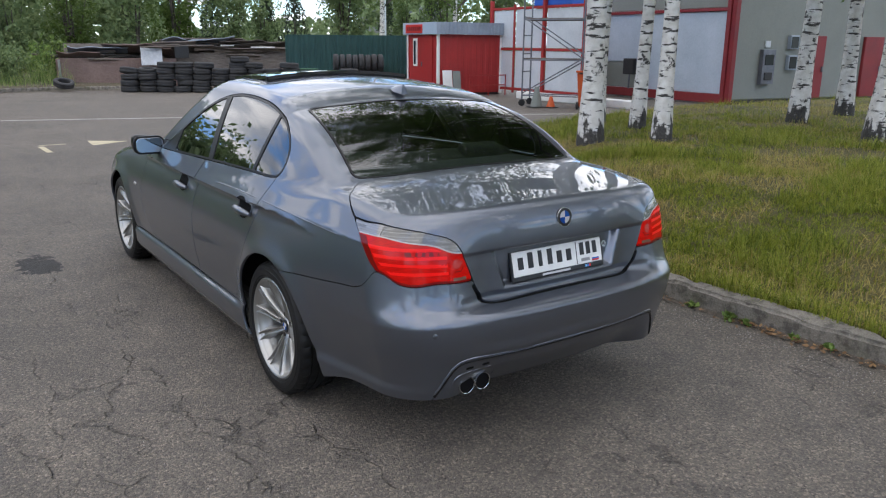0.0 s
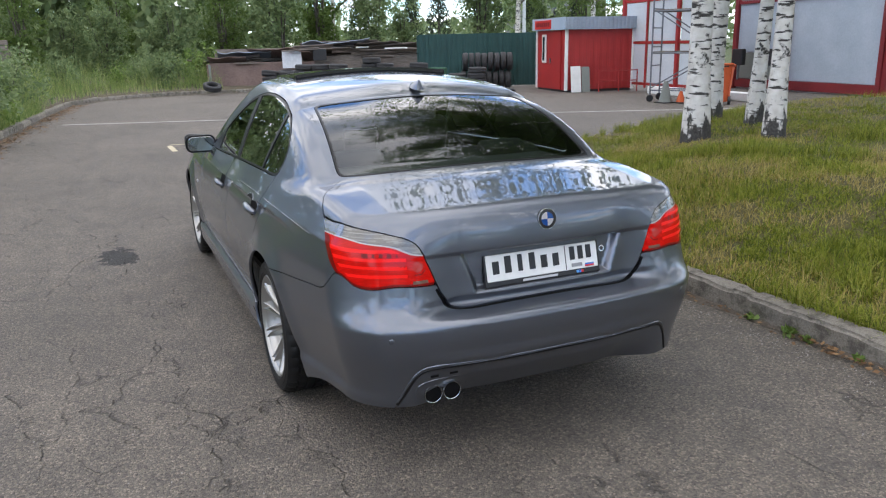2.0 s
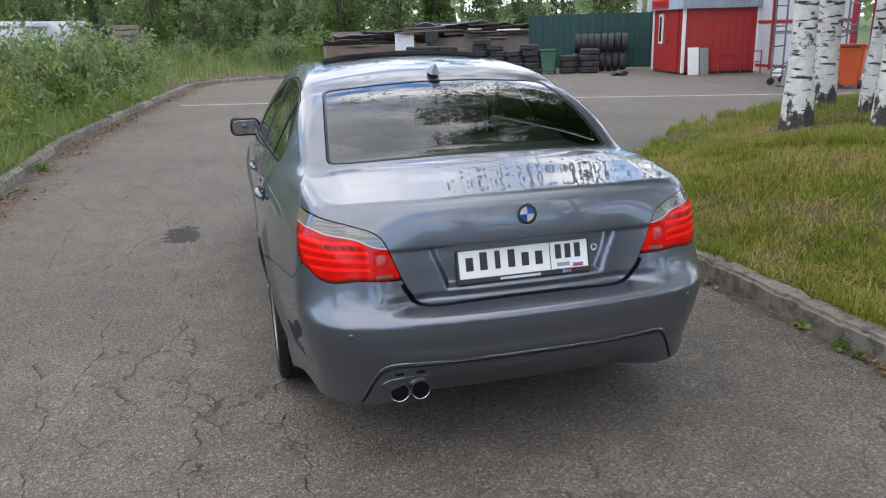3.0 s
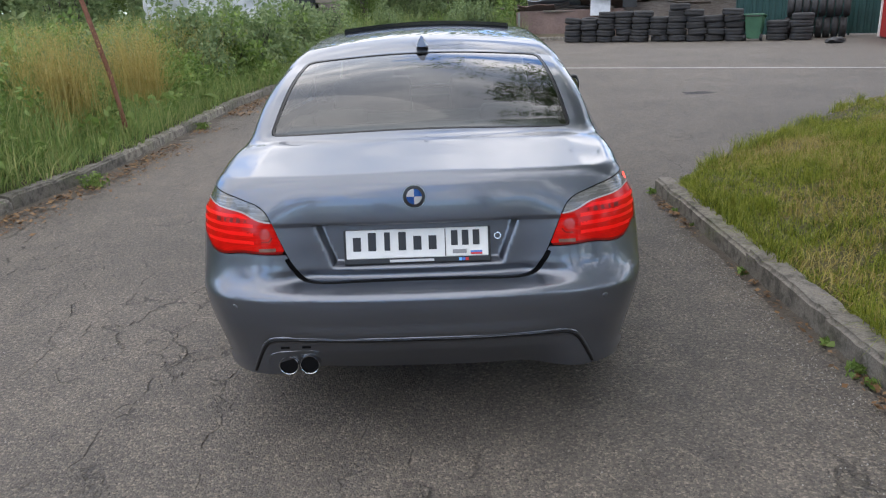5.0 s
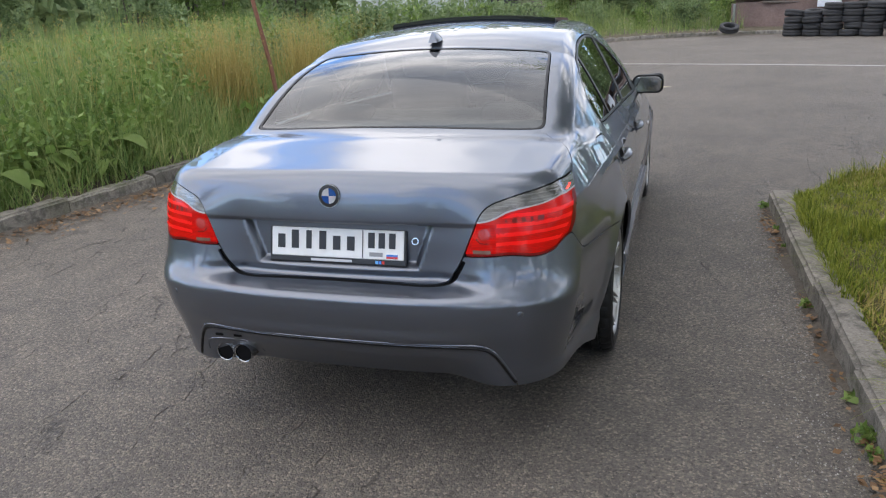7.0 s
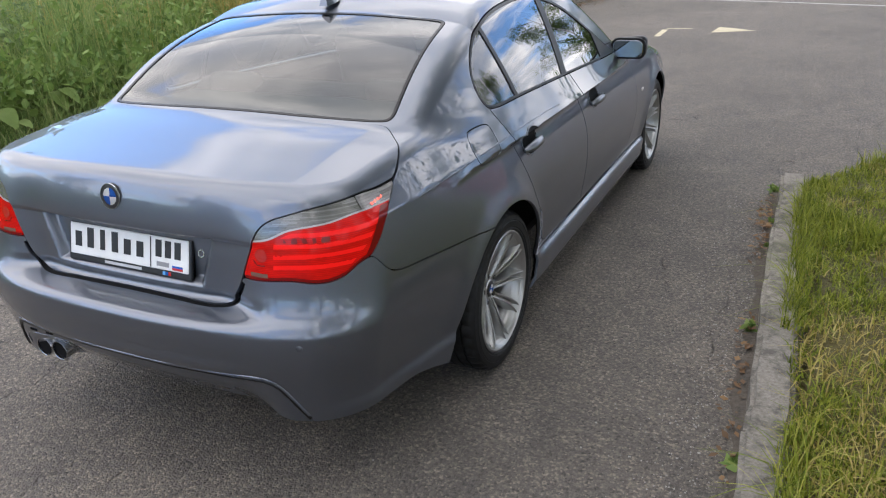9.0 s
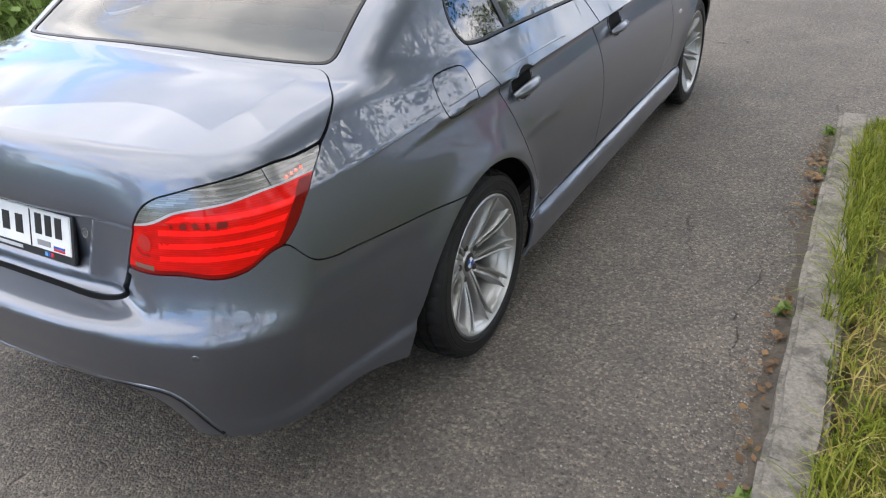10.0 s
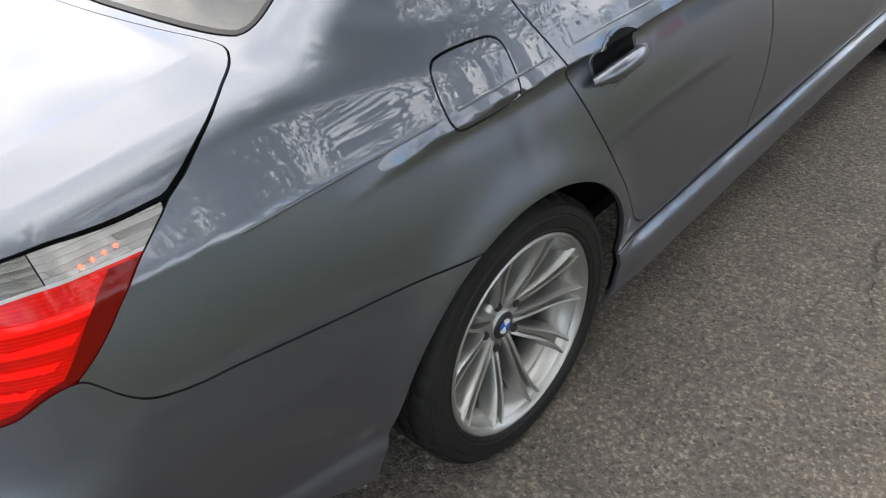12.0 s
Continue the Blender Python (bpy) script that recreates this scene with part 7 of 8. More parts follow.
    for s in (1, -1):
        for hub in (REAR_HUB, FRONT_HUB):
            x = s * (0.791 if hub == REAR_HUB else 0.785)
            m = Matrix.Translation((x, hub, HUB_Z)) @ Matrix.Rotation(0.0 if s > 0 else math.pi, 4, "Z") @ Matrix.Rotation(radians(10.5 if hub == REAR_HUB else 31), 4, "X")
            wheel = new("wheel")
            wheel.parent, wheel.matrix_basis = car, m
            tagged(wheel, "silver ten-spoke alloy wheel with a low tyre")
            if first is None:
                bits = [("tyre", tyre_bm, TYRE_RUBBER, 35), ("rim", rim_bm, ALLOY, 50), ("hub", hub_bm, ALLOY, 50), ("brake_disc", disc_bm, DISC_STEEL, 50)]
                for k in range(5):
                    mid = 2 * math.pi * k / 5
                    bits += [("spoke", spoke(mid, 1 if k % 2 else -1, 0.040), ALLOY, 45), ("spoke", spoke(mid + math.pi / 5, -1 if k % 2 else 1, 0.060), ALLOY, 45)]
                    b = mid + math.pi / 5
                    bits.append(("bolt", lathe(bmesh.new(), [(0.0, 0.046), (0.0095, 0.046), (0.0105, 0.0435), (0.0105, 0.02)], lay @ Matrix.Translation((0.059 * math.cos(b), 0.059 * math.sin(b), 0)), 8), DISC_STEEL, 50))
                first = []
                for name, bm, mat, smooth in bits:
                    first.append(part(name, bm, mat, wheel, "", smooth))
                bm = lathe(bmesh.new(), [(0.0, 0.0505), (0.030, 0.0495), (0.034, 0.046)], lay, 32)
                first.append(part("centre_cap", bm, PLATE_BLACK, wheel, "round centre cap with blue and white quarters", 50))
                for k in range(4):
                    bm = bmesh.new()
                    arc = [Vector((0, 0, 0.052))] + [Vector((0.019 * math.cos(a), 0.019 * math.sin(a), 0.0516)) for a in np.linspace(k * math.pi / 2, (k + 1) * math.pi / 2, 7)]
                    bm.faces.new([bm.verts.new(lay @ q) for q in arc])
                    first.append(part("cap_quarter", bm, BADGE_WHITE if k % 2 else BADGE_BLUE, wheel))
            else:
                for o in first:
                    c = o.copy()
                    scene.collection.objects.link(c)
                    c.parent = wheel


build_car()


# ---- trees, bushes, grass ----
def birch(x, y, ground, height, r, lean, seed, low, label, spread=1.0, limbs=30):
    rng = np.random.default_rng(seed)
    root = thing("birch_tree", (x, y, ground - 0.03), label, "tree", "birches on the verge")
    n = 14
    pts, rad = [], []
    for k in range(n + 1):
        u = k / n
        pts.append((lean[0] * u * height + 0.05 * math.sin(3 * u + seed), lean[1] * u * height + 0.05 * math.cos(4 * u + seed), u * height))
        rad.append(r * (1 - 0.86 * u) * (1 + 0.35 * math.exp(-u * height / 0.22)))
    bm = bmesh.new()
    pipe(bm, pts, rad, 16)
    for v in bm.verts:
        v.co.x += 0.06 * r * noise.noise((v.co.x * 9, v.co.y * 9, v.co.z * 2.5))
        v.co.y += 0.06 * r * noise.noise((v.co.y * 9, v.co.z * 2.5, v.co.x * 9))
    part("trunk", bm, BIRCH_BARK, root, "white bark with black marks", 60)
    leaves = []
    for k in range(limbs):
        u = rng.uniform(low, 0.95)
        a = rng.uniform(0, 2 * math.pi)
        base = np.array(pts[int(u * n)])
        reach = (4.0 - 3.3 * max(u - 0.4, 0)) * rng.uniform(0.6, 1.2) * spread
        mid = base + np.array([math.cos(a), math.sin(a), 0.75]) * reach * 0.6
        tip = base + np.array([math.cos(a) * reach, math.sin(a) * reach, 0.55 * reach - 0.3])
        limb = bmesh.new()
        pipe(limb, [tuple(base), tuple(mid), tuple(tip)], [rad[int(u * n)] * 0.45, 0.018, 0.006], 6)
        part("limb", limb, GREY_BARK, root)
        for j in range(30):
            f = rng.uniform(0.15, 1.0)
            s = base + (mid - base) * min(1, 2 * f) if f < 0.5 else mid + (tip - mid) * (2 * f - 1)
            s = s + rng.normal(0, 0.16, 3)
            drop = rng.uniform(0.4, 1.9)
            m = int(25 * drop)
            t = rng.random(m)[:, None]
            leaves.append(s + np.array([rng.normal(0, 0.22), rng.normal(0, 0.22), -drop]) * t + rng.normal(0, 0.085, (m, 3)))
    v, f = leaves_mesh(np.concatenate(leaves), 0.047, rng, 0.6, 0.62)
    raw("crown", v, f, LEAF_BIRCH, root, "small hanging green leaves")


def bushy(name, radius, height, count, leaf, material, seed, trunk, stems=5):
    """A leafy tree or bush of many clumps, standing at the origin: (root)."""
    rng = np.random.default_rng(seed)
    root = thing(name, (0, 0, 0), "leafy", "tree")
    bm = bmesh.new()
    cl = []
    for k in range(stems):
        a, spread = rng.uniform(0, 2 * math.pi), rng.uniform(0.1, 0.7) * radius
        top = np.array([math.cos(a) * spread, math.sin(a) * spread, height * rng.uniform(0.6, 0.95)])
        pipe(bm, [(0.1 * math.cos(a), 0.1 * math.sin(a), -0.1), tuple(top * (0.4, 0.4, 0.5)), tuple(top)], [trunk, trunk * 0.6, trunk * 0.15], 7)
        for j in range(int(30 / stems) + 4):
            f = rng.uniform(0.15, 1.05)
            cl.append(np.r_[top * (f, f, f) + rng.normal(0, radius * 0.28, 3) * (1, 1, 0.6), rng.uniform(0.16, 0.34) * radius])
    part("trunk", bm, GREY_BARK, root, "", 60)
    pts = []
    for c in cl:
        m = int(count / len(cl))
        d = rng.normal(size=(m, 3))
        d *= (c[3] * rng.uniform(0.35, 1.0, m) ** 0.6 / np.linalg.norm(d, axis=1))[:, None]
        p = c[:3] + d * (1, 1, 1.15)
        pts.append(p[p[:, 2] > 0.02])
    v, f = leaves_mesh(np.concatenate(pts), leaf, rng, 0.2, 0.45)
    raw("crown", v, f, material, root)
    return root


def conifer(x, y, height, seed):
    rng = np.random.default_rng(seed)
    root = thing("conifer", (x, y, 0), "dark slender conifer far behind the fence", "tree", "far conifers")
    part("trunk", pipe(bmesh.new(), [(0, 0, 0), (0, 0, height)], [0.15, 0.02], 7), GREY_BARK, root)
    z = rng.uniform(0.1, 1.0, 1500) ** 0.8
    r = 0.2 * height * (1 - z) * rng.uniform(0.3, 1.0, 1500) + 0.05
    a = rng.uniform(0, 2 * np.pi, 1500)
    v, f = leaves_mesh(np.stack([r * np.cos(a), r * np.sin(a), z * height - 0.3 * r], 1), 0.28, rng, 0.5, 0.3)
    raw("crown", v, f, LEAF_PINE, root)


def scatter(n, x0, x1, y0, y1, rng):
    return np.stack([rng.uniform(x0, x1, n), rng.uniform(y0, y1, n)], 1)


def clumped(n, per, spread, area, rng):
    """Blades gathered in small tufts with bare thatch between them."""
    c = scatter(n, *area, rng)
    return np.repeat(c, per, 0) + rng.normal(0, 1, (n * per, 2)) * np.repeat(spread * rng.uniform(0.5, 1.6, n), per)[:, None]


def patchy(xy, scale, seed):
    return np.array([noise.noise((x * scale, y * scale, seed)) for x, y in xy])


def grass(name, label, xy, z, low, high, width, material, rng, lean=0.35, patch=0.6, segs=2):
    h = rng.uniform(low, high, len(xy)) * (1 + patch * patchy(xy, 0.9, 3.3))
    v, f = blades_mesh(np.c_[xy, z - 0.01], h, rng.uniform(0.6, 1.3, len(xy)) * width, rng, lean, segs)
    tagged(raw(name, v, f, material), label, "grass", kind="stuff")


def build_grass():
    rng = np.random.default_rng(21)
    # mown verge: short, with longer tufts and dry blades
    near = np.concatenate([scatter(36000, 1.9, 4.6, -1.2, 6.2, rng), clumped(5200, 22, 0.026, (1.9, 4.6, -1.2, 6.2), rng)])
    middle = np.concatenate([scatter(18000, 4.4, 9.5, -2.5, 9.0, rng), clumped(5600, 18, 0.040, (4.4, 9.5, -2.5, 9.0), rng)])
    far = scatter(36000, 8.5, 18.0, -4.0, 10.2, rng)
    behind = scatter(26000, 2.0, 10.0, -8.0, -1.2, rng)
    xy = np.concatenate([near, middle, far, behind])
    z, d = verge_height(xy)
    bald = patchy(xy, 1.6, 7.7) + 0.35 * patchy(xy, 5.0, 2.1)
    ok = (d > 0.02) & (bald > -0.52 + 0.60 * rng.random(len(xy)))
    xy, z, d = xy[ok], z[ok], d[ok]
    tuft = patchy(xy, 1.1, 4.4) > 0.18
    grass("mown_grass", "short green mown grass on the verge", xy[~tuft], z[~tuft], 0.030, 0.080, 0.0080, GRASS_GREEN, rng, 0.95)
    grass("tufted_grass", "longer bright green grass tufts on the verge", xy[tuft], z[tuft], 0.06, 0.165, 0.0080, GRASS_GREEN, rng, 0.85)
    dry = np.concatenate([scatter(44000, 2.0, 15.0, -2.0, 9.8, rng), scatter(36000, 1.9, 5.5, -1.5, 6.0, rng)])
    dz, dd = verge_height(dry)
    ok = (dd > 0.05) & ((patchy(dry, 0.8, 9.1) > -0.02) | (patchy(dry, 1.6, 7.7) < -0.22))
    grass("dry_grass", "dry cut straw lying in the grass", dry[ok], dz[ok], 0.05, 0.12, 0.006, GRASS_DRY, rng, 1.2)
    edge = polyline(VERGE_EDGE[1:9], 0.004)
    edge = np.repeat(edge, 2, 0)
    edge = edge + rng.normal(0, 0.045, edge.shape) + np.array([0.02, -0.02])
    edge = edge[(edge[:, 0] < 14) & (edge[:, 1] > -1.0)]
    ez, ed = verge_height(edge)
    ez = np.where(ed > 0, ez, 0.128)
    ok = (ed > -0.02) & (patchy(edge, 2.2, 1.0) > -0.15)
    grass("edge_grass", "long grass hanging over the kerb edge", edge[ok], ez[ok], 0.08, 0.20, 0.006, GRASS_GREEN, rng, 0.85, segs=3)
    # tall weeds of the other bank
    close = np.concatenate([scatter(60000, -8.5, -3.3, -2.0, 12.0, rng), scatter(16000, -10.0, -4.0, -7.0, -2.0, rng)])
    back = scatter(45000, -13.0, 3.0, 9.0, 29.5, rng)
    xy = np.concatenate([close, back])
    z, d = left_height(xy)
    ok = (d > 0.12) & (rng.random(len(xy)) < np.clip(0.4 + d, 0, 1))
    xy, z, d = xy[ok], z[ok], d[ok]
    low = scatter(52000, -5.6, -2.4, -2.0, 20.0, rng)
    lz, ld = left_height(low)
    ok = (ld > -0.06) & (ld < 1.0)
    low, lz = low[ok], np.where(ld > 0, lz, 0.13)[ok]
    grass("bank_edge_grass", "lush green grass hanging over the kerb of the bank", low, lz, 0.16, 0.52, 0.010, GRASS_TALL, rng, 0.75)
    tall = np.clip(0.35 + 0.45 * d, 0.3, 1.0)
    h = rng.uniform(0.35, 1.15, len(xy)) * tall * (1 + 0.75 * patchy(xy, 0.75, 1.3) + 0.3 * patchy(xy, 2.6, 4.3))
    v, f = blades_mesh(np.c_[xy, z - 0.02], h, rng.uniform(0.007, 0.016, len(xy)), rng, 0.42, 2)
    tagged(raw("tall_grass", v, f, GRASS_TALL), "tall uncut green grass on the bank", "grass", kind="stuff")
    heart = [(-4.45, 6.2, 0.26), (-4.35, 6.5, 0.24), (-4.15, 8.1, 0.26), (-4.3, 8.5, 0.28), (-5.6, 5.2, 0.42), (-6.6, 4.6, 0.5), (-5.9, 7.4, 0.5), (-6.9, 2.2, 0.5), (-4.6, 11.4, 0.3)]
    stalk = np.concatenate([np.array([x, y]) + rng.normal(0, r * (0.7 if k < 4 else 1.1), (420 if k < 4 else 240, 2)) for k, (x, y, r) in enumerate(heart)] + [scatter(700, -8.0, -4.4, 0.0, 16.0, rng)])
    z, d = left_height(stalk)
    ok = d > 0.25
    stalk, z = stalk[ok], z[ok]
    h = rng.uniform(0.6, 1.4, len(stalk))
    v, f = blades_mesh(np.c_[stalk, z], h, np.full(len(stalk), 0.009), rng, 0.26, 3)
    heads = v.reshape(-1, 8, 3)[:, 6:8].mean(1)
    spread = np.repeat(heads, 5, 0) + rng.normal(0, 1, (5 * len(heads), 3)) * (0.014, 0.014, 0.055) - (0, 0, 0.05)
    v2, f2 = leaves_mesh(spread, 0.017, rng, 0.8, 0.25)
    v, f = joined((v, f), (v2, f2))
    tagged(raw("straw_stalks", v, f, GRASS_DRY), "straw-coloured seeding grass stalks on the bank", "grass", kind="stuff")
    # leafy stalks of nettle and willowherb standing in the grass
    plants = np.concatenate([scatter(1500, -8.5, -4.0, -2.0, 13.0, rng), scatter(600, -5.2, -3.9, -1.0, 12.0, rng)])
    z, d = left_height(plants)
    ok = (d > 0.2) & (patchy(plants, 0.55, 6.1) > -0.12)
    plants, z, d = plants[ok], z[ok], d[ok]
    tall = rng.uniform(0.45, 1.15, len(plants)) * np.clip(0.45 + 0.4 * d, 0.4, 1.0)
    tilt = rng.normal(0, 0.12, (len(plants), 2))
    up = np.linspace(0.15, 1.0, 22)
    c = np.stack([plants[:, None, 0] + tilt[:, None, 0] * (tall[:, None] * up), plants[:, None, 1] + tilt[:, None, 1] * (tall[:, None] * up), z[:, None] + tall[:, None] * up], 2)
    c = c + rng.normal(0, 1, c.shape) * (0.05, 0.05, 0.012) * (1.15 - 0.7 * up)[None, :, None]
    v1, f1 = leaves_mesh(c.reshape(-1, 3), 0.050, rng, 0.25, 0.42)
    v2, f2 = blades_mesh(np.c_[plants, z - 0.02], tall, np.full(len(plants), 0.007), rng, 0.1, 2)
    v, f = joined((v1, f1), (v2, f2))
    tagged(raw("leafy_weeds", v, f, LEAF_WEED), "leafy green nettles and willowherb on the bank", "weeds", kind="stuff")
    # broad leaves of burdock and creepers by the kerb
    weed = scatter(6500, -6.0, -3.5, -1.0, 12.0, rng)
    z, d = left_height(weed)
    ok = (d > 0.1) & (patchy(weed, 0.6, 8.8) > -0.02)
    weed, z = weed[ok], z[ok]
    v, f = leaves_mesh(np.c_[weed, z + rng.uniform(0.06, 0.38, len(weed))], 0.055, rng, 0.1, 0.7)
    tagged(raw("broad_weeds", v, f, LEAF_WEED), "broad-leaved green weeds beside the kerb", "weeds", kind="stuff")


def fallen(name, line, width, count, size, label, seed, reach=(0.0, 1.0)):
    rng = np.random.default_rng(seed)
    p = polyline(line, 0.01)
    lo, hi = int(reach[0] * (len(p) - 2)), int(reach[1] * (len(p) - 2))
    i = rng.integers(lo, hi, count)
    e = p[i + 1] - p[i]
    out = np.stack([e[:, 1], -e[:, 0]], 1) / np.hypot(*e.T)[:, None]
    side = np.abs(rng.normal(0, 1, count)) * width
    keep = patchy(p[i], 1.3, seed) > rng.uniform(-0.5, 0.25, count)
    c = (p[i] + out * (side + 0.02)[:, None] * (1 if "left" in name else -1))[keep]
    n = len(c)
    a = rng.uniform(0, 2 * np.pi, n)
    u = np.stack([np.cos(a), np.sin(a), rng.normal(0, 0.25, n)], 1)
    w = np.stack([-np.sin(a), np.cos(a), rng.normal(0, 0.35, n)], 1)
    s = (size * rng.uniform(0.5, 1.4, n))[:, None]
    base = np.c_[c, rng.uniform(0.016, 0.034, n)]
    v = np.stack([base - u * s, base - u * s * 0.2 + w * s * 0.55, base + u * s, base - u * s * 0.1 - w * s * 0.55], 1).reshape(-1, 3)
    v[:, 2] = np.maximum(v[:, 2], 0.004)
    tagged(raw(name, v, np.arange(4 * n).reshape(-1, 4), LEAF_DEAD), label, "leaf litter", kind="stuff")


def tufts(name, spots, label, seed):
    rng = np.random.default_rng(seed)
    meshes = []
    for x, y, r in spots:
        m = int(900 * r)
        c = np.c_[np.array([x, y]) + rng.normal(0, r * 0.45, (m, 2)), np.full(m, 0.0)]
        meshes.append(leaves_mesh(c + rng.uniform(0.0, 1, (m, 1)) * np.array([0, 0, 0.9 * r]) + np.array([0, 0, 0.01]), 0.026, rng, -0.3, 0.45))
        meshes.append(tuple(blades_mesh(c[: m // 2], rng.uniform(0.5, 1.3, m // 2) * r, np.full(m // 2, 0.007), rng, 0.5, 2)))
    v, f = joined(*meshes)
    tagged(raw(name, v, f, LEAF_WEED), label, "weeds", kind="stuff")


def build_stones():
    """Loose grit and chips on the asphalt."""
    rng = np.random.default_rng(5)
    n = 2600
    xy = np.concatenate([scatter(n, -4.0, 2.0, -2.5, 9.0, rng), np.stack([1.78 - np.abs(rng.normal(0, 0.16, 1600)), rng.uniform(-1.5, 3.6, 1600)], 1)])
    r = rng.uniform(0.0015, 0.0055, len(xy))
    base = np.array([[1, 0, 0], [-0.5, 0.87, 0], [-0.5, -0.87, 0], [0, 0, 1.1]])
    a = rng.uniform(0, 6.28, len(xy))
    c, s = np.cos(a), np.sin(a)
    pts = np.stack([c[:, None] * base[None, :, 0] - s[:, None] * base[None, :, 1], s[:, None] * base[None, :, 0] + c[:, None] * base[None, :, 1], np.repeat(base[None, :, 2], len(xy), 0)], 2) * r[:, None, None]
    pts += np.c_[xy, np.zeros(len(xy))][:, None]
    tri = np.array([[0, 1, 3], [1, 2, 3], [2, 0, 3]])
    f = (np.arange(len(xy))[:, None, None] * 4 + tri[None]).reshape(-1, 3)
    tagged(raw("grit", pts.reshape(-1, 3), f, plain("stone_chips", (0.10, 0.095, 0.09), (0.42, 0.40, 0.37), 200, 30, 0.9, bump=0)), "loose stone chips on the asphalt", "gravel", kind="stuff")


def build_trees():
    tag = "slender birch with white bark on the mown verge"
    # last four birches are unseen, added to darken reflections and shade the right side
    for x, y, h, r, lean, seed, low in ((5.14, 4.95, 12.0, 0.140, (-0.02, 0.01), 1, 0.30), (6.55, 5.45, 11.5, 0.098, (0.035, 0.0), 2, 0.31), (5.6, 4.22, 11.0, 0.104, (0.05, 0.02), 3, 0.31), (9.46, 4.66, 11.5, 0.135, (0.075, 0.0), 4, 0.30), (11.4, 4.9, 11.0, 0.13, (0.045, 0.03), 5, 0.31), (8.15, 2.7, 12.0, 0.15, (0.06, -0.02), 6, 0.29), (6.82, 6.5, 12.0, 0.14, (0.03, 0.01), 7, 0.29), (6.4, -3.2, 11.5, 0.14, (0.02, 0.02), 8, 0.24), (8.8, -6.5, 12.0, 0.15, (0.0, 0.03), 9, 0.22), (5.2, -8.6, 11.0, 0.13, (0.03, 0.0), 10, 0.22), (11.5, -1.8, 12.0, 0.14, (0.02, 0.0), 11, 0.24)):
        z, _ = verge_height(np.array([[x, y]]))
        birch(x, y, float(z[0]), h, r, lean, seed, low, tag, 1.3 if x < 8.5 else 1.0, 32)
    rng = random.Random(9)
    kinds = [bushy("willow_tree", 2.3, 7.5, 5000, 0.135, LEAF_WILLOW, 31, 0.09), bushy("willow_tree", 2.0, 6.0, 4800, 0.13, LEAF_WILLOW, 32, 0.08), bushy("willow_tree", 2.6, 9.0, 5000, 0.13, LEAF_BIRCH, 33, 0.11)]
    spots = [(-24 + 2.6 * k + rng.uniform(-0.8, 0.8), 33.5 + rng.uniform(-1.5, 2.5) - (0.25 * max(0, -6 - (-24 + 2.6 * k)))) for k in range(13)]
    spots += [(-20 + 3.0 * k + rng.uniform(-1, 1), 39 + rng.uniform(-2, 3)) for k in range(12)]
    spots += [(-10.5, 12.5), (-12, 17), (-11.0, 21.5), (-13.5, 25), (-9.5, 30.5), (-15.5, 13.5), (-16, 20)]
    spots += [(9.8, 38.0), (18.3, 36.5), (21.2, 34.6), (24.5, 35.5), (27, 33), (16.0, 42.0), (-14, -9), (-9, -16), (-3, -22), (4, -24), (11, -20), (17, -14), (22, -6)]
    for k, (x, y) in enumerate(spots):
        src = kinds[k % 3]
        s = rng.uniform(0.8, 1.1) * (0.62 if y > 5 and x < 6 else 0.9)
        ob = copy_thing(src, pose(x, y, 0.0, 0, 0, rng.uniform(0, 360)) @ Matrix.Diagonal((s, s, s, 1)))
        ob["label"], ob["category"], ob["group"] = "dense leafy willow standing behind the yard", "tree", "trees round the yard"
        ob.name = "willow_tree"
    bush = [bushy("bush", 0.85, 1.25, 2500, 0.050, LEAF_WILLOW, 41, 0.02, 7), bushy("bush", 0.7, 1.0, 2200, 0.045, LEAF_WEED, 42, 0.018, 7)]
    places = [(-5.0, 9.6), (-5.9, 10.6), (-4.7, 12.4), (-5.6, 13.8), (-4.4, 15.6), (-5.4, 17.5), (-4.3, 19.8), (-5.4, 21.5), (-3.9, 23.2), (-3.4, 25.6), (-2.2, 27.6), (-0.6, 28.2), (1.0, 28.6), (2.4, 29.2), (-7.0, 9.0), (-7.4, 12.5), (-7.5, 16), (-7.2, 5.8), (-8.0, 2.8), (-5.9, 7.9), (-7.6, 20.3), (-8.6, 22.2), (0.2, 30.2), (-4.6, 30), (-8.6, -0.6), (-6.7, 24.3), (-7.4, -3.0), (-8.8, -5.5), (-6.9, -6.8)]
    places += [(-4.35, 10.2), (-4.3, 11.6), (-4.2, 12.9), (-4.1, 14.3), (-3.95, 15.6), (-3.85, 16.9), (-3.65, 18.3), (-3.45, 19.8), (-5.0, 12.2), (-4.8, 15.0)]
    first = len(places)
    places += [(-5.2 - 0.5 * (k % 4) + rng.uniform(-0.4, 0.4), 0.2 + 0.42 * k + rng.uniform(-0.3, 0.3)) for k in range(24)]
    for k, (x, y) in enumerate(places):
        z, _ = left_height(np.array([[x, y]]))
        s = rng.uniform(0.8, 1.35) * (1.0 if k < first else 0.62)
        ob = copy_thing(bush[k % 2], pose(x, y, max(float(z[0]), 0.0) - 0.03, 0, 0, rng.uniform(0, 360)) @ Matrix.Diagonal((s, s, s, 1)))
        ob["label"], ob["category"], ob["group"] = "green leafy bush among tall weeds", "bush", "bushes on the bank"
        ob.name = "bush"
    for ob in kinds + bush:
        for o in (*ob.children_recursive, ob):
            bpy.data.objects.remove(o)
    # the wood that closes the view behind the yard
    wood = np.random.default_rng(77)
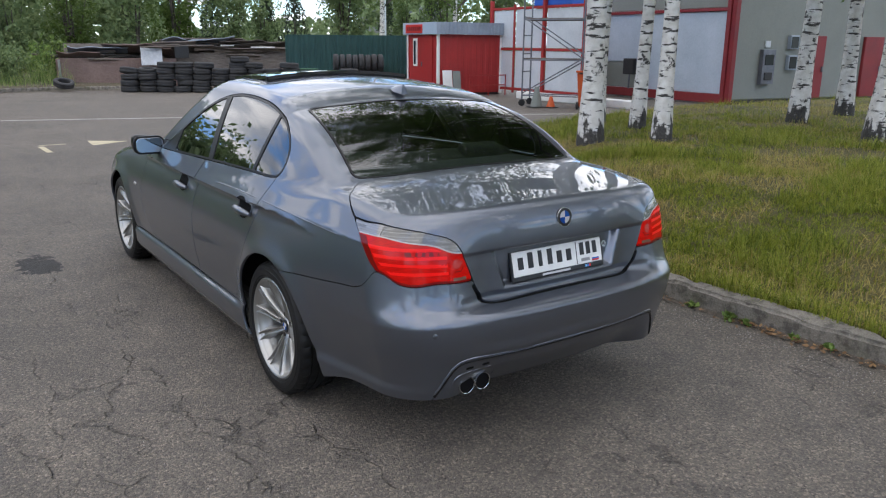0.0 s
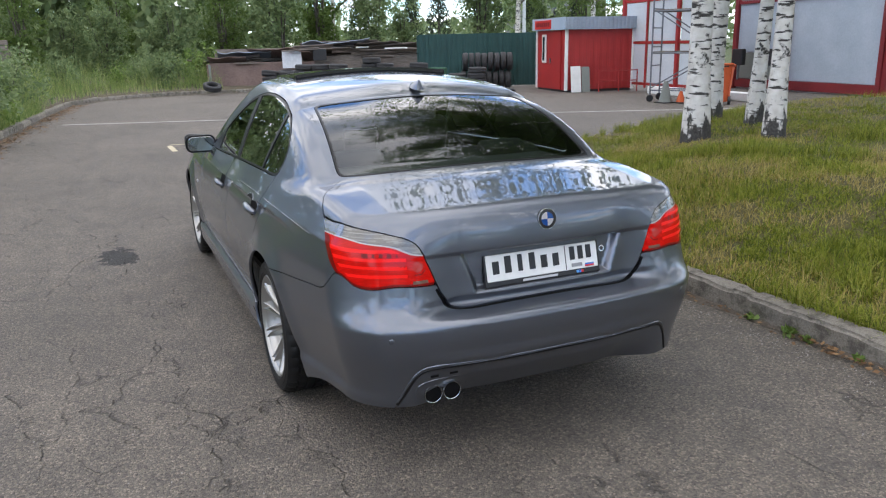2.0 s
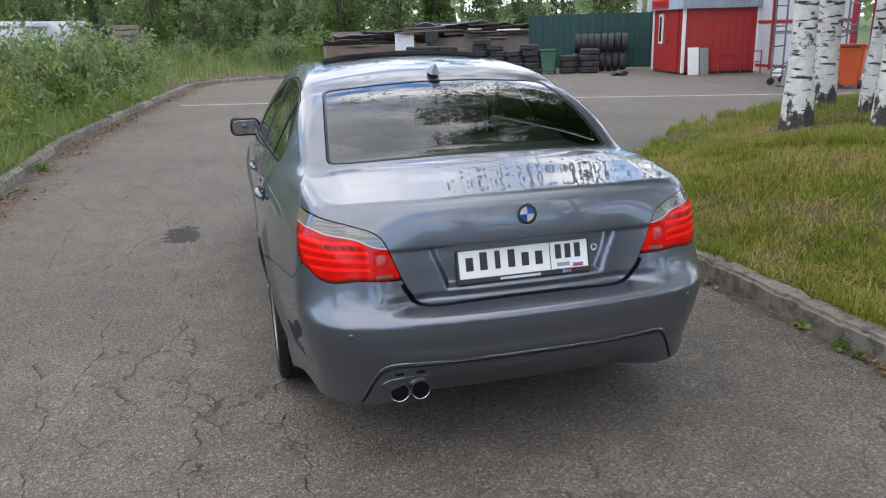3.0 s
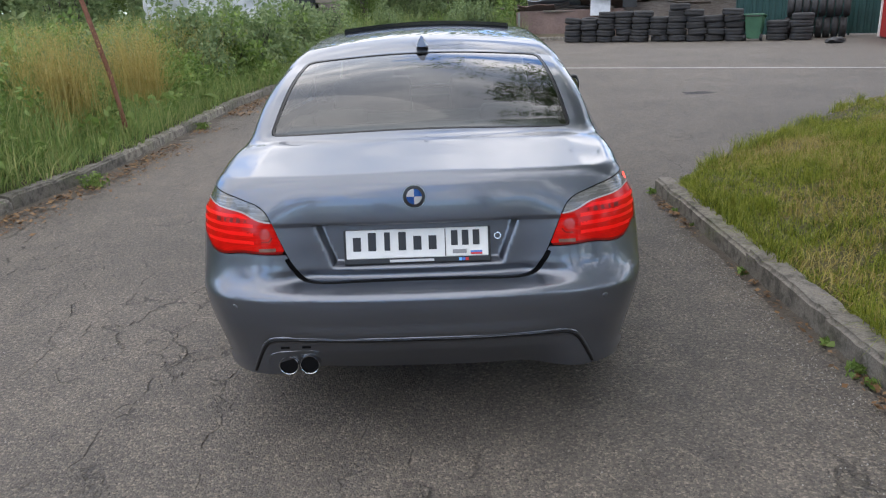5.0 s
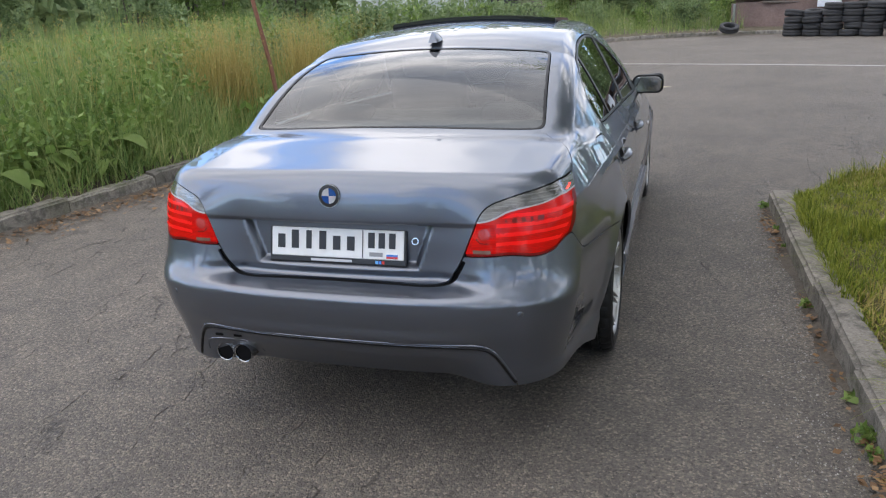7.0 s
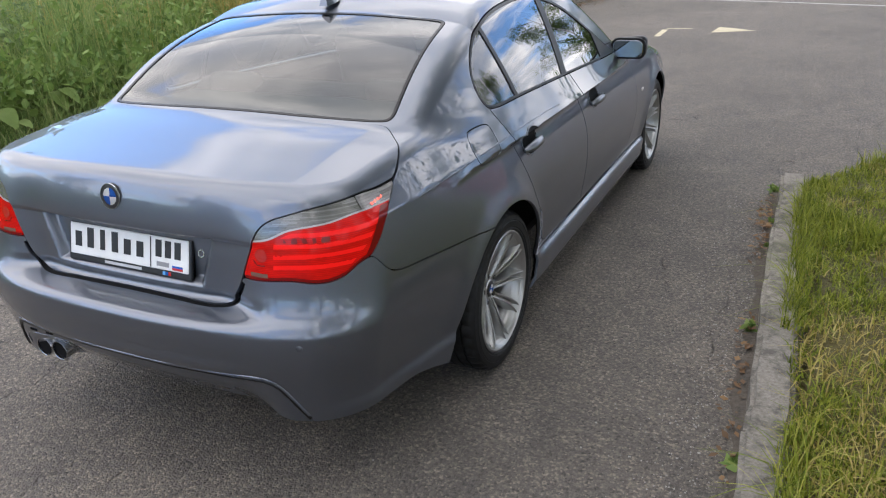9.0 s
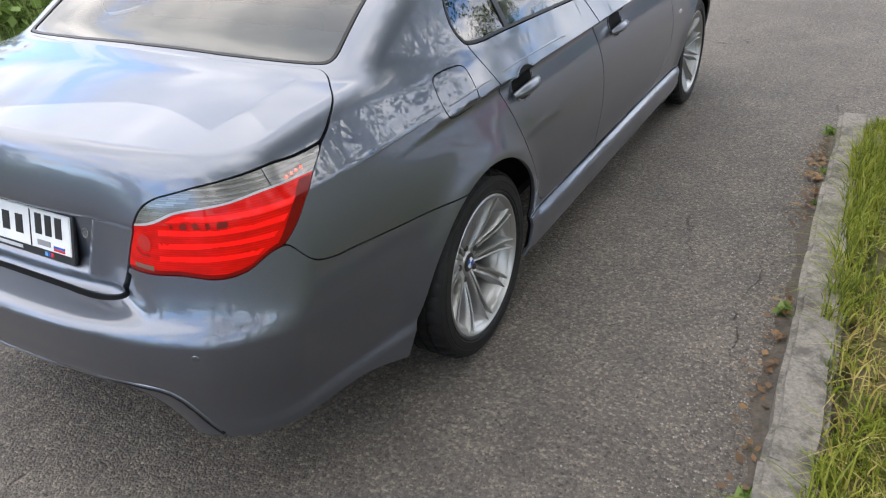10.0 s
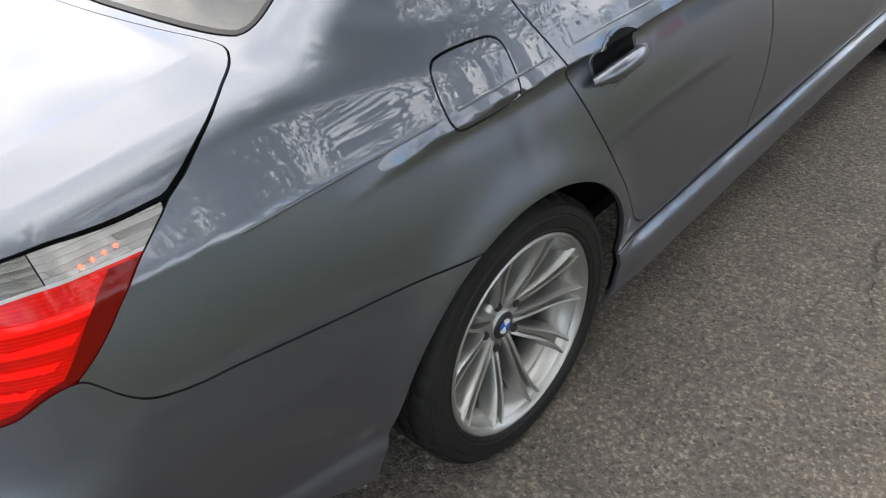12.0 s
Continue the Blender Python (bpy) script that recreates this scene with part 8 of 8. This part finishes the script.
    clumps = np.concatenate([np.c_[wood.uniform(-62, 9.5, 640), wood.uniform(45, 58, 640), wood.uniform(0.5, 12.0, 640)], np.c_[wood.uniform(-48, -24, 200), wood.uniform(12, 44, 200), wood.uniform(0.5, 6.5, 200)]])
    size = wood.uniform(0.9, 2.2, len(clumps))
    put = np.repeat(clumps, 75, 0) + wood.normal(0, 0.55, (75 * len(clumps), 3)) * np.repeat(size, 75)[:, None]
    v, f = leaves_mesh(put[put[:, 2] > 0.1], 0.40, wood, 0.2, 0.5)
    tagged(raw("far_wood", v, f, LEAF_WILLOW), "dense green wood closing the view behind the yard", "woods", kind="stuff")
    far_birch = [(11.2, 40.5), (18.9, 33.5), (22.8, 32.5)]
    for k, (x, y) in enumerate(far_birch):
        birch(x, y, 0.0, 12.0, 0.16, (0.01, 0), 50 + k, 0.3, "tall birch far behind the tyre yard")
    for k, (x, y, h) in enumerate(((30, 75, 9), (34, 77, 11), (38, 74, 8), (42, 80, 12), (46, 78, 9), (26, 80, 10), (51, 76, 10))):
        conifer(x, y, h, 70 + k)
    # woods on the horizon
    r2 = np.random.default_rng(77)
    n = 36000
    ang = r2.uniform(0, 2 * np.pi, n)
    gap = (np.abs((ang - 1.18)) < 0.10)
    rad = r2.uniform(95, 135, n)
    h = 9 * r2.random(n) ** 0.7 * (1 + 0.25 * np.sin(9 * ang) + 0.15 * np.sin(23 * ang)) * np.where(gap, 0.55, 1.0)
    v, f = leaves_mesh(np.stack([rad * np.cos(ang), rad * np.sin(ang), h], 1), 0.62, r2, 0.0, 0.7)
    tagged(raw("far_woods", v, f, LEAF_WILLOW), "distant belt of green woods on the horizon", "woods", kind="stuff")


def burdock(x, y, seed):
    """A low plant of large heart-shaped leaves on short stems."""
    rng = random.Random(seed)
    z = float(left_height(np.array([[x, y]]))[0][0])
    root = thing("burdock", (x, y, max(z, 0.1)), "low burdock with broad green leaves behind the kerb", "plant", "burdocks on the bank")
    for k in range(8):
        a, far, up, size = 2.4 * k + rng.uniform(-0.4, 0.4), rng.uniform(0.10, 0.30), rng.uniform(0.16, 0.42), rng.uniform(0.09, 0.17)
        tip = Vector((far * math.cos(a), far * math.sin(a), up))
        bm = bmesh.new()
        rows = []
        for u in np.linspace(0, 1, 7):
            half = 0.62 * size * math.sin(math.pi * (0.12 + 0.88 * u)) ** 0.75 * (1 - 0.25 * u)
            mid = 0.12 * size * math.sin(math.pi * u) - 0.5 * size * u * u
            rows.append([bm.verts.new((2.0 * size * (u - 0.15), half * q, mid + 0.22 * half * abs(q) + 0.02 * size * math.sin(9 * u + 5 * q))) for q in (-1, -0.5, 0, 0.5, 1)])
        for p, q in zip(rows, rows[1:]):
            for i in range(4):
                bm.faces.new((p[i], q[i], q[i + 1], p[i + 1]))
        bmesh.ops.solidify(bm, geom=bm.faces[:], thickness=0.002)
        bm.transform(Matrix.Translation(tip) @ Matrix.Rotation(a, 4, "Z") @ Matrix.Rotation(rng.uniform(-0.2, 0.35), 4, "Y"))
        part("leaf", bm, LEAF_WEED, root, "", 60)
        part("stem", pipe(bmesh.new(), [(0.02 * math.cos(a), 0.02 * math.sin(a), -0.05), tuple(tip * 0.55 + Vector((0, 0, 0.05))), tuple(tip)], [0.008, 0.006, 0.004], 6), LEAF_WEED, root)


build_trees()
build_grass()
for k, (x, y) in enumerate(((-4.05, 3.75), (-4.30, 3.20), (-4.45, 4.15), (-4.20, 2.55), (-4.75, 3.55), (-3.92, 9.4))):
    burdock(x, y, 80 + k)
fallen("leaf_litter_right", [(1.93, -2.0), (1.865, 0.5), (1.815, 2.3), (1.79, 3.6)], 0.045, 800, 0.016, "dry brown leaves in the gutter", 13)
fallen("leaf_litter_left", [(p[0] + 0.05, p[1]) for p in KERB_LEFT[:9]], 0.20, 8200, 0.021, "brown leaf litter along the gutter", 14)
tufts("gutter_weeds", [(1.845, 0.35, 0.03), (1.87, -0.15, 0.035), (1.76, 3.70, 0.04), (1.80, 2.7, 0.025), (1.79, 3.1, 0.02), (1.86, 0.05, 0.025), (1.79, 1.72, 0.03), (1.84, 0.75, 0.035), (1.85, 0.47, 0.05), (-3.40, 4.72, 0.14), (-3.42, 8.2, 0.10), (1.9, -0.75, 0.1)], "green weeds growing in the gutter", 15)
build_stones()
